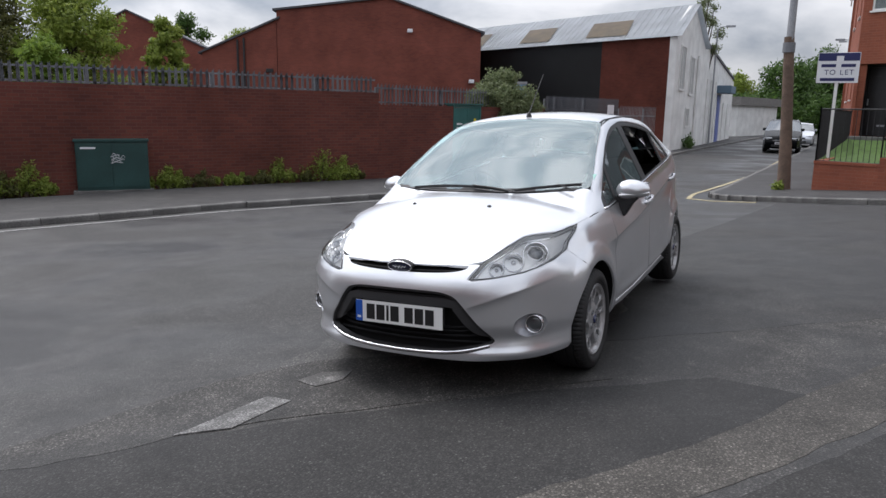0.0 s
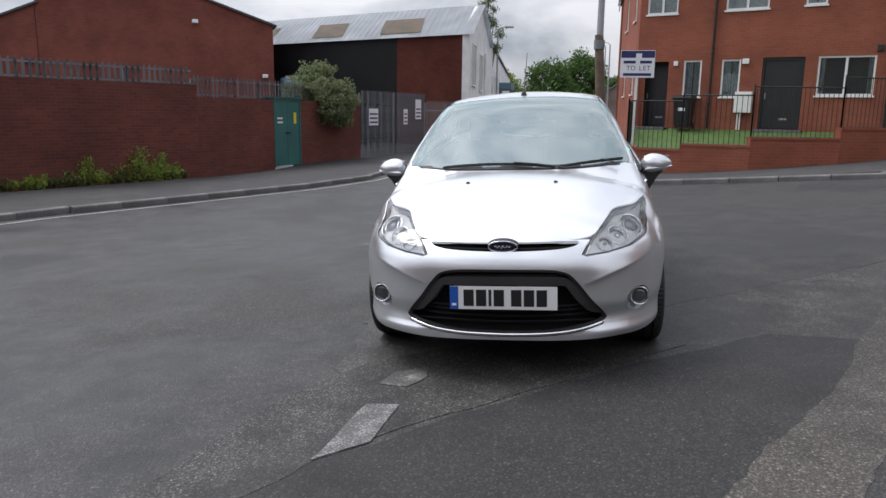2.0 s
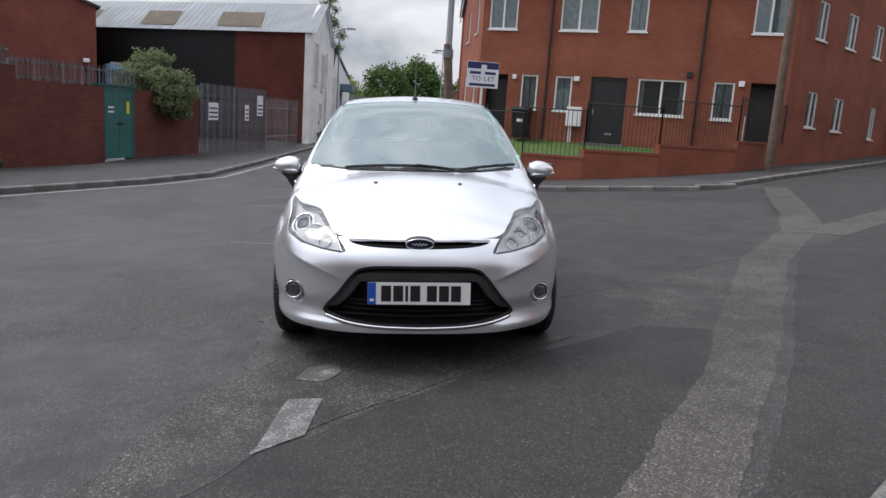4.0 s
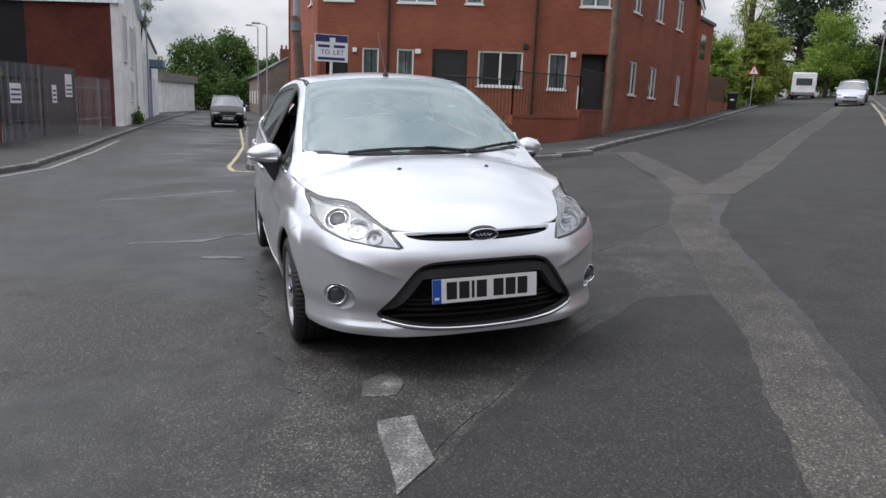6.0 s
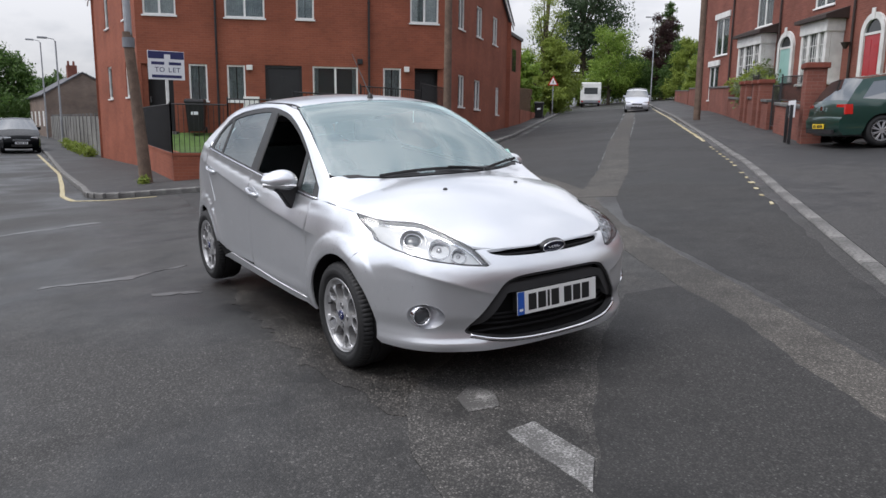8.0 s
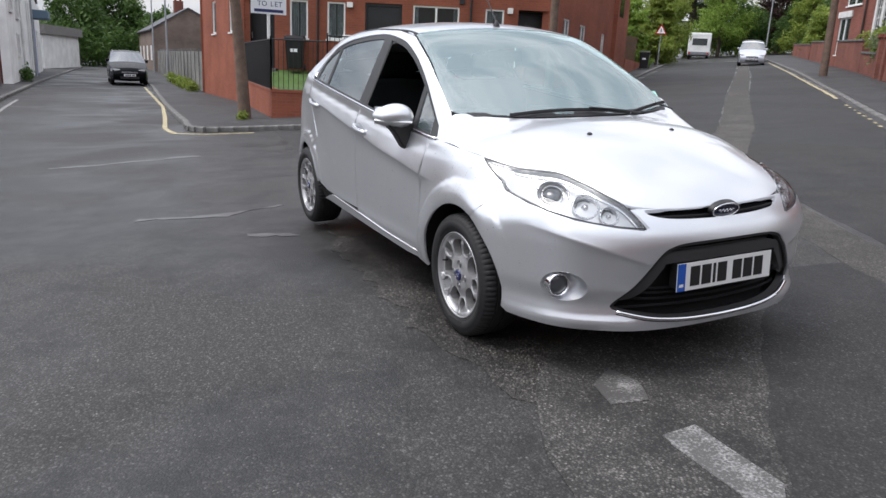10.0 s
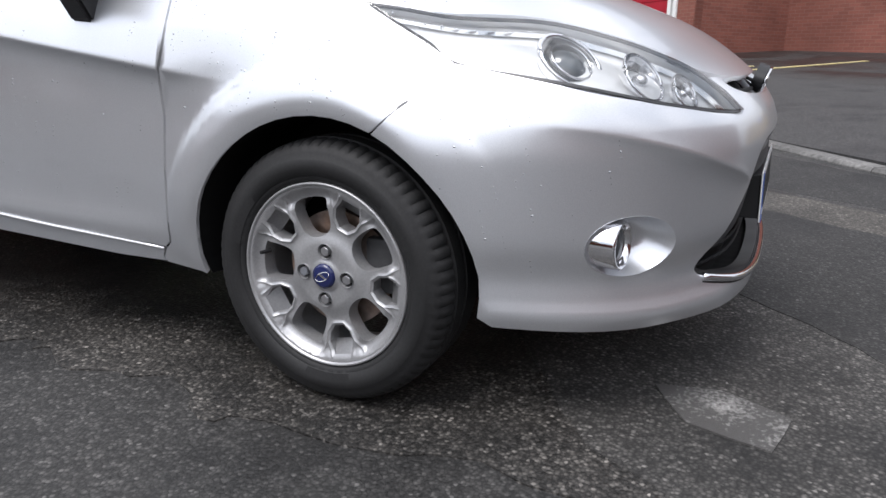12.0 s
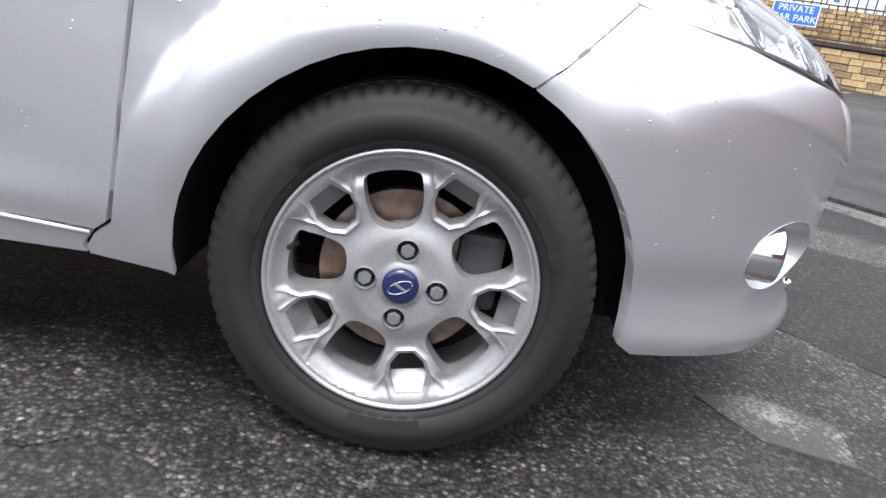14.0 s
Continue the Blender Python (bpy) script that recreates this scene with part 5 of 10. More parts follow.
    gr = [fp(0, -0.77, 0.568), fp(0.20, -0.77, 0.567), fp(0.285, -0.755, 0.556), fp(0.335, -0.735, 0.525), fp(0.42, -0.70, 0.415), fp(0.488, -0.655, 0.335), fp(0.490, -0.65, 0.312), fp(0.455, -0.66, 0.298), fp(0.33, -0.67, 0.273), fp(0.18, -0.69, 0.258), fp(0, -0.695, 0.253)]
    gr = curve_points(gr, 4)
    grille = gr + [(-p[0], p[1]) for p in gr[-2:0:-1]]
    sl = [fp(0, -0.74, 0.694), fp(0.15, -0.735, 0.6918), fp(0.30, -0.71, 0.6868), fp(0.368, -0.68, 0.6845), fp(0.352, -0.70, 0.668), fp(0.28, -0.72, 0.655), fp(0.15, -0.73, 0.648), fp(0, -0.74, 0.645)]
    sl = curve_points(sl, 4)
    slot = sl + [(-p[0], p[1]) for p in sl[-2:0:-1]]
    fc = fp(0.655, -0.545, 0.392)
    fogs = [[(s * (fc[0] - 0.006) + 0.084 * math.cos(k * math.tau / 28) / 1.2, fc[1] + 0.060 * math.sin(k * math.tau / 28)) for k in range(28)] for s in (1, -1)]
    skin_panel("front_bumper", "front", loop, SILVER, CAR, holes=[grille, slot, *fogs], raw=True, step=0.013, gap=0.0007, lip=0.022, lines=FOLD)
    # grey joint strip of bumper and wing; painted highlight under the doors
    jn = np.array(seam)
    off = np.array([0.010, 0.009])
    # strip added below the gap; the joint's soft shade is its grey colour
    skin_panel("seam_filler", "side", [tuple(p) for p in jn + off] + [tuple(p) for p in jn[::-1] - off], SEAM_GREY, CAR, mirror=True, raw=True, step=0.02, out=-0.0022, gap=0.0, lip=0.0)
    ys = np.linspace(0.445, 1.86, 24)
    zs = np.interp(ys, (0.44, 0.56, 1.2, 1.80, 1.90), (0.2905, 0.2960, 0.3195, 0.332, 0.322))
    for s in (1, -1):
        pp, _ = on_skin("side", np.stack([ys, zs], 1), 0.001)
        pp = pp * np.array([s, 1, 1])
        # added pale bar: light caught by the sill ledge, put into its colour
        part("sill_strip", sweep(bmesh.new(), pp, 0.0035, 6), SILL_HIGHLIGHT, CAR, "thin pale line painted as the highlight on the sill ledge", smooth=True)
    # chrome lip under the lower grille, dark surround and mesh behind
    low = gr[27:]
    lowline = [(-p[0], p[1]) for p in low] + low[::-1][1:]
    ring, _ = on_skin("front", np.array(lowline), 0.002)
    bm = sweep(bmesh.new(), ring + np.array([0, -0.001, -0.003]), 0.0088, 10)
    part("grille_trim", bm, CHROME, CAR, "bright chrome strip under the lower grille", smooth=True)
    under, _ = on_skin("front", np.array([(a, z - 0.0125) for a, z in lowline]), -0.0005)
    part("trim_groove", sweep(bmesh.new(), under, 0.0028, 6), BLACK_TRIM, CAR, "thin dark joint below the chrome strip")
    duct = inset2d(grille, -0.003)
    front_edge, _ = on_skin("front", np.array(duct), -0.010)
    back_edge, _ = on_skin("front", np.array(duct), -0.110)
    bm = bmesh.new()
    va, vb = [bm.verts.new(p) for p in front_edge], [bm.verts.new(p) for p in back_edge]
    for i in range(len(va)):
        bm.faces.new((va[i], va[i - 1], vb[i - 1], vb[i]))
    part("grille_duct", bm, LINER, CAR)
    skin_panel("lower_grille", "front", inset2d(grille, -0.012), LINER, CAR, raw=True, step=0.05, out=-0.085, lip=0.0)
    # raised dark band across the grille behind the plate
    frame_in = [fp(0, -0.77, 0.530), fp(0.22, -0.76, 0.529), fp(0.295, -0.75, 0.524), fp(0.338, -0.735, 0.502), fp(0.415, -0.70, 0.410), fp(0.470, -0.66, 0.345), fp(0.455, -0.66, 0.334), fp(0.40, -0.68, 0.352), fp(0.345, -0.70, 0.410), fp(0.300, -0.72, 0.470), fp(0.270, -0.73, 0.485), fp(0.0, -0.74, 0.488)]
    fi = curve_points(frame_in, 4)
    skin_panel("plate_panel", "front", fi + [(-p[0], p[1]) for p in fi[-2:0:-1]], GREY_TRIM, CAR, raw=True, step=0.03, out=-0.016, lip=0.05, label="dark grey plastic carrier behind the plate")
    skin_panel("grille_frame", "front", inset2d(grille, 0.0005), BLACK_TRIM, CAR, holes=[inset2d(grille, 0.011)], raw=True, step=0.03, out=-0.006, gap=0.0, lip=0.03, label="black edge of the lower grille")
    for k in range(4):
        z = 0.300 + 0.022 * k
        xs = np.linspace(-0.48, 0.48, 25)
        pts = np.array([fp(x, -0.72, z + 0.02 * abs(x)) for x in xs])
        pp, _ = on_skin("front", pts, -0.05)
        part("grille_bar", sweep(bmesh.new(), pp, 0.006, 6), GRILLE_DARK, CAR)
    for k in range(2):
        xs = np.linspace(-0.28, 0.28, 15)
        pp, _ = on_skin("front", np.array([fp(x, -0.72, 0.532 + 0.016 * k) for x in xs]), -0.045)
        part("grille_bar", sweep(bmesh.new(), pp, 0.005, 6), BLACK_TRIM, CAR)
    skin_panel("upper_grille", "front", inset2d(slot, -0.010), LINER, CAR, raw=True, step=0.05, out=-0.05, lip=0.0)
    for s in (1, -1):
        xs = np.linspace(0.03, 0.345, 16)
        pp, _ = on_skin("front", np.array([fp(s * x, -0.72, 0.664 + 0.022 * max(0, x - 0.1) ** 0.9) for x in xs]), -0.018)
        part("grille_bar", sweep(bmesh.new(), pp, 0.005, 8), GRILLE_DARK, CAR)
    # headlamps
    lamp = [fp(0.384, -0.706, 0.6265), fp(0.499, -0.664, 0.6355), fp(0.621, -0.566, 0.6565), fp(0.710, -0.393, 0.693)] + side_to("front", LAMP_BACK)
    bp, _ = on_skin("top", np.array([(0.700, -0.125), (0.656, -0.225), (0.548, -0.350), (0.505, -0.455), (0.474, -0.534), (0.425, -0.618)]))
    lamp += [to_chart("front", tuple(q)) for q in bp]
    lp = rounded(lamp, 5, (0, 8))
    skin_panel("headlamp_lens", "front", lp, LAMP_GLASS, CAR, raw=True, step=0.03, mirror=True, gap=0.003, lip=0.004, label="clear headlamp lens")
    skin_panel("headlamp_rim", "front", inset2d(lp, -0.001), LAMP_SEAL, CAR, holes=[inset2d(lp, 0.0035)], raw=True, step=0.05, mirror=True, out=-0.004, gap=0.0, lip=0.004)
    skin_panel("headlamp_bowl", "front", inset2d(lp, -0.004), LAMP_BOWL, CAR, raw=True, step=0.03, mirror=True, out=-0.036, gap=0.0, lip=0.0, label="satin silver headlamp bowl")
    near, _ = on_skin("front", np.array(inset2d(lp, 0.001)), -0.007)
    deep, _ = on_skin("front", np.array(inset2d(lp, -0.003)), -0.038)
    for s in (1, -1):
        bm = bmesh.new()
        va, vb = [bm.verts.new((s * p[0], p[1], p[2])) for p in near], [bm.verts.new((s * p[0], p[1], p[2])) for p in deep]
        for i in range(len(va)):
            bm.faces.new((va[i], va[i - 1], vb[i - 1], vb[i]))
        bmesh.ops.recalc_face_normals(bm, faces=bm.faces)
        part("headlamp_wall", bm, LAMP_BOWL, CAR, smooth=True)
    # bright inner ledge below the lamps and ribbed strip towards the wing
    skin_panel("headlamp_ledge", "front", inset2d(lp, 0.004), LAMP_CHROME, CAR, holes=[inset2d(lp, 0.0095)], raw=True, step=0.04, mirror=True, out=-0.022, gap=0.0, lip=0.010, label="thin chrome edge inside the headlamp")
    # panels round the cabin, in the chart round the car's length
    def cp(x, y, z):
        return to_chart("cab", (x, y, z))
    ws = [cp(0.0, 0.150, 0.98), cp(0.30, 0.180, 0.99), cp(0.52, 0.250, 0.985), cp(0.640, 0.330, 0.985), cp(0.632, 0.45, 1.05), cp(0.592, 0.75, 1.228), cp(0.545, 1.04, 1.357), cp(0.515, 1.085, 1.375), cp(0.3, 1.05, 1.40), cp(0, 1.025, 1.41)]
    wsc = curve_points(ws, 5)
    screen = wsc + [(-p[0], p[1]) for p in wsc[-2:0:-1]]
    skin_panel("windscreen", "cab", screen, CAR_GLASS, CAR, raw=True, step=0.06, gap=0.003, lip=0.004, label="green-tinted windscreen")
    skin_panel("screen_border", "cab", inset2d(screen, 0.002), GLOSS_BLACK, CAR, holes=[inset2d(screen, 0.030)], raw=True, step=0.08, gap=0.0, lip=0.0, out=-0.004)
    # side windows: one opening from the mirror quarter light to the rear pillar

    dlo = [(0.318, 0.884)] + [(y, float(belt(y)) + 0.004) for y in np.linspace(0.42, 2.33, 16)] + [(2.375, 1.092), (2.392, 1.125)] + [(y, float(GLASS_TOP(y)) + 0.004) for y in np.linspace(2.375, 0.36, 26)]
    # outer frame of the cabin side: windscreen pillar, roof rail, rear pillar
    top_edge = [(0.655, 0.335, 0.985), (0.645, 0.45, 1.06), (0.605, 0.75, 1.233), (0.556, 1.05, 1.367), (0.54, 1.3, 1.402), (0.535, 1.6, 1.414), (0.53, 2.0, 1.40), (0.51, 2.4, 1.325), (0.475, 2.70, 1.22)]
    frame_ctrl = [cp(*p) for p in top_edge]
    frame_ctrl += [cp(0.56, 2.81, 1.11), cp(0.60, 2.76, 1.10), cp(0.68, 2.62, 1.12), cp(0.705, 2.41, 1.078)]
    dl_chart = []
    dp, _ = on_skin("side", np.array(dlo))
    dl_chart = [to_chart("cab", (-q[0], q[1], q[2])) for q in dp]
    frame_ctrl += [cp(0.76, 1.9, 1.025), cp(0.79, 1.3, 0.966), cp(0.785, 0.8, 0.916), cp(0.745, 0.42, 0.878)] + side_to("cab", [(0.392, 0.8745), (0.304, 0.878)]) + [cp(0.675, 0.312, 0.93)]
    skin_panel("cabin_side", "cab", frame_ctrl, SILVER, CAR, holes=[dl_chart], raw=True, step=0.05, mirror=True, gap=0.0015, lip=0.02)
    skin_panel("window_surround", "cab", inset2d(dl_chart, -0.002), BLACK_TRIM, CAR, holes=[inset2d(q, 0) for q in window_holes()], raw=True, step=0.05, mirror=True, gap=0.0, lip=0.012, out=-0.007)
    for nm, q in zip(("quarter_light", "front_window", "rear_window", "rear_quarter_light"), window_holes()):
        obs = skin_panel(nm, "cab", q, SIDE_GLASS, CAR, raw=True, step=0.07, mirror=True, gap=-0.004, lip=0.0, out=-0.012)
        if nm == "front_window":
            # the driver's window is wound down
            bpy.data.objects.remove(obs[1])
        if nm == "rear_window":
            bpy.data.objects.remove(obs[0])
    # chrome line under the side windows
    for s in (1, -1):
        ys = np.linspace(0.315, 2.37, 40)
        pp, _ = on_skin("side", np.array([(y, float(belt(y)) - 0.002 + 0.004 * float(sstep(0.45, 0.3, y))) for y in ys]), 0.002)
        pp[:, 0] *= s
        part("chrome_strip", sweep(bmesh.new(), pp, 0.0065, 6, flat=1.2), CHROME, CAR, "thin chrome strip under the side windows", smooth=True)
    # roof
    rf = [cp(0, 1.030, 1.41), cp(0.3, 1.056, 1.40), cp(0.520, 1.092, 1.38), cp(0.527, 1.3, 1.404), cp(0.523, 1.6, 1.416), cp(0.518, 2.0, 1.404), cp(0.50, 2.4, 1.33), cp(0.465, 2.69, 1.225), cp(0.3, 2.75, 1.25), cp(0, 2.77, 1.26)]
    rc = curve_points(rf, 4)
    skin_panel("roof", "cab", rc + [(-p[0], p[1]) for p in rc[-2:0:-1]], SILVER, CAR, raw=True, step=0.08, gap=0.002)
    for s in (1, -1):
        pp, _ = on_skin("cab", np.array([(s * p[0], p[1]) for p in curve_points([cp(0.531, 1.08, 1.378)] + [cp(0.5335 - 0.01 * k / 6, 1.2 + 0.25 * k, 1.404) for k in range(7)], 3)]), -0.003)
        part("roof_strip", sweep(bmesh.new(), pp, 0.008, 6), BLACK_TRIM, CAR)
    # tail
    def rp(x, y, z):
        return to_chart("rear", (x, y, z))
    gate = [rp(0, 3.1, 0.62), rp(0.45, 3.05, 0.62), rp(0.60, 2.95, 0.70), rp(0.60, 2.9, 1.0), rp(0.56, 2.85, 1.17), rp(0.50, 2.8, 1.275), rp(0, 2.85, 1.315)]
    gl = [rp(0, 3.0, 0.98), rp(0.42, 2.95, 0.98), rp(0.50, 2.9, 1.02), rp(0.45, 2.86, 1.205), rp(0, 2.9, 1.245)]
    gl2 = gl + [(-p[0], p[1]) for p in gl[-2:0:-1]]
    skin_panel("tailgate", "rear", gate + [(-p[0], p[1]) for p in gate[-2:0:-1]], SILVER, CAR, holes=[gl2], raw=True, step=0.08)
    skin_panel("rear_screen", "rear", gl2, CAR_GLASS, CAR, raw=True, step=0.1, gap=-0.004, lip=0.0, out=-0.006)
    bump = [rp(0, 3.0, 0.2), rp(0.5, 2.95, 0.2), rp(0.78, 2.75, 0.25), rp(0.80, 2.72, 0.6), rp(0.62, 3.0, 0.615), rp(0, 3.1, 0.615)]
    skin_panel("rear_bumper", "rear", bump + [(-p[0], p[1]) for p in bump[-2:0:-1]], SILVER, CAR, raw=True, step=0.08)
    tl = [rp(0.615, 2.96, 0.70), rp(0.70, 2.85, 0.72), rp(0.70, 2.80, 1.05), rp(0.63, 2.85, 1.10), rp(0.615, 2.9, 1.0)]
    skin_panel("tail_lamp", "rear", tl, plain("red_tail_lens", (0.35, 0.01, 0.01), 0.1, coat=0.5), CAR, raw=True, step=0.08, mirror=True)
    # dark inner skin that shows in the gaps
    inner = [(-0.24, 0.70), (-0.02, 0.825), (0.30, 0.86)] + [(y, yb(y) - 0.02) for y in (0.6, 1.2, 1.8, 2.4)] + [(2.95, 1.08), (3.0, 0.3), (2.86, 0.26)] + arc_side(WHEELBASE, AZ, 0.34, -4, 184, 14) + [(2.1, 0.24), (0.36, 0.24)] + arc_side(0.0, AZ, 0.35, -4, 112, 12)
    skin_panel("inner_skin", "side", inner, LINER, CAR, raw=True, step=0.08, mirror=True, out=-0.016, lip=0.0)
    inb = [(x * 0.985, y) for x, y in half]
    skin_panel("bonnet_lining", "top", inb + [(-x, y) for x, y in inb[-2:0:-1]], LINER, CAR, raw=True, step=0.1, out=-0.016, lip=0.0)


def window_holes():
    """The four panes of a cabin side as chart outlines inside the black surround."""
    out = []
    for y0, y1, t0, t1, pad in ((0.40, 0.575, 0.44, 0.625, 0.020), (0.615, 1.245, 0.665, 1.335, 0.022), (1.36, 2.02, 1.445, 2.085, 0.026), (2.055, 2.31, 2.115, 2.325, 0.026)):
        lo = [(y, float(belt(y)) + 0.014) for y in np.linspace(y0, y1, 8)]
        hi = [(y, max(float(GLASS_TOP(y)) - pad, float(belt(y)) + 0.03)) for y in np.linspace(t1, t0, 9)]
        p, _ = on_skin("side", np.array(lo + hi))
        out.append([to_chart("cab", (-q[0], q[1], q[2])) for q in p])
    return out


car_body()
# ---- the hatchback: wheels ----
def polar(r, deg):
    return (r * math.cos(math.radians(deg)), r * math.sin(math.radians(deg)))


def dish(r):
    """Depth of the wheel face behind its outermost plane, by radius."""
    r = np.asarray(r, float)
    return 0.004 + 0.004 * sstep(0.028, 0.036, r) + 0.008 * sstep(0.065, 0.10, r) - 0.006 * sstep(0.10, 0.16, r) - 0.010 * sstep(0.165, 0.190, r)


def wheel(name, m, front=True):
    """Five forked spokes, tyre, brake. Its axle is local x and its outer side faces -x; picture angles run as seen from outside."""
    w = part(name, tyre_mesh(), RUBBER, CAR, "black road tyre on a silver five-spoke alloy wheel", smooth=True, m=m)
    w.data.set_sharp_from_angle(angle=radians(48))
    outer = [polar(0.1935, k * 3) for k in range(120)]
    holes, hexes = [], []
    for k in range(5):
        a = 103 - 72 * k
        # large window between two spokes, rounded towards the hub
        ctrl = [polar(0.166, a - 12.5), polar(0.168, a), polar(0.166, a + 12.5), polar(0.152, a + 16.0), polar(0.122, a + 18.8), polar(0.099, a + 18.5), polar(0.085, a + 8.5), polar(0.085, a - 8.5), polar(0.099, a - 18.5), polar(0.122, a - 18.8), polar(0.152, a - 16.0)]
        holes.append(curve_points(ctrl, 4, close=True))
        b = a - 36
        # six-sided pocket in the fork of the spoke
        ctrl = [polar(0.177, b - 6.5), polar(0.177, b + 6.5), polar(0.151, b + 11.5), polar(0.130, b + 11), polar(0.1135, b + 5.5), polar(0.1135, b - 5.5), polar(0.130, b - 11), polar(0.151, b - 11.5)]
        hexes.append(np.array(ctrl))
        holes.append([tuple(p * (1 - t) + q * t) for p, q in zip(hexes[-1], np.roll(hexes[-1], -1, 0)) for t in (0, 0.25, 0.5, 0.75)])
    for k in range(4):
        c = polar(0.0535, -2 + 90 * k)
        holes.append([(c[0] + 0.0155 * math.cos(q * math.tau / 24), c[1] + 0.0155 * math.sin(q * math.tau / 24)) for q in range(24)])
    blades = []
    for k in range(5):
        b = 67 - 72 * k
        for sgn in (1, -1):
            # sharp blade round the pocket's inner half, then fanning out to the rim; a second one closes the pocket's sides
            blades.append([polar(0.1075, b), polar(0.1085, b + sgn * 7.0), polar(0.128, b + sgn * 13.2), polar(0.150, b + sgn * 13.6), polar(0.188, b + sgn * 18.5)])
            blades.append([polar(0.150, b + sgn * 13.4), polar(0.182, b + sgn * 8.5)])
    lines = []
    for ln in blades:
        pts = np.concatenate([np.linspace(p, q, max(3, int(np.hypot(*np.subtract(q, p)) / 0.003)))[:-1] for p, q in zip(ln, ln[1:])] + [np.array([ln[-1]])])
        d = np.gradient(pts, axis=0)
        nrm = np.stack([-d[:, 1], d[:, 0]], 1) / np.linalg.norm(d, axis=1)[:, None]
        lines += [pts, pts + nrm * 0.0026, pts - nrm * 0.0026, pts + nrm * 0.006, pts - nrm * 0.006]
    v, f = fill2d(outer, holes, 0.0042, lines)
    r = np.hypot(v[:, 0], v[:, 1])
    x = dish(r)

    def off_line(p, q):
        p, q = np.array(p), np.array(q)
        d = q - p
        t = np.clip(((v - p) @ d) / (d @ d), 0, 1)
        return np.hypot(*(v - p - t[:, None] * d).T), t
    ang = np.degrees(np.arctan2(v[:, 1], v[:, 0]))
    away = np.min([np.abs((ang - (67 - 72 * k) + 180) % 360 - 180) for k in range(5)], axis=0)
    # the ring falls back between the spokes, the spokes stand proud as far as the rim
    x = x + 0.009 * sstep(0.150, 0.172, r) * (1 - sstep(0.180, 0.190, r)) * sstep(13, 20, away)
    ridge = np.zeros(len(v))
    for i, ln in enumerate(blades):
        for p, q in zip(ln, ln[1:]):
            d, t = off_line(p, q)
            ridge = np.maximum(ridge, (1.0 if i % 2 == 0 else 0.75) * np.clip(1 - d / 0.0045, 0, 1) ** 1.2)
    x = x - 0.0034 * ridge * (1 - sstep(0.178, 0.190, r))
    verts = [(x[i], -v[i, 0], v[i, 1]) for i in range(len(v))]
    faces = [tuple(t) for t in f]
    n = len(verts)
    edge = {}
    for t in faces:
        for i in range(len(t)):
            e = (t[i], t[(i + 1) % len(t)])
            if (e[1], e[0]) in edge:
                del edge[(e[1], e[0])]
            else:
                edge[e] = 1
    rim = {}
    for i, j in edge:
        if r[i] > 0.19 and r[j] > 0.19:
            continue
        for q in (i, j):
            if q not in rim:
                px, py, pz = verts[q]
                rim[q] = len(verts)
                verts.append((px + 0.005, py, pz))
                verts.append((px + 0.036, py, pz))
        faces.append((j, i, rim[i], rim[j]))
        faces.append((rim[j], rim[i], rim[i] + 1, rim[j] + 1))
    me = bpy.data.meshes.new("rim_face")
    me.from_pydata(verts, [], faces)
    bm = bmesh.new()
    bm.from_mesh(me)
    bpy.data.meshes.remove(me)
    bmesh.ops.recalc_face_normals(bm, faces=bm.faces)
    ob = part("rim_face", bm, ALLOY, w, "silver painted alloy wheel face", smooth=True)
    ob.data.set_sharp_from_angle(angle=radians(32))
    bm = lathe(bmesh.new(), [(0.1925, 0.004), (0.1955, -0.004), (0.1995, -0.005), (0.2015, 0.0), (0.2005, 0.010), (0.1900, 0.016), (0.1850, 0.045), (0.1800, 0.12), (0.188, 0.17)], "x", 72)
    part("rim_barrel", bm, ALLOY, w, smooth=True)
    for k in range(5):
        # sloping silver floor in the outer half of each fork pocket
        b = math.radians(67 - 72 * k)
        bm = bmesh.new()
        c, s = math.cos(b), math.sin(b)
        vs = []
        for rr, off, d in ((0.178, 0.022, 0.006), (0.178, -0.022, 0.006), (0.149, -0.029, 0.034), (0.149, 0.029, 0.034)):
            vs.append(bm.verts.new((d, -(rr * c - off * s), rr * s + off * c)))
        bm.faces.new(vs)
        bmesh.ops.solidify(bm, geom=bm.faces[:], thickness=0.003)
        part("pocket_floor", bm, ALLOY, w)
    bm = lathe(bmesh.new(), [(0.001, -0.0035), (0.020, -0.0035), (0.0265, -0.001), (0.0272, 0.006)], "x", 40)
    part("centre_cap", bm, BLUE_BADGE, w, "deep blue wheel centre cap", smooth=True)
    bm = bmesh.new()
    sweep(bm, [(-0.0042, 0.0185 * math.cos(t * math.tau / 28) * math.cos(0.5) - 0.0085 * math.sin(t * math.tau / 28) * math.sin(0.5), 0.0185 * math.cos(t * math.tau / 28) * math.sin(0.5) * -1 + -0.0085 * math.sin(t * math.tau / 28) * math.cos(0.5)) for t in range(28)], 0.0007, 6, close=True)
    part("cap_ring", bm, CHROME, w, "thin silver oval on the cap")
    bm = bmesh.new()
    box(bm, -0.0045, -0.0035, -0.011, 0.011, -0.002, 0.002, 0.0004)
    bmesh.ops.rotate(bm, verts=bm.verts, matrix=Matrix.Rotation(0.5, 3, "X"))
    part("cap_mark", bm, CHROME, w)
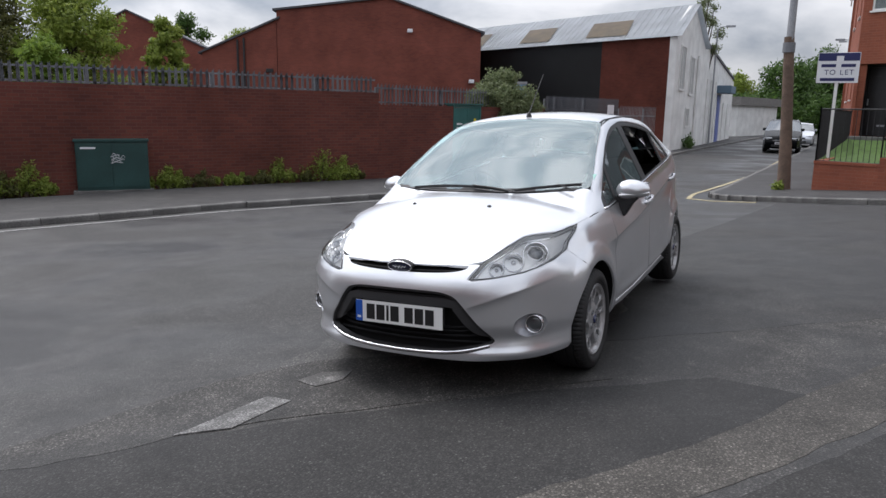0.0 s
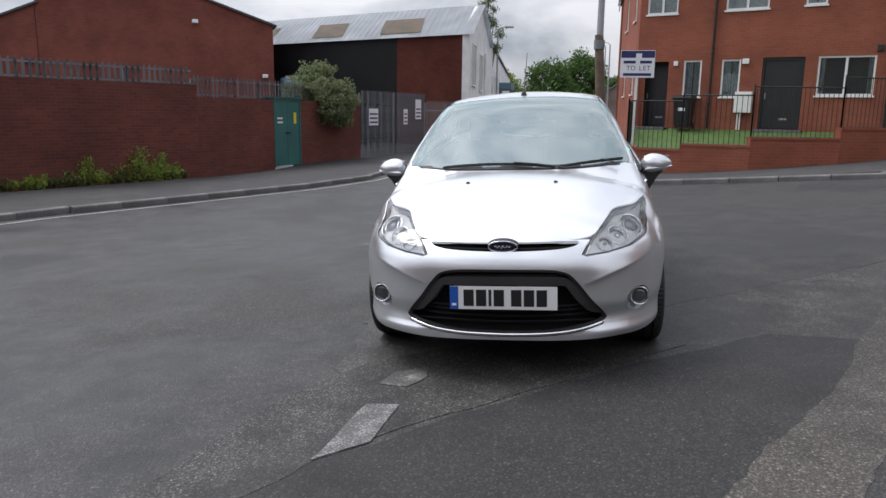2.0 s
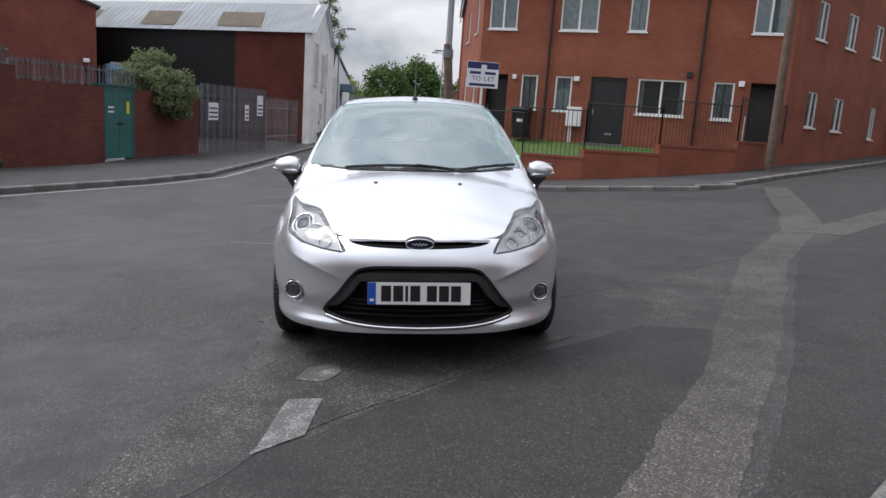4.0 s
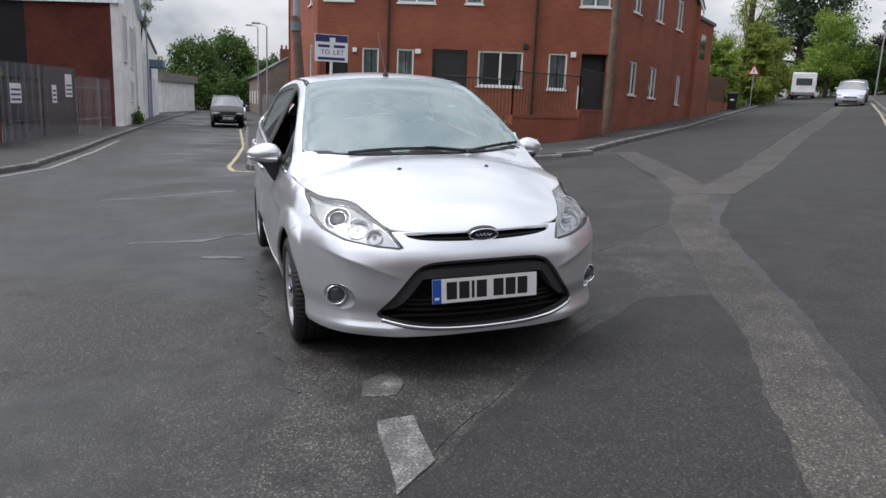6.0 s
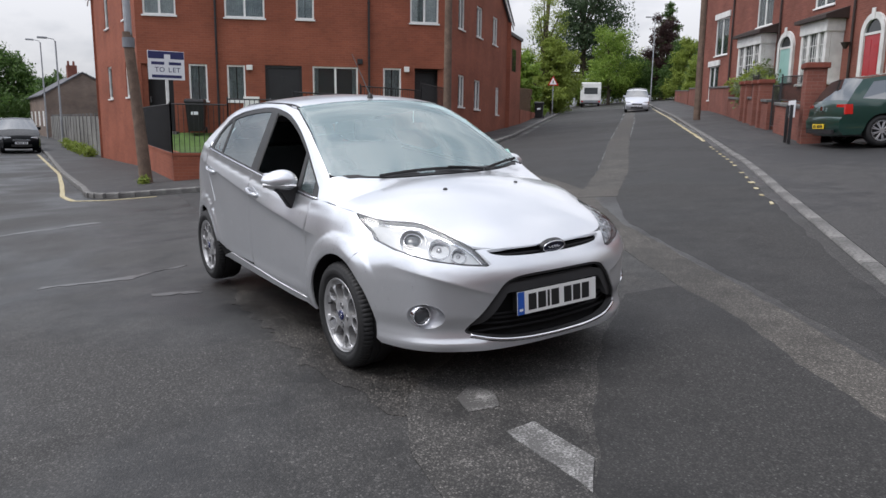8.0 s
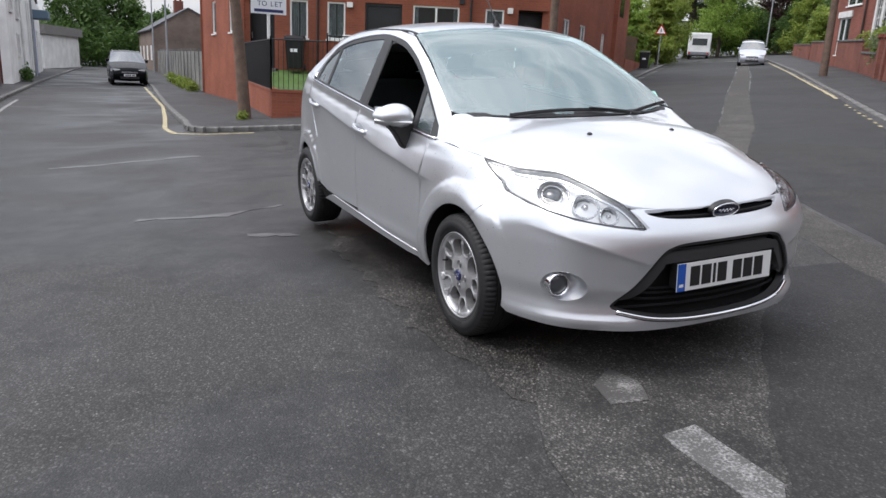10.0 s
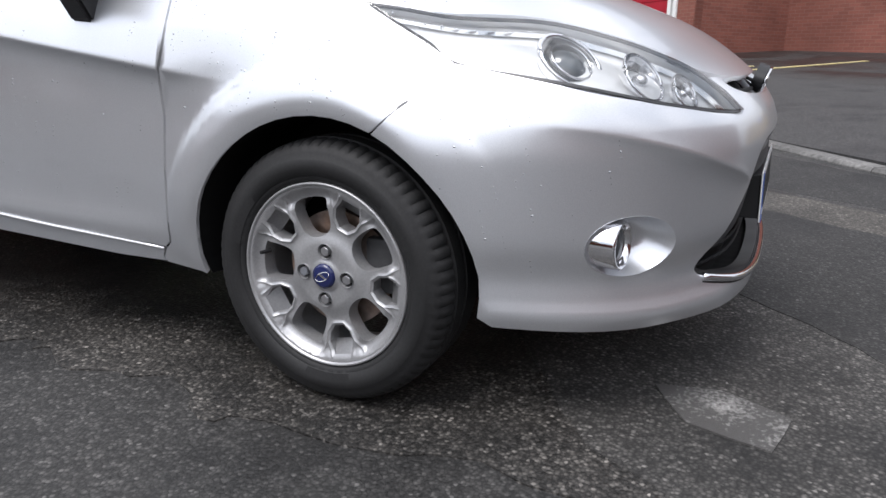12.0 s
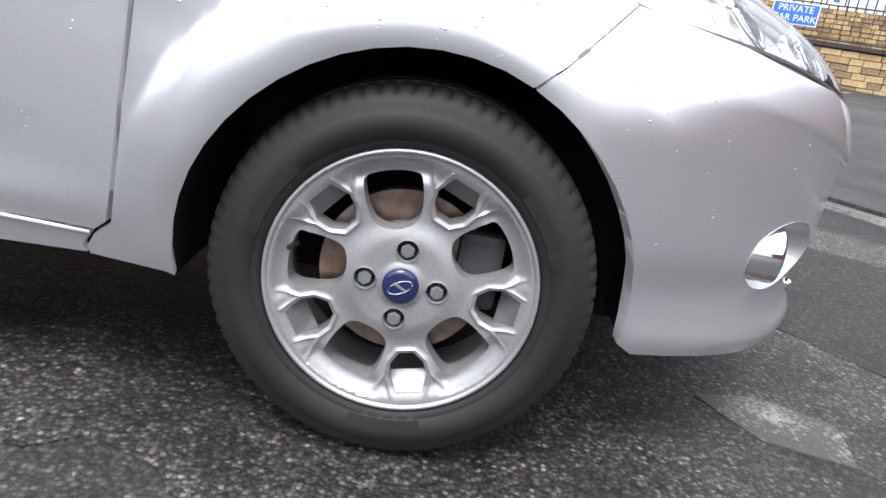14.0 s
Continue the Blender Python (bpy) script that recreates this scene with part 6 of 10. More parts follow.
    for k in range(4):
        a = -2 + 90 * k
        cy, cz = polar(0.0535, a)
        bm = lathe(bmesh.new(), [(0.0165, 0.004), (0.0160, 0.012), (0.0150, 0.026)], "x", 24, (0, -cy, cz))
        part("nut_recess", bm, ALLOY, w)
        bm = lathe(bmesh.new(), [(0.001, 0.024), (0.0155, 0.024)], "x", 24, (0, -cy, cz))
        part("nut_seat", bm, BLACK_TRIM, w)
        bm = bmesh.new()
        tube(bm, (0.004, -cy, cz), (0.026, -cy, cz), 0.0108, 0.0114, 6)
        bmesh.ops.bevel(bm, geom=bm.edges[:], offset=0.0012, segments=2, affect="EDGES")
        part("wheel_nut", bm, GALV_DARK if k == 2 else CHROME_DULL, w, "grey steel wheel nut")
    bm = tube(bmesh.new(), (0.004, 0.166, 0.028), (0.03, 0.160, 0.028), 0.0042, 0.005, 10)
    part("valve", bm, BLACK_TRIM, w, "black valve stem")
    if front:
        part("brake_disc", lathe(bmesh.new(), [(0.070, 0.030), (0.074, 0.062), (0.082, 0.064), (0.129, 0.064), (0.129, 0.084), (0.07, 0.084)], "x", 64), DISC_IRON, w, "rust-tinged iron brake disc")
        bm = boxes((0.046, 0.10, -0.145, -0.075, -0.035, 0.085), bevel=0.012)
        part("brake_caliper", bm, CALIPER, w, "dark cast brake caliper")
    else:
        part("brake_drum", lathe(bmesh.new(), [(0.01, 0.05), (0.105, 0.052), (0.112, 0.07), (0.112, 0.12)], "x", 48), CALIPER, w, "dark brake drum")
    part("hub", lathe(bmesh.new(), [(0.001, 0.030), (0.072, 0.032), (0.074, 0.066)], "x", 40), CALIPER, w)
    return w


def tyre_mesh():
    """Section of a low road tyre with rounded shoulders, sidewall steps and cut tread blocks."""
    prof = [(0.2015, 0.006), (0.203, -0.002), (0.209, -0.007), (0.214, -0.0075), (0.2150, -0.0095), (0.232, -0.0145), (0.248, -0.0150), (0.2495, -0.0135), (0.262, -0.010), (0.272, -0.004)]
    tread = [(0.279, 0.005), (0.2838, 0.014), (0.2862, 0.026)]
    bm = bmesh.new()
    seg = 288
    rings = []
    allp = prof + tread + [(0.2872, 0.040), (0.2800, 0.042), (0.2800, 0.048), (0.2876, 0.050), (0.2880, 0.085), (0.281, 0.087), (0.281, 0.094), (0.2880, 0.096), (0.2862, 0.160), (0.272, 0.188), (0.215, 0.190), (0.2, 0.175)]
    rnd = random.Random(3)
    jig = [rnd.uniform(-0.3, 0.3) for _ in range(seg)]
    for j, (r, d) in enumerate(allp):
        row = []
        for k in range(seg):
            rr, dd = r, d
            cut = k % 4 == 0
            if j in (9, 10, 11, 12, 13) and cut:
                rr -= (0.0010, 0.0030, 0.0042, 0.0045, 0.0045)[j - 9]
            if j in (9, 10, 11) and cut:
                dd += (0.0010, 0.0030, 0.0035)[j - 9]
            if j in (3, 4) and k % 96 in range(10, 34) and (k * 7) % 5 < 3:
                dd -= 0.0012
            a = (k + (jig[k] if cut else 0.0)) * math.tau / seg
            row.append(bm.verts.new((dd, rr * math.cos(a), rr * math.sin(a))))
        rings.append(row)
    for a, b in zip(rings, rings[1:]):
        for k in range(seg):
            bm.faces.new((a[k], a[(k + 1) % seg], b[(k + 1) % seg], b[k]))
    bmesh.ops.recalc_face_normals(bm, faces=bm.faces)
    return bm


CHROME_DULL = plain("dull_plated_steel", (0.55, 0.55, 0.56), 0.3, metal=0.9)
CALIPER = mat("dark_cast_metal", (0.05, 0.05, 0.052), 0.6, metal=0.3, var=0.3, scale=12, bump=0.2, depth=0.002)


def car_wheels():
    wheel("wheel", pose(-0.812, 0.0, AXLE_Z, 0, 0, 0))
    wheel("wheel", pose(-0.806, WHEELBASE, AXLE_Z, 29, 0, 0), front=False)
    wheel("wheel", pose(0.812, 0.0, AXLE_Z, 50, 0, 180))
    wheel("wheel", pose(0.806, WHEELBASE, AXLE_Z, 12, 0, 180), front=False)
    for yc in (0.0, WHEELBASE):
        for s in (1, -1):
            bm = bmesh.new()
            n = 30
            arc = arc_side(yc, AXLE_Z + 0.002, 0.329, -10, 190, n)
            p, nn = on_skin("side", np.array(arc), -0.019)
            rows = [[bm.verts.new(q) for q in p]]
            for xx in (0.70, 0.50):
                rows.append([bm.verts.new((s * xx, yc + 0.345 * math.cos(math.radians(-10 + 200 * k / n)), AXLE_Z + 0.345 * math.sin(math.radians(-10 + 200 * k / n)))) for k in range(n + 1)])
            for v in rows[0]:
                v.co.x = s * abs(v.co.x)
            for pq, q in zip(rows, rows[1:]):
                for k in range(n):
                    bm.faces.new((pq[k], pq[k + 1], q[k + 1], q[k]))
            bm.faces.new(rows[-1])
            part("arch_liner", bm, LINER, CAR)


car_wheels()


# ---- the hatchback: lamps, plate, mirrors, trim ----
def skin_frame(chart, c, out=0.0):
    """Pose on the skin with local x along the outward normal and z up."""
    p, n = on_skin(chart, np.array([c]), out)
    n, p = Vector(n[0]), Vector(p[0])
    side = Vector((0, 0, 1)).cross(n).normalized()
    up = n.cross(side)
    m = Matrix((n, side, up)).transposed().to_4x4()
    return Matrix.Translation(p) @ m


def ring_at(r, x, thick, seg=40):
    return sweep(bmesh.new(), [(x, r * math.cos(k * math.tau / seg), r * math.sin(k * math.tau / seg)) for k in range(seg)], thick, 8, close=True)


def lamp_unit(name, parent, m, r, deep, lens=True, label=""):
    """A round lamp: facetted bowl, bright ring, and a projector lens or a bulb shade."""
    bm = lathe(bmesh.new(), [(r * 1.02, 0.002), (r * 0.96, -deep * 0.25), (r * 0.80, -deep * 0.65), (r * 0.45, -deep), (0.001, -deep * 1.05)], "x", 16 if not lens else 36)
    ob = part(name, bm, LAMP_CHROME, parent, label, smooth=lens, m=m)
    part("lamp_ring", ring_at(r * 1.04, 0.004, 0.0042), CHROME, ob, "bright ring round the lamp", smooth=True)
    if lens:
        part("lamp_collar", lathe(bmesh.new(), [(r * 0.74, -0.006), (r * 0.72, 0.004), (r * 0.64, 0.005), (r * 0.60, -0.01)], "x", 36), LAMP_GREY, ob, smooth=True)
        bm = lathe(bmesh.new(), [(0.001, 0.014), (r * 0.30, 0.011), (r * 0.52, 0.003), (r * 0.62, -0.010)], "x", 36)
        part("projector_lens", bm, SMOKY_LENS, ob, "clear bulging projector lens", smooth=True)
        part("lamp_ring", ring_at(r * 0.68, 0.005, 0.0025), CHROME, ob, smooth=True)
    else:
        part("bulb_shade", lathe(bmesh.new(), [(0.001, 0.006), (r * 0.22, 0.004), (r * 0.30, -0.008), (r * 0.34, -deep)], "x", 24), LAMP_CHROME, ob, smooth=True)
        part("lamp_ring", ring_at(r * 0.70, -deep * 0.55, 0.0022), LAMP_GREY, ob, smooth=True)
    return ob


LAMP_GREY = plain("grey_lamp_collar", (0.16, 0.165, 0.17), 0.25, metal=0.5)
SMOKY_LENS = plain("smoky_lens", (0.10, 0.11, 0.12), 0.03, spec=0.9, coat=0.5)


def car_details():
    for s in (1, -1):
        lamp_c = [("low_beam", (0.630, -0.424, 0.742), 0.060, 0.034, True), ("high_beam", (0.552, -0.532, 0.712), 0.049, 0.03, False), ("indicator", (0.492, -0.612, 0.681), 0.035, 0.022, False)]
        for nm, c, r, d, lens in lamp_c:
            m = skin_frame("front", to_chart("front", (s * c[0], c[1], c[2])), -0.028)
            loc = m.translation.copy()
            face = (m.to_3x3() @ Vector((1, 0, 0)) * 0.9 + Vector((s * 0.2, -1, 0.0)) * 0.5).normalized()
            side = Vector((0, 0, 1)).cross(face).normalized()
            mm = Matrix.Translation(loc) @ Matrix((face, side, face.cross(side))).transposed().to_4x4()
            lamp_unit(nm, CAR, mm, r, d, lens, "chrome headlamp reflector")
        # fog lamp in its hollow
        c = to_chart("front", (s * 0.655, -0.545, 0.392))
        m = skin_frame("front", c)
        bm = bmesh.new()
        n = 40
        rings = []
        for k, (q, d) in enumerate(((1.0, 0.0), (0.97, -0.007), (0.88, -0.026), (0.76, -0.043), (0.64, -0.052), (0.3, -0.056), (0.02, -0.056))):
            row = []
            for i in range(n):
                a = i * math.tau / n
                pc = (c[0] - s * 0.006 + s * 0.024 * (1 - q) + (0.084 * math.cos(a) / 1.2) * q, c[1] + 0.060 * math.sin(a) * q)
                row.append(pc)
            p, nn = on_skin("front", np.array(row), d + 0.001)
            rings.append([bm.verts.new(v) for v in p])
        for a, b in zip(rings, rings[1:]):
            for i in range(n):
                bm.faces.new((a[i], a[(i + 1) % n], b[(i + 1) % n], b[i]))
        bmesh.ops.recalc_face_normals(bm, faces=bm.faces)
        part("fog_recess", bm, SILVER, CAR, smooth=True)
        loc = m.translation - (m.to_3x3() @ Vector((1, 0, 0))) * 0.020 + Vector((s * 0.016, 0.012, 0))
        face = Vector((s * 0.16, -1, 0.02)).normalized()
        side = Vector((0, 0, 1)).cross(face).normalized()
        mm = Matrix.Translation(loc) @ Matrix((face, side, face.cross(side))).transposed().to_4x4()
        bm = lathe(bmesh.new(), [(0.047, -0.045), (0.047, 0.008), (0.0455, 0.013), (0.041, 0.013), (0.039, 0.004), (0.030, -0.018), (0.001, -0.022)], "x", 40)
        fog = part("fog_lamp", bm, CHROME, CAR, "round fog lamp with a chrome ring", smooth=True, m=mm)
        bm = lathe(bmesh.new(), [(0.001, 0.009), (0.02, 0.0075), (0.036, 0.002), (0.040, -0.004)], "x", 32)
        part("fog_lens", bm, plain("smoky_fog_lens", (0.07, 0.075, 0.08), 0.05, spec=0.7, coat=0.3), fog, smooth=True)
        # door mirror: painted shell, dark foot, glass
        bm = bmesh.new()
        bmesh.ops.create_uvsphere(bm, u_segments=28, v_segments=18, radius=1.0)
        for v in bm.verts:
            x, y, z = v.co
            y2 = y * (0.075 if y < 0 else 0.035)
            v.co = (x * 0.100 * (1 - 0.06 * z), y2 + 0.03 * x, z * 0.062 * (1.0 - 0.22 * x))
        mir = part("door_mirror", bm, SILVER, CAR, "silver painted door mirror", smooth=True, m=pose(s * 0.868, 0.635, 0.962, 0, 0, 0) @ Matrix.Diagonal((s, 1, 1, 1)))
        bm = bmesh.new()
        pts = [(-0.085, 0.0, -0.045), (-0.02, 0.0, -0.055), (-0.065, -0.03, -0.130), (-0.085, -0.04, -0.165)]
        prism(bm, [(-0.100, -0.03), (0.045, -0.045), (0.01, -0.075), (-0.045, -0.165), (-0.075, -0.180), (-0.100, -0.14)], 1, -0.045, 0.02)
        bmesh.ops.bevel(bm, geom=bm.edges[:], offset=0.008, segments=2, affect="EDGES")
        part("mirror_foot", bm, BLACK_TRIM, mir, "black mirror foot", smooth=False)
        bm = bmesh.new()
        sweep(bm, [(-0.07 + 0.165 * k / 10, -0.066 + 0.03 * (-0.7 + 1.65 * k / 10) + 0.045 * (k / 10) ** 3, -0.028 + 0.01 * k / 10) for k in range(11)], 0.008, 8, flat=0.8)
        part("side_repeater", bm, LAMP_BOWL, mir, "clear side indicator strip")
        bm = boxes((-0.075, 0.085, 0.036, 0.040, -0.042, 0.045), bevel=0.0015)
        part("mirror_glass", bm, CHROME, mir)
        # door handles
        for y, z in ((1.215, 0.838), (2.215, 0.918)):
            p, nrm = on_skin("side", np.array([(y, z)]))
            p[0][0] *= s
            hd = part("door_handle", bm_handle(), SILVER, CAR, "silver door handle with a chrome cap", smooth=True, m=pose(*p[0], 7.4, 0, 0) @ Matrix.Diagonal((-s, 1, 1, 1)))
            part("handle_cap", sweep(bmesh.new(), [(0.006 + 0.030 * math.sin(math.pi * k / 14) ** 0.55, -0.098 + 0.196 * k / 14, 0.0135) for k in range(15)], 0.0035, 6), CHROME, hd, "chrome handle strip", smooth=True)
            # flat oval on the skin; the recess's shade is put into its grey
            bm = bmesh.new()
            bmesh.ops.create_uvsphere(bm, u_segments=24, v_segments=14, radius=1.0)
            bmesh.ops.scale(bm, vec=(0.005, 0.072, 0.034), verts=bm.verts)
            part("handle_hollow", bm, HOLLOW_GREY, hd, "grey oval that paints the finger hollow's shade behind the handle", smooth=True)
    # number plate with blank bars, set on the dark panel
    m = pose(0, -0.764, 0.430, -2.5, 0, 0)
    pl = part("number_plate", boxes((-0.26, 0.26, 0, 0.004, -0.0555, 0.0555), bevel=0.0012), PLATE_WHITE, CAR, "white front number plate with dark bars", m=m)
    part("plate_holder", boxes((-0.245, 0.245, 0.0045, 0.06, -0.05, 0.05), bevel=0.004), BLACK_TRIM, pl, "black holder behind the plate")
    part("plate_band", boxes((-0.2595, -0.218, -0.0012, 0.0005, -0.0548, 0.0548)), BLUE_BAND, pl, "blue band at the plate's end")
    part("plate_mark", boxes((-0.250, -0.228, -0.002, -0.0011, -0.038, -0.026)), PLATE_WHITE, pl)
    x = -0.192
    for k in range(7):
        wd = 0.050 if k != 2 else 0.014
        part("plate_bar", boxes((x, x + wd, -0.0014, 0.0005, -0.0395, 0.0395)), PLATE_INK, pl)
        x += wd + (0.0110 if k != 3 else 0.034)
    # oval badge on the upper grille
    def oval(rx, rz, y0, y1, dome=0.0):
        bm = bmesh.new()
        rows = []
        for q, y in ((1.0, y1), (1.0, y0), (0.9, y0 - dome * 0.5), (0.5, y0 - dome), (0.02, y0 - dome * 1.1)):
            rows.append([bm.verts.new((rx * q * math.cos(k * math.tau / 48), y, rz * q * math.sin(k * math.tau / 48))) for k in range(48)])
        for a, b in zip(rows, rows[1:]):
            for k in range(48):
                bm.faces.new((a[k], a[(k + 1) % 48], b[(k + 1) % 48], b[k]))
        bmesh.ops.recalc_face_normals(bm, faces=bm.faces)
        return bm
    bd = part("badge", oval(0.0745, 0.0335, -0.004, 0.02), BLACK_TRIM, CAR, "dark oval bonnet badge with a chrome ring", m=pose(0, -0.724, 0.672, 18, 0, 0))
    part("badge_field", oval(0.0665, 0.027, -0.0055, 0.0, 0.003), GLOSS_NAVY, bd, "navy oval field", smooth=True)
    part("badge_ring", sweep(bmesh.new(), [(0.0695 * math.cos(k * math.tau / 48), -0.008, 0.0295 * math.sin(k * math.tau / 48)) for k in range(48)], 0.0034, 8, close=True), CHROME, bd, "chrome ring", smooth=True)
    part("badge_mark", sweep(bmesh.new(), [(-0.040 + 0.080 * k / 24, -0.0098 + 0.002 * abs(k / 12 - 1) ** 2, 0.0085 * math.sin(k * 1.15) * (1 - 0.5 * abs(k / 12 - 1))) for k in range(25)], 0.0024, 6), CHROME, bd, "pale script-like wave", smooth=True)
    # washer jets, wipers, aerial
    for s in (1, -1):
        m = skin_frame("top", (s * 0.243, -0.138))
        bm = bmesh.new()
        bmesh.ops.create_uvsphere(bm, u_segments=14, v_segments=8, radius=1.0)
        bmesh.ops.scale(bm, vec=(0.009, 0.013, 0.011), verts=bm.verts)
        part("washer_jet", bm, BLACK_TRIM, CAR, smooth=True, m=m)
    def wiper(a, b, pivot):
        pts, _ = on_skin("cab", np.array([to_chart("cab", tuple(np.array(a) + (np.array(b) - np.array(a)) * k / 14)) for k in range(15)]), 0.014)
        w = part("wiper", sweep(bmesh.new(), pts, 0.0048, 6, flat=2.0), BLACK_TRIM, CAR, "black windscreen wiper")
        arm, _ = on_skin("cab", np.array([to_chart("cab", tuple(np.array(pivot) + (np.array(a) * 0.35 + np.array(b) * 0.65 - np.array(pivot)) * k / 8)) for k in range(9)]), 0.026)
        part("wiper_arm", sweep(bmesh.new(), arm, 0.0065, 6, flat=0.7), BLACK_TRIM, w)
    wiper((-0.46, 0.205, 0.985), (0.235, 0.155, 0.972), (0.30, 0.14, 0.968))
    wiper((0.255, 0.158, 0.972), (0.600, 0.320, 0.992), (0.62, 0.24, 0.968))
    cowl = [(-0.60, 0.262), (-0.3, 0.166), (0.0, 0.138), (0.3, 0.166), (0.60, 0.262), (0.62, 0.30), (0.3, 0.205), (0.0, 0.178), (-0.3, 0.205), (-0.62, 0.30)]
    skin_panel("cowl", "top", cowl, BLACK_TRIM, CAR, raw=True, step=0.05, out=0.003, lip=0.01)
    p, _ = on_skin("cab", np.array([to_chart("cab", (0, 1.10, 1.37))]))
    ae = part("aerial", lathe(bmesh.new(), [(0.022, -0.004), (0.018, 0.012), (0.009, 0.030), (0.001, 0.034)], "z", 20), BLACK_TRIM, CAR, "black roof aerial", smooth=True, m=pose(*p[0]))
    part("aerial_mast", tube(bmesh.new(), (0, 0.006, 0.028), (0.012, 0.27, 0.31), 0.0042, 0.0024, 8), BLACK_TRIM, ae)
    # tax disc and sticker behind the screen
    p, n = on_skin("cab", np.array([to_chart("cab", (0.575, 0.42, 1.02))]), -0.012)
    bm = boxes((-0.035, 0.035, 0, 0.002, -0.035, 0.035))
    part("tax_disc", bm, plain("pale_green_paper", (0.35, 0.62, 0.55), 0.7), CAR, "pale green paper disc in the windscreen", m=pose(*p[0], -52, 0, -10))
    # cabin
    box_bm = boxes((-0.66, 0.66, 0.40, 2.1, 0.20, 0.245), (-0.48, 0.48, -0.50, 3.0, 0.185, 0.21))
    part("floor_pan", box_bm, LINER, CAR)
    part("engine_bay", boxes((-0.56, 0.56, -0.50, 0.30, 0.20, 0.62)), LINER, CAR)
    bm = bmesh.new()
    prism(bm, [(0.30, 0.62), (0.24, 0.900), (0.42, 0.925), (0.72, 0.945), (0.86, 0.90), (0.88, 0.72), (0.80, 0.5), (0.5, 0.45)], 0, -0.70, 0.70)
    bmesh.ops.bevel(bm, geom=bm.edges[:], offset=0.02, segments=2, affect="EDGES")
    part("dashboard", bm, DASH, CAR, "dark grey dashboard")
    bm = bmesh.new()
    prism(bm, [(0.52, 0.93), (0.60, 0.985), (0.78, 0.975), (0.84, 0.92)], 0, -0.52, -0.20)
    bmesh.ops.bevel(bm, geom=bm.edges[:], offset=0.015, segments=2, affect="EDGES")
    part("instrument_hood", bm, DASH, CAR)
    ctr, tilt = Vector((-0.36, 1.02, 0.885)), Matrix.Rotation(radians(-64), 4, "X")
    bm = bmesh.new()
    sweep(bm, [tuple(ctr + tilt.to_3x3() @ Vector((0.185 * math.cos(k * math.tau / 40), 0.185 * math.sin(k * math.tau / 40), 0))) for k in range(40)], 0.016, 8, close=True)
    sw = part("steering_wheel", bm, BLACK_TRIM, CAR, "black three-spoke steering wheel", smooth=True)
    bm = bmesh.new()
    for a in (0, 180, 270):
        d = tilt.to_3x3() @ Vector((math.cos(radians(a)), math.sin(radians(a)), 0))
        tube(bm, ctr, ctr + d * 0.18, 0.026, 0.016, 8)
    tube(bm, ctr + Vector((0, 0.02, 0.01)), ctr - tilt.to_3x3() @ Vector((0, 0, 0.25)), 0.06, 0.03, 14)
    part("wheel_spokes", bm, BLACK_TRIM, sw)
    for x in (-0.36, 0.36):
        st = part("seat", boxes((x - 0.24, x + 0.24, 1.10, 1.62, 0.42, 0.58), bevel=0.05), SEAT_CLOTH, CAR, "charcoal cloth front seat", smooth=True)
        bm = boxes((x - 0.235, x + 0.235, -0.07, 0.07, 0.0, 0.62), bevel=0.055)
        bmesh.ops.rotate(bm, verts=bm.verts, matrix=Matrix.Rotation(radians(-17), 3, "X"))
        bmesh.ops.translate(bm, verts=bm.verts, vec=(0, 1.58, 0.50))
        part("seat_back", bm, SEAT_CLOTH, st, smooth=True)
        bm = boxes((x - 0.13, x + 0.13, 1.76, 1.86, 1.10, 1.27), bevel=0.04)
        part("head_rest", bm, SEAT_CLOTH, st, smooth=True)
    rs = part("rear_seat", boxes((-0.62, 0.62, 1.95, 2.45, 0.42, 0.60), bevel=0.05), SEAT_CLOTH, CAR, "charcoal cloth rear seat", smooth=True)
    bm = boxes((-0.62, 0.62, -0.08, 0.08, 0.0, 0.50), bevel=0.05)
    bmesh.ops.rotate(bm, verts=bm.verts, matrix=Matrix.Rotation(radians(-20), 3, "X"))
    bmesh.ops.translate(bm, verts=bm.verts, vec=(0, 2.46, 0.52))
    part("seat_back", bm, SEAT_CLOTH, rs, smooth=True)
    for x in (-0.38, 0.38):
        part("head_rest", boxes((x - 0.12, x + 0.12, 2.58, 2.67, 1.0, 1.12), bevel=0.035), SEAT_CLOTH, rs, smooth=True)
    part("inner_mirror", boxes((-0.12, 0.12, 0.985, 1.015, 1.225, 1.285), bevel=0.012), BLACK_TRIM, CAR)
    for s in (1, -1):
        part("door_card", boxes((s * 0.70 - 0.02, s * 0.70 + 0.02, 0.42, 2.3, 0.3, 0.90), bevel=0.01), DASH, CAR)
    hl = [to_chart("cab", (x, y, 1.3)) for x, y in ((-0.48, 1.12), (0.48, 1.12), (0.47, 2.7), (-0.47, 2.7))]
    skin_panel("head_lining", "cab", hl, plain("pale_grey_head_lining", (0.45, 0.45, 0.44), 0.9), CAR, raw=True, step=0.15, out=-0.03, lip=0.0)


def bm_handle():
    bm = bmesh.new()
    sweep(bm, [(0.0 + 0.028 * math.sin(math.pi * k / 14) ** 0.55, -0.100 + 0.20 * k / 14, 0) for k in range(15)], 0.0125, 10, flat=1.1)
    return bm


HOLLOW_GREY = plain("shaded_silver_hollow", (0.40, 0.41, 0.43), 0.4, metal=0.7)
GLOSS_NAVY = plain("gloss_navy", (0.012, 0.016, 0.045), 0.15, coat=0.5)
car_details()


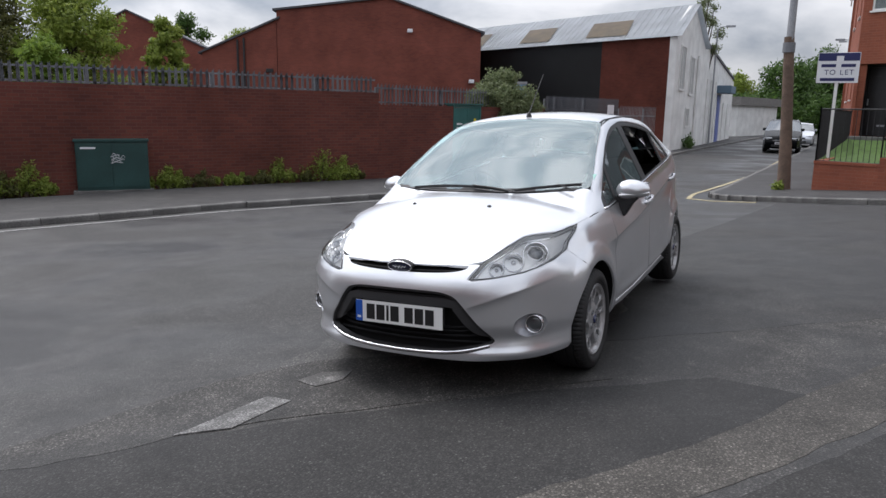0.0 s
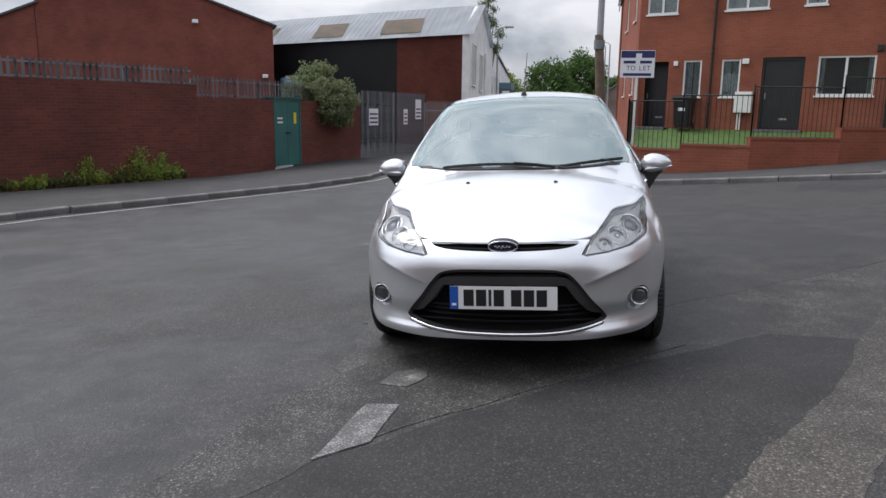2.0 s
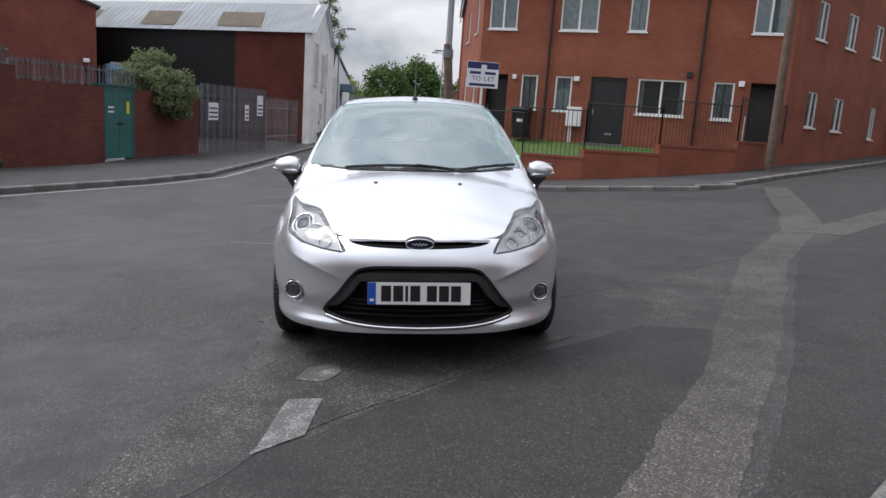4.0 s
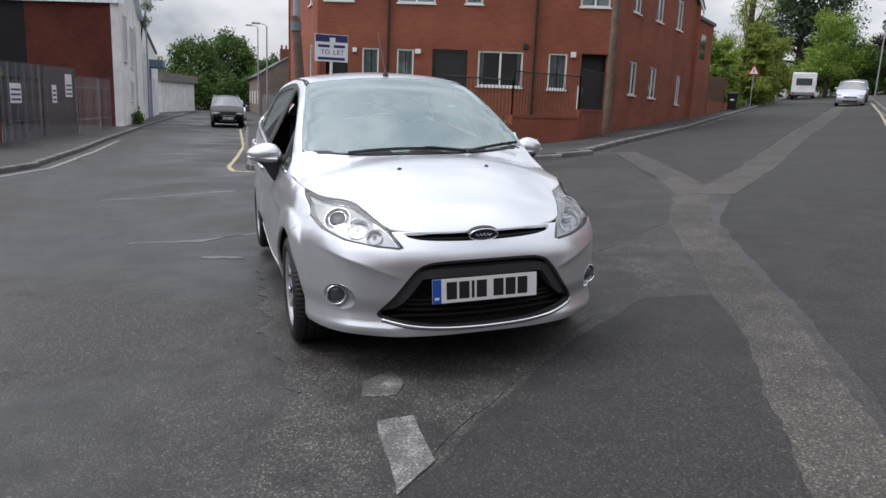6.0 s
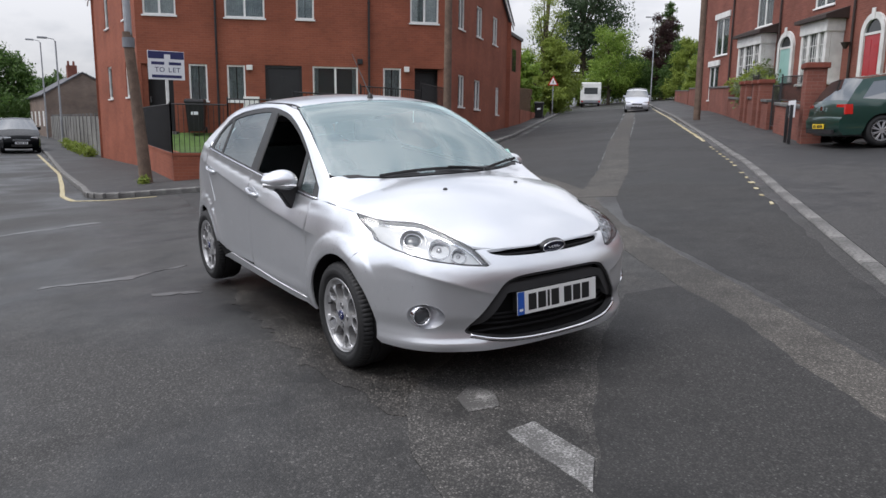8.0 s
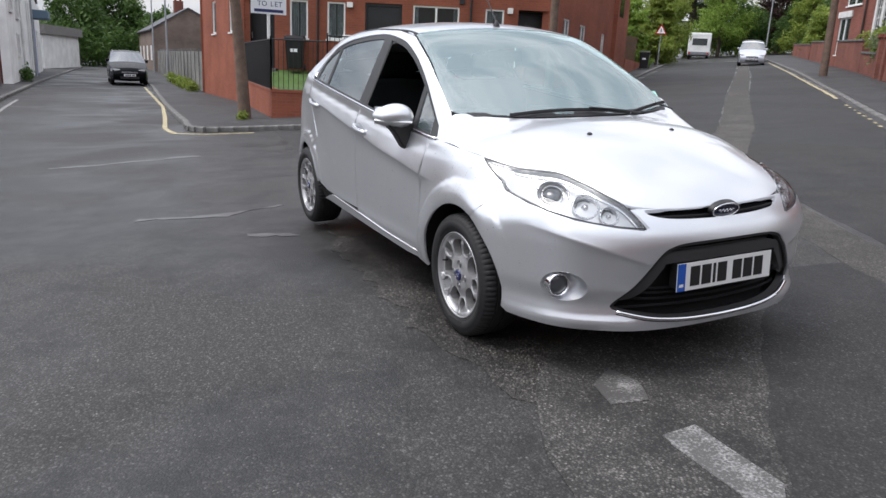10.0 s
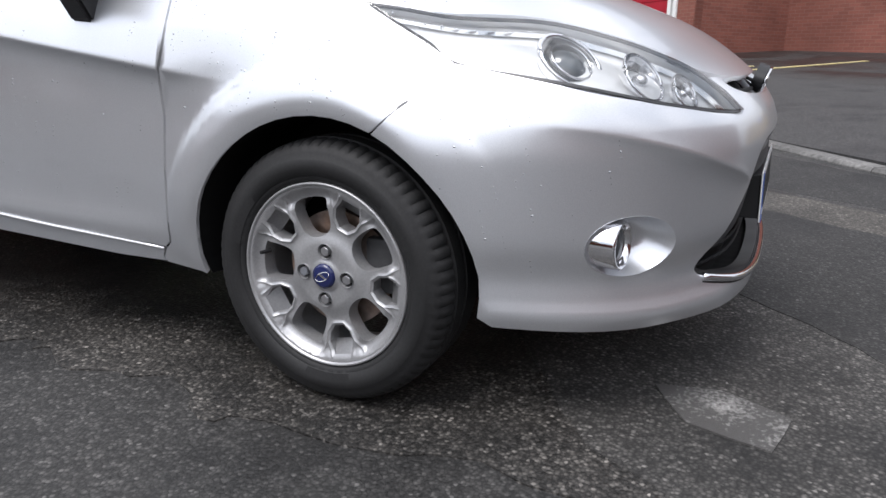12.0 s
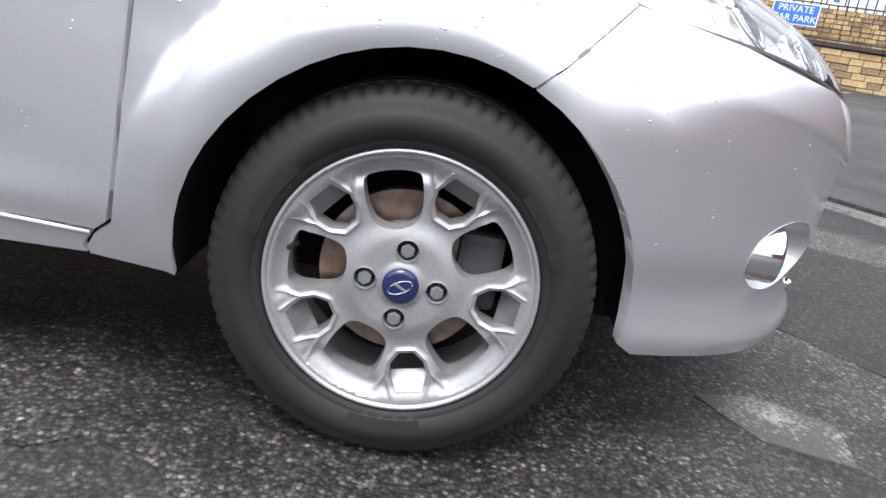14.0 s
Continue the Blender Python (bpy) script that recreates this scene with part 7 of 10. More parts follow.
# rain drops that stand on the paint round the front wheel and on the bonnet
def rain_drops():
    rnd = random.Random(12)
    bm = bmesh.new()

    def drop(p, n, r):
        n = Vector(n)
        s = n.cross(Vector((0, 1, 0.01))).normalized()
        u = s.cross(n)
        p = Vector(p)
        run = rnd.uniform(1.0, 1.7)
        top = bm.verts.new(p + n * r * 0.55)
        ring = [bm.verts.new(p + r * 0.62 * (math.cos(k * math.tau / 8) * s + run * math.sin(k * math.tau / 8) * u) + n * r * 0.36) for k in range(8)]
        foot = [bm.verts.new(p + r * (math.cos(k * math.tau / 8) * s + run * math.sin(k * math.tau / 8) * u)) for k in range(8)]
        for k in range(8):
            bm.faces.new((top, ring[k], ring[(k + 1) % 8]))
            bm.faces.new((ring[k], foot[k], foot[(k + 1) % 8], ring[(k + 1) % 8]))
    for chart, n, a0, a1, b0, b1 in (("side", 150, -0.22, 0.37, 0.62, 0.85), ("side", 60, 0.42, 1.2, 0.35, 0.85), ("front", 45, -0.95, -0.55, 0.34, 0.66)):
        c = np.array([(rnd.uniform(a0, a1), rnd.uniform(b0, b1)) for _ in range(n)])
        # runs of small drops one above another
        c = np.concatenate([c] + [np.column_stack([c[: n // 3, 0] + 0.002 * k, np.clip(c[: n // 3, 1] - 0.011 * k, b0, b1)]) for k in (1, 2)])
        p, nn = on_skin(chart, c)
        for q, m in zip(p, nn):
            if math.hypot(q[1], q[2] - AXLE_Z) > 0.335:
                drop(q, m, rnd.choice((0.0007, 0.0008, 0.0010, 0.0012, 0.0018)))
    ob = part("rain_spatter", bm, WATER, CAR, "small clear rain drops", smooth=True)
    tagged(ob, "small clear rain drops", kind="stuff")


WATER = plain("rain_water", (0.50, 0.52, 0.54), 0.05, metal=0.5)
rain_drops()


def draw_out_nose():
    """Lengthens the nose a little: bonnet, lamps and bumper slide forward, the wings above the wheels stay."""
    def warp(p):
        x, y, z = np.abs(p[:, 0]), p[:, 1], p[:, 2]
        mid = sstep(0.45, -0.10, y) * (1 - sstep(0.35, 0.78, x)) * 0.037
        low = sstep(-0.20, -0.52, y) * 0.042
        q = p.copy()
        q[:, 1] -= np.maximum(mid, low)
        q[:, 2] += 0.010 * sstep(0.40, -0.10, y) * sstep(0.28, 0.75, z)
        return q

    def walk_parts(ob, m):
        for c in ob.children:
            if "wheel" in c.name:
                continue
            mc = m @ c.matrix_basis
            if c.type == "MESH" and len(c.data.vertices):
                co = np.empty(len(c.data.vertices) * 3)
                c.data.vertices.foreach_get("co", co)
                a = np.array(mc)
                p = co.reshape(-1, 3) @ a[:3, :3].T + a[:3, 3]
                if p[:, 1].min() < 0.45:
                    b = np.array(mc.inverted())
                    q = warp(p) @ b[:3, :3].T + b[:3, 3]
                    c.data.vertices.foreach_set("co", q.ravel())
                    c.data.update()
            walk_parts(c, mc)
    walk_parts(CAR, Matrix.Identity(4))


draw_out_nose()
# ---- plants ----
def leaves(blobs, n, size, seed, droop=0.3, shell=0.55):
    """Many small leaf blades scattered through uneven blobs (x, y, z, rx, ry, rz)."""
    rng = np.random.default_rng(seed)
    vol = np.array([b[3] * b[4] * b[5] for b in blobs]) ** 0.67
    pick = rng.choice(len(blobs), n, p=vol / vol.sum())
    b = np.array(blobs)[pick]
    d = rng.normal(size=(n, 3))
    d /= np.linalg.norm(d, axis=1)[:, None]
    lump = 1 + 0.22 * np.sin(d[:, 0] * 5 + b[:, 0]) * np.sin(d[:, 1] * 6 + b[:, 1]) + 0.18 * np.sin(d[:, 2] * 7 + pick)
    r = rng.random(n) ** shell * lump
    c = b[:, :3] + d * r[:, None] * b[:, 3:]
    s = size * (0.5 + rng.random(n))
    u = rng.normal(size=(n, 3))
    u[:, 2] -= droop
    u /= np.linalg.norm(u, axis=1)[:, None]
    w = np.cross(u, d + 0.4 * rng.normal(size=(n, 3)))
    w /= np.linalg.norm(w, axis=1)[:, None] + 1e-9
    p0, p1, p2, p3 = c - u * s[:, None], c + w * s[:, None] * 0.42, c + u * s[:, None], c - w * s[:, None] * 0.42
    v = np.stack([p0, p1, p2, p3], 1).reshape(-1, 3)
    me = bpy.data.meshes.new("leaves")
    me.vertices.add(4 * n)
    me.vertices.foreach_set("co", v.ravel())
    me.loops.add(4 * n)
    me.loops.foreach_set("vertex_index", np.arange(4 * n, dtype=np.int32))
    me.polygons.add(n)
    me.polygons.foreach_set("loop_start", np.arange(0, 4 * n, 4, dtype=np.int32))
    me.update(calc_edges=True)
    me.validate()
    return me


def leafy(name, me, material, parent=None, label=""):
    me.materials.append(material)
    ob = new(name, me)
    if parent:
        ob.parent = parent
    return tagged(ob, label)


def tree(x, y, h, rad, material, seed, label, n=5200, size=0.22, low=0.30, blobs=11, z=None):
    """A tapered trunk with limbs and a crown of many leaves in uneven clumps with gaps."""
    rnd = random.Random(seed)
    z0 = lz(x, y) if z is None else z
    t = root("tree", pose(x, y, z0 - 0.1), label, "tree", "trees")
    bm = bmesh.new()
    top = Vector((rnd.uniform(-0.3, 0.3), rnd.uniform(-0.3, 0.3), h * 0.72))
    sweep_taper(bm, [(0, 0, 0), tuple(top * 0.3 + Vector((0.1, 0, 0))), tuple(top * 0.65), tuple(top)], [h * 0.026, h * 0.020, h * 0.013, h * 0.005])
    bl = []
    for k in range(blobs):
        a = k * 2.4 + rnd.uniform(-0.4, 0.4)
        f = (k + 0.5) / blobs
        zz = h * (low + (1 - low) * f * 0.92)
        rr = rad * (1.0 - 0.62 * f ** 1.6) * rnd.uniform(0.35, 0.75)
        c = Vector((rr * math.cos(a), rr * math.sin(a), zz))
        s = rad * rnd.uniform(0.34, 0.56) * (1 - 0.35 * f)
        bl.append((c.x, c.y, c.z, s, s, s * rnd.uniform(0.65, 0.95)))
        st = top * (0.25 + 0.6 * f)
        sweep_taper(bm, [tuple(st), tuple((st + c) / 2 + Vector((0, 0, -0.1 * h * 0.1))), tuple(c)], [h * 0.009, h * 0.006, h * 0.002])
    part("trunk", bm, BARK, t, smooth=True)
    leafy("crown", leaves(bl, n, size, seed), material, t)
    return t


def sweep_taper(bm, pts, radii, seg=7):
    pts = curve_points(pts, 4)
    rs = np.interp(np.linspace(0, len(radii) - 1, len(pts)), range(len(radii)), radii)
    rings = []
    for i, p in enumerate(pts):
        d = (Vector(tuple(pts[min(i + 1, len(pts) - 1)])) - Vector(tuple(pts[max(i - 1, 0)]))).normalized()
        up = Vector((0, 0, 1)) if abs(d.z) < 0.9 else Vector((1, 0, 0))
        s = d.cross(up).normalized()
        u = s.cross(d)
        rings.append([bm.verts.new(Vector(tuple(p)) + float(rs[i]) * (math.cos(k * math.tau / seg) * s + math.sin(k * math.tau / seg) * u)) for k in range(seg)])
    for a, b in zip(rings, rings[1:]):
        for k in range(seg):
            bm.faces.new((a[k], a[(k + 1) % seg], b[(k + 1) % seg], b[k]))
    return bm


def conifer(x, y, h, rad, material, seed, label, n=5000):
    rnd = random.Random(seed)
    t = root("tree", pose(x, y, lz(x, y) - 0.1), label, "tree", "trees")
    bm = bmesh.new()
    sweep_taper(bm, [(0, 0, 0), (0, 0, h * 0.5), (0.1, 0, h * 0.97)], [h * 0.02, h * 0.014, 0.03])
    bl = []
    for k in range(26):
        f = k / 25
        a = k * 2.39
        r = rad * (1 - f) ** 0.75 * rnd.uniform(0.4, 0.75)
        s = rad * (0.16 + 0.26 * (1 - f)) * rnd.uniform(0.8, 1.3)
        bl.append((r * math.cos(a), r * math.sin(a), h * (0.16 + 0.82 * f), s, s, s * 0.55))
        sweep_taper(bm, [(0, 0, h * (0.14 + 0.8 * f)), (r * math.cos(a) * 0.6, r * math.sin(a) * 0.6, h * (0.15 + 0.81 * f)), (r * math.cos(a), r * math.sin(a), h * (0.15 + 0.82 * f))], [h * 0.006, h * 0.004, 0.01], 5)
    part("trunk", bm, BARK, t, smooth=True)
    leafy("crown", leaves(bl, n, 0.17, seed, droop=0.8), material, t)


def shrub(name, x, y, z, blobs, n, size, material, seed, label):
    t = root(name, pose(x, y, z), label, "shrub")
    bm = bmesh.new()
    for b in blobs:
        sweep_taper(bm, [(0, 0, -0.2), (b[0] * 0.5, b[1] * 0.5, b[2] * 0.45), (b[0], b[1], b[2])], [0.035, 0.022, 0.008], 6)
    part("stems", bm, BARK, t)
    leafy("foliage", leaves(blobs, n, size, seed), material, t)


# ---- fences, posts and street furniture ----
def palisade(name, p, q, zb, zt, label, material=GALV, spacing=0.145, rails=(0.25, 0.8)):
    """Steel palisade: folded pales with split pointed tops on two rails."""
    p, q = np.array(p, float), np.array(q, float)
    n = float(np.linalg.norm(q - p))
    r = root(name, pose(p[0], p[1], 0, 0, 0, math.degrees(math.atan2(*(q - p)[::-1]))), label, "fence")
    hgt = zt - zb
    bm = bmesh.new()
    xs = (-0.034, -0.017, 0.0, 0.017, 0.034)
    ys = (0.0, -0.012, 0.0, -0.012, 0.0)
    tops = (hgt - 0.09, hgt - 0.02, hgt - 0.06, hgt, hgt - 0.09)
    front = [bm.verts.new((x, y, 0)) for x, y in zip(xs, ys)] + [bm.verts.new((x, y, t)) for x, y, t in zip(xs, ys, tops)]
    for i in range(4):
        bm.faces.new((front[i], front[i + 1], front[6 + i], front[5 + i]))
    bmesh.ops.solidify(bm, geom=bm.faces[:], thickness=0.003)
    me = bpy.data.meshes.new("pale")
    bm.to_mesh(me)
    bm.free()
    me.materials.append(material)
    for k in range(int(n / spacing) + 1):
        ob = new("pale", me)
        ob.parent = r
        ob.location = (k * spacing, -0.03, zb)
    for f in rails:
        part("rail", boxes((0, n, -0.025, 0.025, zb + hgt * f - 0.02, zb + hgt * f + 0.02)), material, r)
    for k in range(int(n / 2.75) + 1):
        part("post", boxes((min(k * 2.75, n) - 0.03, min(k * 2.75, n) + 0.03, 0.026, 0.085, zb - 0.1, zt - 0.12)), material, r)
    return r


def railing(name, pts, heights, label, hgt=1.05, spacing=0.11):
    """Black vertical-bar railing along plan points, its foot at the given heights."""
    p0 = np.array(pts[0], float)
    r = root(name, pose(p0[0], p0[1], 0), label, "railing")
    bar = bmesh.new()
    tube(bar, (0, 0, 0.06), (0, 0, hgt - 0.02), 0.008, seg=6)
    me = bpy.data.meshes.new("bar")
    bar.to_mesh(me)
    bar.free()
    me.materials.append(BLACK_IRON)
    for (a, za), (b, zb2) in zip(zip(pts, heights), list(zip(pts, heights))[1:]):
        a, b = np.array(a, float) - p0, np.array(b, float) - p0
        n = float(np.linalg.norm(b - a))
        for f in (0.06, hgt - 0.03):
            part("rail", tube(bmesh.new(), (*a, za + f), (*b, zb2 + f), 0.016, seg=6), BLACK_IRON, r)
        for k in range(int(n / spacing)):
            t = (k + 0.5) * spacing / n
            ob = new("bar", me)
            ob.parent = r
            ob.location = (*(a + (b - a) * t), za + (zb2 - za) * t)
        for e, z in ((a, za), (b, zb2)):
            part("post", boxes((e[0] - 0.016, e[0] + 0.016, e[1] - 0.016, e[1] + 0.016, z - 0.06, z + hgt + 0.03)), BLACK_IRON, r)
    return r


def text_mesh(body_text, size, name, material, parent, m, thick=0.002):
    cu = bpy.data.curves.new(name, "FONT")
    cu.body, cu.size, cu.extrude, cu.align_x, cu.align_y = body_text, size, thick, "CENTER", "CENTER"
    tmp = new("tmp", cu)
    bpy.context.view_layer.update()
    me = bpy.data.meshes.new_from_object(tmp)
    bpy.data.objects.remove(tmp)
    me.materials.append(material)
    me.name = name
    ob = new(name, me)
    ob.parent = parent
    ob.matrix_basis = m
    return ob


SIGN_WHITE = plain("white_sign_board", (0.78, 0.79, 0.82), 0.45)
SIGN_NAVY = plain("navy_sign_paint", (0.02, 0.025, 0.11), 0.4)
SIGN_BLUE = plain("blue_sign_paint", (0.03, 0.16, 0.60), 0.4)


def to_let_sign():
    r = root("to_let_sign", pose(2.02, 15.95, 0.42, 0, 0, 0), "white and navy TO LET board on a white post", "sign")
    part("post", boxes((-0.035, 0.035, 0, 0.05, -0.3, 2.45), bevel=0.004), WHITE_UPVC, r, "white square timber post")
    b = part("board", boxes((-0.44, 0.44, -0.02, -0.001, 1.82, 2.52), bevel=0.004), SIGN_WHITE, r, "white letting board")
    part("board_band", boxes((-0.43, 0.43, -0.025, -0.0205, 2.33, 2.51)), SIGN_NAVY, b, "navy band across the top")
    part("logo_shape", boxes((-0.05, 0.10, -0.0295, -0.0255, 2.30, 2.44)), SIGN_WHITE, b)
    for x0, x1 in ((-0.36, -0.05), (0.06, 0.36)):
        part("word_bar", boxes((x0, x1, -0.024, -0.0205, 2.185, 2.255)), SIGN_NAVY, b)
    for k, word in enumerate(("TO", "LET")):
        for j, ch in enumerate(word):
            text_mesh(ch, 0.165, "letter", SIGN_NAVY, b, pose(-0.235 + 0.125 * j + 0.315 * k - 0.022 * k * j, -0.0215, 2.06, 90, 0, 0))
    part("word_bar", boxes((-0.36, 0.36, -0.024, -0.0205, 1.865, 1.935)), SIGN_NAVY, b)


to_let_sign()


def wooden_pole(x, y, h, lean, r0, label, zb=None):
    z = lz(x, y) + 0.1 if zb is None else zb
    r = root("utility_pole", pose(x, y, z - 0.1), label, "pole")
    bm = bmesh.new()
    sweep_taper(bm, [(0, 0, 0), (lean[0] * 0.3, lean[1] * 0.3, h * 0.35), (lean[0] * 0.65, lean[1] * 0.65, h * 0.68), (lean[0], lean[1], h)], [r0, r0 * 0.86, r0 * 0.78, r0 * 0.7], 14)
    part("shaft", bm, WOOD_POLE, r, smooth=True)
    return r


pole = wooden_pole(1.17, 14.85, 3.55, (-0.22, 0.05), 0.155, "leaning weathered timber pole with a grey steel lamp extension", zb=-0.22)
part("steel_top", tube(bmesh.new(), (-0.20, 0.03, 3.25), (-0.20, 0.02, 5.6), 0.085, 0.075, 12), GALV, pole, "grey steel tube clamped to the pole")
part("lamp_arm", sweep(bmesh.new(), [(-0.20, 0.02, 5.5), (-0.20, 0.0, 6.0), (-0.12, -0.15, 6.35), (0.0, -0.5, 6.5)], 0.03, 8), GALV, pole)
part("clamp", tube(bmesh.new(), (-0.205, 0.04, 3.2), (-0.205, 0.04, 3.42), 0.135, seg=14), GALV_DARK, pole)
wooden_pole(10.45, 15.8, 8.0, (0.03, 0.05), 0.14, "tall brown timber pole by the corner house", zb=0.55)
wooden_pole(22.0, 15.2, 9.0, (0.12, 0.2), 0.14, "tall brown timber pole on the pavement")
wooden_pole(38.5, 43.0, 10.5, (0.0, 0.0), 0.15, "dark timber pole among the trees")


def street_lamp(x, y, h, face, label="grey steel street lamp with a small lantern"):
    r = root("street_lamp", pose(x, y, lz(x, y), 0, 0, face), label, "street lamp", "street lamps")
    part("column", tube(bmesh.new(), (0, 0, 0), (0, 0, h), 0.07, 0.045, 10), GALV, r)
    part("bracket", sweep(bmesh.new(), [(0, 0, h - 0.05), (0.1, 0, h + 0.1), (0.6, 0, h + 0.18)], 0.025, 7), GALV, r)
    part("lantern", boxes((0.45, 1.0, -0.1, 0.1, h + 0.1, h + 0.22), bevel=0.03), GALV, r)


street_lamp(3.3, 62.0, 7.5, 180)
street_lamp(-4.4, 44.0, 7.0, 0)
street_lamp(46.5, 50.5, 6.5, -60)
street_lamp(58.0, 48.5, 8.5, 150)
street_lamp(3.0, 49.0, 6.5, 180)


def roadside_cabinet():
    r = root("roadside_cabinet", pose(-12.30, 6.20, -0.40, 0, 0, 52), "dark green steel roadside cabinet with white scribble", "cabinet")
    part("body", boxes((0.0, 1.45, 0.0, 0.42, 0.0, 1.05), bevel=0.01), GREEN_BOX, r)
    part("lid", boxes((-0.03, 1.48, -0.03, 0.45, 1.05, 1.11), bevel=0.012), GREEN_BOX, r)
    for k in range(2):
        part("door", boxes((0.03 + 0.70 * k, 0.70 + 0.72 * k - 0.01 * k, -0.012, -0.001, 0.06, 1.01), bevel=0.004), GREEN_BOX, r)
    part("label_bar", boxes((0.10, 0.40, -0.018, -0.013, 0.90, 0.94)), SIGN_WHITE, r)
    rnd = random.Random(4)
    for k in range(7):
        pts = [(0.70 + 0.045 * i + rnd.uniform(-0.02, 0.02), -0.018, 0.62 + 0.05 * (k % 4) + rnd.uniform(-0.04, 0.05)) for i in range(5 + k % 3)]
        part("scribble", sweep(bmesh.new(), pts, 0.008, 5, flat=0.6), SIGN_WHITE, r)
    part("plinth", boxes((-0.08, 1.53, -0.1, 0.5, -0.18, 0.0)), KERB, r)


roadside_cabinet()


def steel_doors():
    d = WALL_L[3] - WALL_L[1]
    d = d / np.linalg.norm(d)
    p = WALL_L[1] + d * 3.12
    r = root("steel_doors", pose(p[0], p[1], -0.42, 0, 0, math.degrees(math.atan2(d[1], d[0]))), "teal green steel double doors in the brick wall", "doors")
    part("frame", boxes((0, 1.32, 0.0, 0.30, 1.95, 2.03), (0, 0.05, 0.0, 0.3, 0, 1.95), (1.27, 1.32, 0.0, 0.3, 0, 1.95)), GREEN_DOOR, r)
    for k in range(2):
        part("leaf", boxes((0.055 + 0.61 * k, 0.655 + 0.61 * k, 0.02, 0.06, 0.03, 1.94), bevel=0.005), GREEN_DOOR, r)
    part("yellow_notice", boxes((0.98, 1.10, 0.012, 0.019, 1.28, 1.62)), plain("yellow_notice", (0.75, 0.6, 0.05), 0.5), r, "yellow warning notice")
    for z in (1.30, 1.42):
        part("label_bar", boxes((0.17, 0.42, 0.012, 0.019, z, z + 0.05)), SIGN_WHITE, r)
    part("handle", boxes((0.56, 0.80, -0.01, 0.02, 0.98, 1.03), bevel=0.008), BLACK_TRIM, r, "dark lever handle")
    part("roof_cap", boxes((-0.05, 1.37, -0.04, 0.36, 2.03, 2.07)), GREEN_DOOR, r)


steel_doors()
palisade("palisade_fence", WALL_L[0] + np.array([-0.2, 0.1]), WALL_L[1] + np.array([-0.2, 0.1]), 1.78, 2.33, "grey galvanised palisade fence on top of the brick wall", GALV_DARK)
palisade("palisade_fence", WALL_L[1] + np.array([-0.25, 0.3]), WALL_L[3] + np.array([-0.9, -1.6]), 1.46, 2.16, "grey galvanised palisade fence on top of the brick wall", GALV_DARK)
palisade("palisade_fence", WALL_L[3] + np.array([0.0, 0.05]), (-5.75, 26.3), -0.42, 2.02, "tall grey galvanised palisade fence beside the pavement", GALV_DARK, 0.092)
palisade("palisade_gate", (-5.7, 26.4), (-5.05, 30.4), -0.42, 1.75, "grey palisade gate, closed, beside the white building", GALV, 0.16)
for k, (t, z0, z1, w) in enumerate(((0.10, 0.75, 1.35, 0.7), (0.62, 0.75, 1.35, 0.35), (0.82, 0.95, 1.75, 0.55))):
    a, b = WALL_L[3], np.array([-5.75, 26.3])
    c = a + (b - a) * t
    ang = math.degrees(math.atan2(*(b - a)[::-1]))
    r = root("fence_sign", pose(c[0], c[1], z0, 0, 0, ang), "white notice board wired to the palisade fence", "sign", "fence signs")
    part("board", boxes((0, w, -0.06, -0.05, 0, z1 - z0)), SIGN_WHITE, r)
    for j in range(3):
        part("word_bar", boxes((0.05, w - 0.05, -0.064, -0.0605, 0.08 + 0.15 * j, 0.14 + 0.15 * j)), SIGN_NAVY, r)

# bush that leans over the wall, weeds at its foot
shrub("bush", -7.75, 18.95, 1.0, [(0, 0, 0.9, 0.75, 0.8, 0.65), (-0.5, 0.3, 1.25, 0.6, 0.6, 0.5), (0.55, 0.45, 0.65, 0.6, 0.7, 0.6), (0.35, -0.35, 0.35, 0.55, 0.5, 0.5), (-0.7, -0.5, 0.8, 0.5, 0.5, 0.45), (0.6, 0.2, 0.1, 0.4, 0.5, 0.45), (-0.1, 0.3, 1.55, 0.5, 0.5, 0.35)], 20000, 0.05, LEAF_C, 11, "grey-green bush growing over the brick wall")
rw = random.Random(9)
for k in range(22):
    t = 0.42 + 0.56 * k / 22 + rw.uniform(-0.01, 0.01)
    p = WALL_L[0] + (WALL_L[1] - WALL_L[0]) * t + np.array([0.894, -0.447]) * rw.uniform(0.12, 0.35)
    if 0.55 < t < 0.645:
        continue
    s = rw.uniform(0.45, 1.45)
    if k == 17:
        continue
    shrub("weed", p[0], p[1], -0.42, [(0, 0, 0.22 * s, 0.28 * s, 0.22 * s, 0.26 * s), (0.25 * s, 0.2, 0.15 * s, 0.25 * s, 0.2 * s, 0.2 * s), (-0.2 * s, -0.25, 0.12, 0.2 * s, 0.2 * s, 0.18 * s), (0.05, 0.1, 0.42 * s, 0.16 * s, 0.14 * s, 0.2 * s)], 1500, 0.032, LEAF_A if k % 3 else LEAF_E, 100 + k, "fresh green weeds at the foot of the brick wall")
for k in range(9):
    x, y = 2.05 + 0.055 * k, 31.0 + 1.5 * k
    shrub("weed", x, y, -0.42, [(0, 0, 0.25, 0.3, 0.3, 0.3), (0.2, 0.4, 0.2, 0.25, 0.3, 0.25)], 300, 0.07, LEAF_A, 140 + k, "rough grass and weeds by the fence")
shrub("weed", 1.05, 14.55, -0.3, [(0, 0, 0.12, 0.16, 0.14, 0.16)], 160, 0.045, LEAF_A, 160, "weeds at the foot of the timber pole")

# ---- white works with its roof lights, beside the side street ----
WC, WB = np.array([-4.85, 33.5]), np.array([-4.62, 41.3])
WD = np.array([-13.35, 5.8]) / np.linalg.norm([13.35, 5.8])


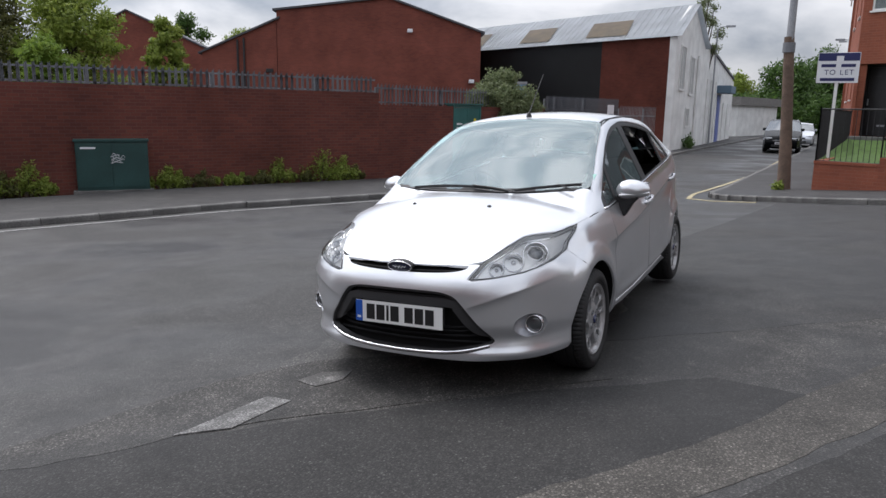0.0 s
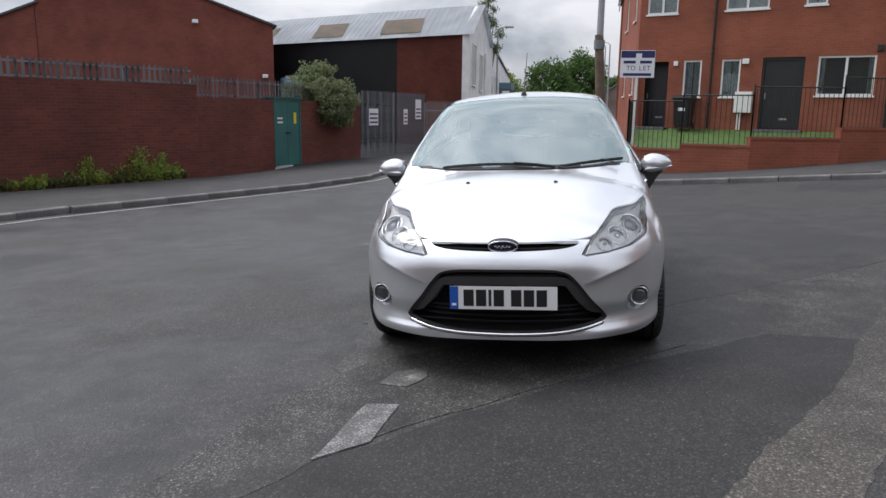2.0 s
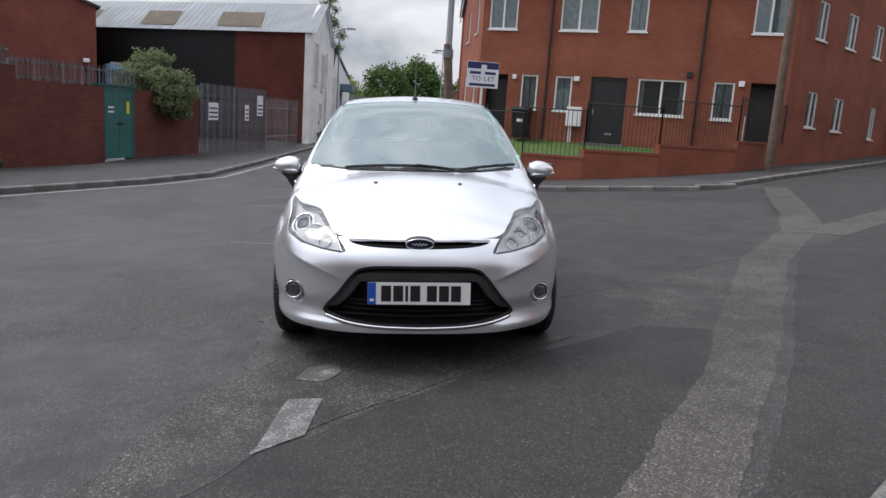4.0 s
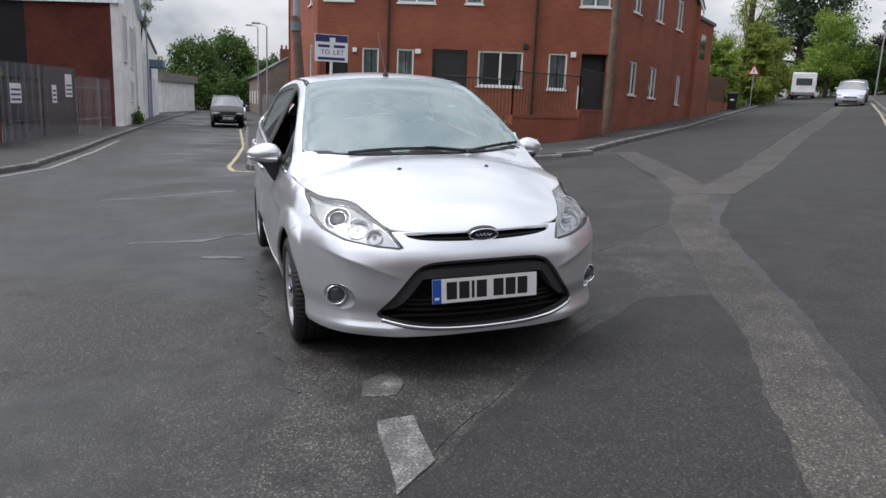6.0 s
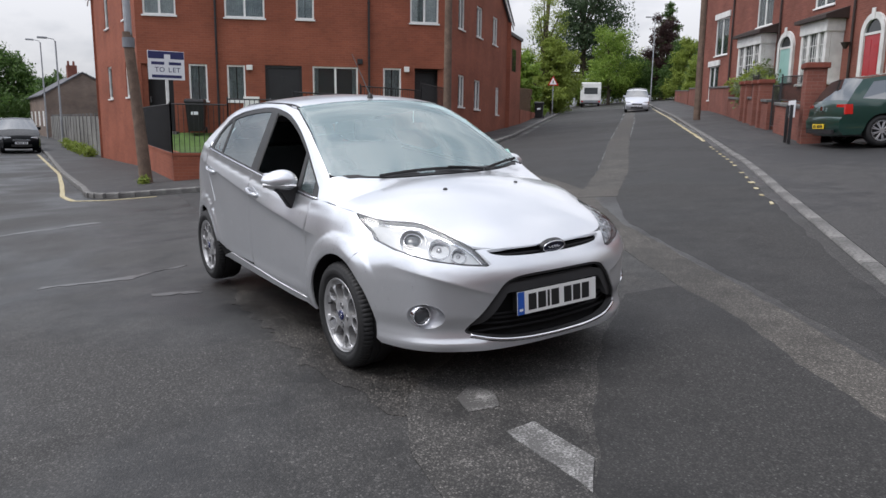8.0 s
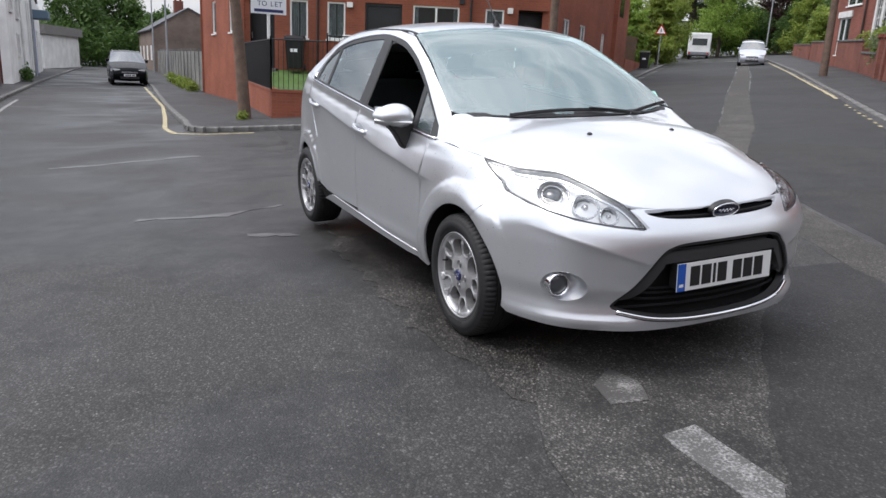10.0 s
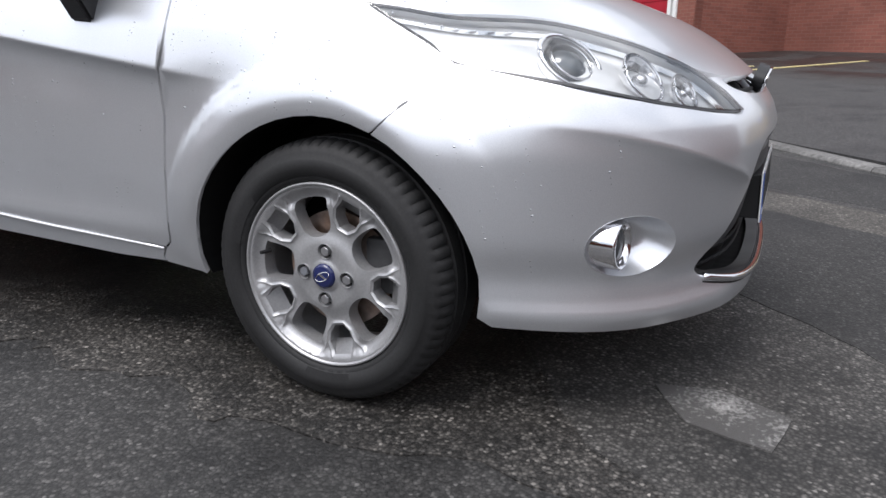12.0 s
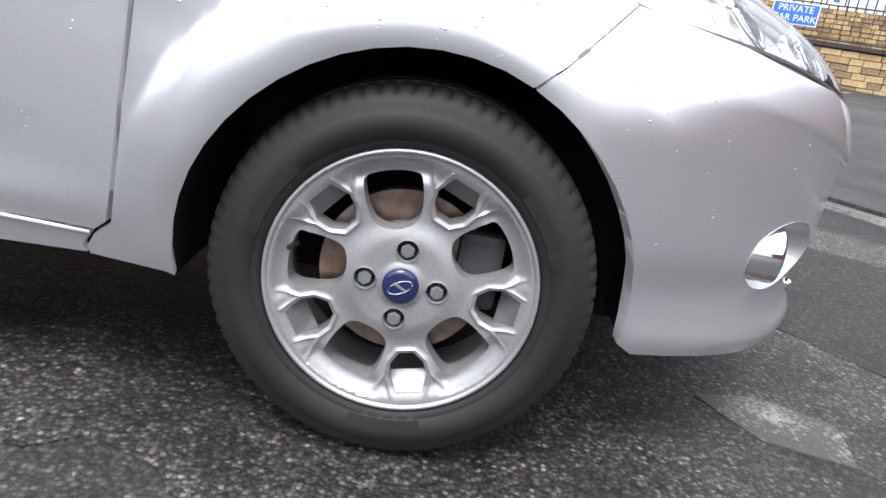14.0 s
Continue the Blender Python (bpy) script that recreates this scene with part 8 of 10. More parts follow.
def white_works():
    EA, RD, L = 5.16, 7.07, 26.0
    # street gable
    gd = WB - WC
    n = float(np.linalg.norm(gd))
    r = root("works_building", pose(WC[0], WC[1], 0, 0, 0, math.degrees(math.atan2(gd[1], gd[0]))), "white painted works building with a grey sheet roof and brown rooflights", "building")
    bm = bmesh.new()
    prism(bm, [(0, -0.6), (n, -0.6), (n, EA), (n / 2, RD), (0, EA)], 1, 0.0, 0.35)
    part("gable_wall", bm, RENDER_W, r, "white painted gable wall")
    local = Matrix.Rotation(-math.atan2(gd[1], gd[0]), 3, "Z")

    def lo(x, y, z):
        v = local @ Vector((x - WC[0], y - WC[1], z))
        return (v.x, v.y, v.z)
    def slab(name, pts, material, label="", thick=0.1):
        bm = bmesh.new()
        bm.faces.new([bm.verts.new(lo(*p)) for p in pts])
        bmesh.ops.solidify(bm, geom=bm.faces[:], thickness=thick)
        bmesh.ops.recalc_face_normals(bm, faces=bm.faces)
        return part(name, bm, material, r, label)
    def at(p, s):
        return p + WD * s
    B1, B2 = at(WC, 4.6), at(WC, L)
    slab("brick_wall", [(*WC, -0.6), (*B1, -0.6), (*B1, EA), (*WC, EA)], BRICK_SHED, "red brick end of the yard wall", 0.3)
    slab("clad_wall", [(*B1, -0.6), (*B2, -0.6), (*B2, EA), (*B1, EA)], DARK_CLAD, "black profiled cladding", 0.3)
    for k in range(64):
        c = at(B1, 0.25 + k * 0.33)
        bm = bmesh.new()
        nrm = np.array([WD[1], -WD[0]]) * -1
        a, b = c - nrm * 0.03, c + WD * 0.1 - nrm * 0.03
        bm.faces.new([bm.verts.new(lo(*q)) for q in ((*a, -0.4), (*b, -0.4), (*b, EA - 0.1), (*a, EA - 0.1))])
        bmesh.ops.solidify(bm, geom=bm.faces[:], thickness=0.03)
        part("cladding_rib", bm, DARK_CLAD, r)
    M = (WC + WB) / 2
    e = np.array([0.25, -0.35])
    roof_pts = [(*(WC + e), EA - 0.02), (*(M + np.array([0.25, 0])), RD + 0.08), (*(at(M, L)), RD + 0.08), (*(at(WC, L) + np.array([0, -0.35])), EA - 0.02)]
    slab("roof", roof_pts, ROOF_SHEET, "grey corrugated sheet roof")
    slab("roof", [(*(WB + np.array([0.25, 0.3])), EA), (*(at(WB, L)), EA), (*(at(M, L)), RD + 0.06), (*(M + np.array([0.25, 0])), RD + 0.06)], ROOF_SHEET)
    a, b, c, d = (np.array(q) for q in roof_pts)
    for s0, s1 in ((0.13, 0.235), (0.34, 0.43), (0.56, 0.65), (0.78, 0.87)):
        q = []
        for s, t in ((s0, 0.12), (s0 + 0.01, 0.62), (s1 + 0.01, 0.62), (s1, 0.12)):
            lowp, hip = a + (d - a) * s, b + (c - b) * s
            q.append(tuple(lowp + (hip - lowp) * t + np.array([0, 0, 0.05])))
        slab("rooflight", q, ROOF_BROWN, "dirty brown rooflight", 0.03)
    for s in np.arange(0.012, 0.99, 0.0145):
        q0, q1 = a + (d - a) * s, b + (c - b) * s
        part("roof_rib", tube(bmesh.new(), lo(*(q0 + np.array([0, 0, 0.02]))), lo(*(q1 + np.array([0, 0, 0.02]))), 0.014, seg=5), ROOF_SHEET, r)
    for u0, u1, z0, z1 in ((1.0, 2.2, 2.7, 4.75), (3.6, 4.7, 2.5, 4.4), (3.2, 4.1, 0.8, 1.7)):
        part("window_glass", boxes((u0, u1, -0.012, 0.0, z0, z1)), GREY_GLASS, r, "grey boarded window")
        part("window_frame", boxes((u0 - 0.06, u0, -0.05, 0.0, z0, z1), (u1, u1 + 0.06, -0.05, 0.0, z0, z1), (u0 - 0.06, u1 + 0.06, -0.09, 0, z0 - 0.1, z0), (u0 - 0.06, u1 + 0.06, -0.05, 0, z1, z1 + 0.08), (u0 + (u1 - u0) / 2 - 0.03, u0 + (u1 - u0) / 2 + 0.03, -0.03, -0.0125, z0, z1)), RENDER_W, r)
    part("drain_pipe", tube(bmesh.new(), (5.6, -0.06, -0.4), (5.6, -0.06, 4.6), 0.06, seg=8), RENDER_W, r)
    # lower wing along the street
    w2 = root("works_wing", pose(WB[0], WB[1], 0, 0, 0, 89.6), "long low white painted works wing with a blue door", "building")
    part("wall", boxes((0, 15.0, 0, 6.0, -0.6, 3.9)), RENDER_W, w2)
    bm = bmesh.new()
    prism(bm, [(0.0, 3.9), (15.0, 3.9), (15.0, 4.05), (0.0, 5.6)], 1, 0.1, 0.4)
    part("upper_wall", bm, RENDER_W, w2)
    bm = bmesh.new()
    prism(bm, [(-0.1, 5.6), (15.2, 4.05), (15.2, 4.2), (-0.1, 5.75)], 1, 0.0, 6.1)
    part("roof", bm, SLATE, w2)
    part("door", boxes((6.6, 8.0, -0.04, 0.0, -0.4, 2.7)), plain("blue_door", (0.12, 0.16, 0.42), 0.5), w2, "tall blue door")
    part("canopy", boxes((6.0, 8.6, -0.9, 0.0, 2.8, 3.3), bevel=0.05), plain("slate_blue_canopy", (0.10, 0.16, 0.22), 0.6), w2, "slate blue canopy over the door")
    for x in (1.5, 3.0, 5.2, 9.5, 12.0):
        part("pilaster", boxes((x, x + 0.22, -0.08, 0.0, -0.5, 3.5 if x < 6 else 2.2)), RENDER_W, w2)
    w3 = root("far_works", pose(-4.6, 62.0, 0, 0, 0, 76), "far white works wall with a flat roof", "building")
    part("wall", boxes((0, 10.3, 0, 8, -0.6, 2.2)), RENDER_W, w3)
    part("roof", boxes((-0.3, 10.6, -0.3, 8, 2.2, 2.9)), mat("grey_felt_roof", (0.2, 0.19, 0.18), 0.9), w3)


GREY_GLASS = mat("grey_painted_glass", (0.42, 0.43, 0.43), 0.4, var=0.3, scale=3)
white_works()
shrub("weed", -4.5, 36.8, -0.4, [(0, 0, 0.35, 0.3, 0.6, 0.4), (0, 0.7, 0.2, 0.25, 0.4, 0.3)], 500, 0.08, LEAF_B, 171, "dark green weeds at the white wall")

# ---- brick sheds on the hill behind the wall ----
gable_block("brick_shed", (-43.9, 29.6), (-36.0, 35.1), 12, [(0.0, 5.9), (3.3, 7.7), (9.4, 4.9)], "small red brick shed with a dark gable roof")
r = root("yard_container", pose(-15.6, 33.9, 0, 0, 0, 30), "pale blue steel container in the yard", "container")
part("body", boxes((0.6, 2.6, -0.5, 2.0, -0.5, 3.0), bevel=0.02), mat("pale_blue_steel", (0.22, 0.40, 0.58), 0.5, var=0.2), r)
part("rim", boxes((0.55, 2.65, -0.55, -0.45, 2.9, 3.05)), GALV, r)
for x, y, z, t in ((-19.3, 32.45, 5.75, 0), (-16.3, 34.3, 3.05, 0)):
    r = root("wall_lamp", pose(x, y, z, 0, 0, 30), "small white lamp on the warehouse wall", "lamp", "wall lamps")
    part("bowl", boxes((-0.15, 0.15, -0.25, -0.02, -0.1, 0.1), bevel=0.04), SIGN_WHITE, r)
    part("bracket", boxes((-0.04, 0.04, -0.06, 0.3, -0.05, 0.05)), GALV, r)

# ---- trees ----
tree(-20.0, 12.0, 6.3, 2.4, LEAF_A, 21, "light green willow-like tree behind the brick wall", n=26000, size=0.075, low=0.25, blobs=16)
tree(-22.6, 10.2, 6.6, 2.6, LEAF_E, 22, "brown-green tree behind the brick wall", n=22000, size=0.075, blobs=14)
tree(-18.1, 9.6, 3.9, 1.4, LEAF_F, 23, "bright green young tree behind the brick wall", n=18000, size=0.07, low=0.2, blobs=14)
tree(-18.3, 14.3, 5.1, 1.05, LEAF_A, 24, "light green sapling before the brick shed", n=14000, size=0.07, low=0.35, blobs=13)
tree(-52.0, 47.5, 10.6, 3.6, LEAF_B, 25, "dark green tree beyond the sheds", n=14000, size=0.14)
tree(-50.0, 52.0, 9.4, 4.0, LEAF_A, 26, "light green tree beyond the sheds", n=14000, size=0.14)
tree(-45.0, 56.0, 9.9, 3.6, LEAF_B, 27, "dark green tree beyond the sheds", n=14000, size=0.14)
tree(-5.1, 44.0, 9.4, 1.3, LEAF_C, 28, "thin birch sapling behind the white gable", n=3600, size=0.07, low=0.62)
for k, (x, y, h, rad) in enumerate(((-2.5, 88.0, 8.2, 5.0), (7.0, 84.0, 6.4, 4.4), (13.0, 92.0, 5.8, 4.4), (-9.0, 92.0, 7.4, 4.6), (2.5, 93.0, 9.4, 5.0), (-16.0, 86.0, 7.0, 4.2), (19.0, 86.0, 5.8, 4.2))):
    tree(x, y, h, rad, LEAF_B if k != 3 else LEAF_A, 40 + k, "broad green tree at the end of the side street", n=15000, size=0.20, low=0.12, blobs=15)
for k, (x, y, h, rad, mt) in enumerate(((31.4, 38.0, 5.3, 2.3, LEAF_F), (38.0, 41.6, 6.4, 1.7, LEAF_A), (44.0, 48.0, 7.4, 2.8, LEAF_A), (33.5, 43.0, 7.5, 2.6, LEAF_A), (38.0, 49.0, 6.2, 2.6, LEAF_B), (44.0, 55.0, 6.4, 3.0, LEAF_A), (64.5, 60.7, 9.6, 4.0, LEAF_F), (69.0, 60.5, 5.6, 3.6, LEAF_B), (74.5, 61.0, 11.5, 3.2, LEAF_D), (69.0, 52.5, 7.4, 3.0, LEAF_A), (72.0, 56.0, 7.6, 3.2, LEAF_B), (52.5, 38.0, 4.0, 2.4, LEAF_A), (60.0, 42.5, 5.6, 3.2, LEAF_B), (80.0, 68.0, 6.6, 5.0, LEAF_A), (58.0, 75.0, 7.5, 5.0, LEAF_B))):
    tree(x, y, h, rad, mt, 60 + k, ("copper-leaved dark tree" if mt is LEAF_D else "fresh green roadside tree") + " up the hill street", n=15000, size=0.125, low=0.10 if h < 8 else 0.18, blobs=15)
conifer(76.5, 62.0, 12.5, 3.4, LEAF_B, 90, "dark conifer up the hill street", 9000)
tree(69.0, 70.0, 21.5, 6.4, LEAF_G, 92, "tall grey-green tree up the hill street", n=30000, size=0.19, low=0.2, blobs=24)
tree(38.4, 43.0, 10.8, 2.5, LEAF_A, 91, "airy light green sapling beside the fence", n=13000, size=0.065, low=0.22, blobs=18)

# ---- fittings of the corner house ----
def house_box(name, u0, u1, y0, y1, z0, z1, material, label, category, bevel=0.01, group=""):
    p = on_front(u0)
    r = root(name, pose(p[0], p[1], z0, 0, 0, math.degrees(math.atan2(HD[1], HD[0]))), label, category, group)
    part("body", boxes((0, u1 - u0, y0, y1, 0, z1 - z0), bevel=bevel), material, r)
    return r


def wheelie_bin(m, label):
    r = root("wheelie_bin", m, label, "bin", "wheelie bins")
    bm = bmesh.new()
    lo, hi = (0.235, 0.25, 0.05), (0.285, 0.35, 0.98)
    ring = [[bm.verts.new((sx * w[0], sy * w[1], w[2])) for sx, sy in ((-1, -1), (1, -1), (1, 1), (-1, 1))] for w in (lo, hi)]
    for k in range(4):
        bm.faces.new((ring[0][k], ring[0][(k + 1) % 4], ring[1][(k + 1) % 4], ring[1][k]))
    bm.faces.new(ring[0][::-1]), bm.faces.new(ring[1])
    bmesh.ops.bevel(bm, geom=bm.edges[:], offset=0.03, segments=2, affect="EDGES")
    part("tub", bm, BIN_BLACK, r)
    part("rim", boxes((-0.31, 0.31, -0.37, 0.37, 0.95, 1.0), bevel=0.012), BIN_BLACK, r)
    bm = bmesh.new()
    prism(bm, [(-0.40, 1.0), (0.38, 1.0), (0.36, 1.07), (0.0, 1.10), (-0.38, 1.06)], 0, -0.30, 0.30)
    part("lid", bm, BIN_BLACK, r)
    part("handle", tube(bmesh.new(), (-0.26, 0.42, 0.98), (0.26, 0.42, 0.98), 0.016), BIN_BLACK, r)
    for sx in (-1, 1):
        part("wheel", tube(bmesh.new(), (sx * 0.25, 0.28, 0.10), (sx * 0.30, 0.28, 0.10), 0.10, seg=20), BIN_BLACK, r)
    part("number_bar", boxes((-0.11, 0.11, -0.318, -0.305, 0.58, 0.72)), SIGN_WHITE, r)
    return r


BIN_BLACK = mat("black_bin_plastic", (0.016, 0.016, 0.018), 0.45, var=0.3, scale=4, bump=0.08)
p = on_front(0.98) + np.array([-0.39, -0.92]) * 0.5
wheelie_bin(pose(p[0], p[1], 0.83, 0, 0, -23), "black plastic wheelie bin before the house window")
r = house_box("meter_box", 2.48, 3.0, -0.24, 0.0, 1.38, 2.04, WHITE_UPVC, "white ribbed meter box on white legs by the door", "meter box")
for k in range(4):
    part("rib", boxes((0.05 + k * 0.125, 0.09 + k * 0.125, -0.252, -0.2405, 0.03, 0.63)), WHITE_UPVC, r)
for x in (0.10, 0.18):
    part("leg", boxes((x, x + 0.035, -0.15, -0.10, -0.55, 0.0)), WHITE_UPVC, r)
house_box("wall_light", 0.42, 0.56, -0.09, 0.0, 2.90, 3.05, WHITE_UPVC, "small white box light on the brick front", "wall light", group="porch lights")
house_box("wall_light", 2.60, 2.80, -0.09, 0.0, 2.92, 3.08, WHITE_UPVC, "small white box light on the brick front", "wall light", group="porch lights")
house_box("wall_light", 7.92, 8.10, -0.09, 0.0, 2.98, 3.16, WHITE_UPVC, "small white box light on the brick front", "wall light", group="porch lights")
house_box("alarm_bell", 6.30, 6.48, -0.07, 0.0, 3.20, 3.38, BLACK_IRON, "small dark dome camera on the brick front", "camera")
house_box("grab_rail", 8.20, 8.24, -0.35, -0.30, 1.25, 2.05, WHITE_UPVC, "white tubular grab rail beside the door", "rail")
for k in range(6):
    railing("railing", [LW[k] + np.array([0.02, 0.10]), LW[k + 1] + np.array([0.02, 0.10])], [LOWWALL_TOP[k]] * 2, "black vertical-bar railing on the low brick wall", hgt=1.25, spacing=0.115)
for k in range(6):
    a, b = LW[k], LW[k + 1]
    n = float(np.linalg.norm(b - a))
    c = root("wall_coping", pose(a[0], a[1], LOWWALL_TOP[k], 0, 0, math.degrees(math.atan2(*(b - a)[::-1]))), "flat row of header bricks on the garden wall", "coping", "wall copings", "structure")
    part("coping_course", boxes((0.0, n, -0.015, 0.235, 0.003, 0.065)), BRICK_NEW, c)

# ---- a plain parked car ----
CAR_TINT = plain("tinted_car_glass", (0.02, 0.026, 0.027), 0.05, spec=0.9)
CAR_TINT.node_tree.nodes["Principled BSDF"].inputs["IOR"].default_value = 2.3
LAMP_RED = plain("red_tail_lamp", (0.45, 0.02, 0.015), 0.15, coat=1.0)
LAMP_CLEAR = plain("clear_head_lamp", (0.65, 0.67, 0.70), 0.12, metal=0.6, coat=1.0)
PLATE_YELLOW = plain("yellow_number_plate", (0.75, 0.52, 0.03), 0.4)
BUMPER_GREY = mat("grey_bumper_plastic", (0.04, 0.041, 0.043), 0.55, var=0.2, bump=0.05)
SPOKE_SILVER = plain("bright_wheel_spokes", (0.62, 0.63, 0.65), 0.3, metal=0.8)


def parked_car(name, m, paint, label, sx=1.0, sy=1.0, sz=1.0, rails=False):
    """A five-door hatchback: +x ahead, rear axle at x = 0. Scaled in length, width and height for other cars."""
    r = root(name, m, label, "car", "parked cars")
    hw = 0.865
    wb, wr = 2.51, 0.305
    prof = [(3.22, 0.22), (3.34, 0.32), (3.36, 0.50), (3.30, 0.62), (3.18, 0.70), (2.75, 0.83), (2.12, 0.95), (1.72, 1.16), (1.30, 1.37), (0.85, 1.435), (0.20, 1.43), (-0.38, 1.355), (-0.55, 1.14), (-0.68, 0.93), (-0.76, 0.80), (-0.79, 0.60), (-0.84, 0.52), (-0.83, 0.34), (-0.74, 0.24)]

    def half(x, z):
        taper = 1 - 0.16 * np.clip((x - 2.3) / 1.06, 0, 1) ** 2.2 - 0.10 * np.clip((-x - 0.1) / 0.74, 0, 1) ** 2
        belly = 1 - 0.035 * ((z - 0.55) / 0.4) ** 2 * (z < 0.95) - (z >= 0.95) * (0.035 + 0.36 * (z - 0.95))
        return hw * taper * belly

    def sc(p):
        return (p[0] * sx, p[1] * sy, p[2] * sz)

    def arch(c):
        return [(c + 0.365 * math.cos(a), 0.30 + 0.365 * math.sin(a)) for a in np.linspace(0.22, math.pi - 0.22, 13)]
    windows = [[(1.95, 0.97), (1.28, 1.315), (0.98, 1.36), (0.98, 0.94)], [(0.90, 0.94), (0.90, 1.365), (0.25, 1.35), (0.25, 0.93)], [(0.17, 0.93), (0.17, 1.345), (-0.18, 1.31), (-0.42, 0.97)]]
    side = prof + [(-0.42, 0.24)] + arch(0.0)[::-1] + [(0.45, 0.24), (2.05, 0.22)] + arch(wb)[::-1] + [(2.95, 0.22)]
    v, f = fill2d(side[::-1], [w for w in windows], 0.12)
    for s in (-1, 1):
        bm = bmesh.new()
        vs = [bm.verts.new(sc((p[0], s * float(half(p[0], p[1])), p[1]))) for p in v]
        for t in f:
            bm.faces.new([vs[i] for i in t])
        bmesh.ops.recalc_face_normals(bm, faces=bm.faces)
        part("side_panel", bm, paint, r, smooth=True)
        for w in windows:
            g, gf = fill2d(w if s > 0 else w, (), 0.3)
            bm = bmesh.new()
            vs = [bm.verts.new(sc((p[0], s * (float(half(p[0], p[1])) - 0.008), p[1]))) for p in g]
            for t in gf:
                bm.faces.new([vs[i] for i in t])
            part("side_window", bm, CAR_TINT, r)
        # lamps on the corners
        for nm, x0, x1, z0, z1, lm in (("tail_lamp", -0.76, -0.60, 0.66, 0.86, LAMP_RED), ("head_lamp", 2.95, 3.26, 0.58, 0.70, LAMP_CLEAR)):
            bm = bmesh.new()
            n, rows = 6, []
            for i in range(n + 1):
                x = x0 + (x1 - x0) * i / n
                rows.append([bm.verts.new(sc((x, s * (float(half(x, z)) + 0.006), z))) for z in (z0, (z0 + z1) / 2, z1)])
            for a, b in zip(rows, rows[1:]):
                for k in range(2):
                    bm.faces.new((a[k], b[k], b[k + 1], a[k + 1]))
            end = x0 - 0.03 if nm == "tail_lamp" else x1 + 0.05
            tip = rows[0] if nm == "tail_lamp" else rows[-1]
            inner = [bm.verts.new(sc((end, s * 0.52, z))) for z in (z0, (z0 + z1) / 2, z1)]
            for k in range(2):
                bm.faces.new((tip[k], inner[k], inner[k + 1], tip[k + 1]))
            bmesh.ops.recalc_face_normals(bm, faces=bm.faces)
            part(nm, bm, lm, r, smooth=True)
        bm = bmesh.new()
        box(bm, 1.70, 1.86, s * 0.88 - 0.09, s * 0.88 + 0.09, 0.96, 1.09, 0.03)
        bmesh.ops.scale(bm, vec=(sx, sy, sz), verts=bm.verts)
        part("door_mirror", bm, paint, r)
        bm = boxes((0.46, 2.05, s * 0.86 - 0.012, s * 0.86 + 0.012, 0.235, 0.27))
        bmesh.ops.scale(bm, vec=(sx, sy, sz), verts=bm.verts)
        part("sill_strip", bm, GALV, r, "bright sill strip")
        for x in (0.30, 1.15):
            bm = boxes((x, x + 0.17, s * 0.862 - 0.015, s * 0.862 + 0.015, 0.80, 0.83), bevel=0.006)
            bmesh.ops.scale(bm, vec=(sx, sy, sz), verts=bm.verts)
            part("door_handle", bm, paint, r)
    # skin over the top from nose to tail
    strips = {"bonnet": (4, 6, paint), "nose": (0, 4, BUMPER_GREY if False else paint), "windscreen": (6, 8, CAR_TINT), "roof": (8, 11, paint), "rear_window": (11, 13, CAR_TINT), "tailgate": (13, 15, paint), "rear_bumper": (15, 18, paint)}
    for nm, (i0, i1, mt) in strips.items():
        bm = bmesh.new()
        rows = []
        for i in range(i0, i1 + 1):
            x, z = prof[i]
            h = float(half(x, z))
            px, pz = prof[max(i - 1, 0)]
            qx, qz = prof[min(i + 1, len(prof) - 1)]
            nx, nz = (pz - qz), (qx - px)
            ln = math.hypot(nx, nz)
            nx, nz = -nx / ln, -nz / ln
            row = []
            for k in range(9):
                t = -1 + k / 4
                b = 0.055 * (1 - t * t)
                row.append(bm.verts.new(sc((x + nx * b, t * h, z + nz * b))))
            rows.append(row)
        for a, b in zip(rows, rows[1:]):
            for k in range(8):
                bm.faces.new((a[k], a[k + 1], b[k + 1], b[k]))
        bmesh.ops.recalc_face_normals(bm, faces=bm.faces)
        part(nm, bm, mt, r, smooth=True)
    for s in (-1, 1):
        bm = boxes((3.19, 3.325, *sorted((s * 0.40, s * 0.69)), 0.585, 0.68), bevel=0.02)
        bmesh.ops.scale(bm, vec=(sx, sy, sz), verts=bm.verts)
        part("lamp_cover", bm, LAMP_CLEAR, r, "clear headlamp cover")
    for z in (0.535, 0.565):
        bm = boxes((3.40, 3.43, -0.34, 0.34, z, z + 0.012), bevel=0.003)
        bmesh.ops.scale(bm, vec=(sx, sy, sz), verts=bm.verts)
        part("grille_bar", bm, CHROME, r, "bright grille bar")
    for nm, row, mt in (("grille", (3.385, 3.42, -0.36, 0.36, 0.50, 0.60), BLACK_TRIM), ("lower_grille", (3.37, 3.42, -0.42, 0.42, 0.28, 0.38), BLACK_TRIM), ("front_plate", (3.42, 3.432, -0.26, 0.26, 0.385, 0.485), SIGN_WHITE), ("rear_plate", (-0.912, -0.90, -0.26, 0.26, 0.36, 0.46), PLATE_YELLOW),
                        ("bumper_insert", (-0.902, -0.84, -0.60, 0.60, 0.26, 0.345), BLACK_TRIM), ("tailgate_badge", (-0.862, -0.84, -0.05, 0.05, 0.74, 0.83), CHROME)):
        bm = boxes(row, bevel=0.004)
        bmesh.ops.scale(bm, vec=(sx, sy, sz), verts=bm.verts)
        q = part(nm, bm, mt, r)
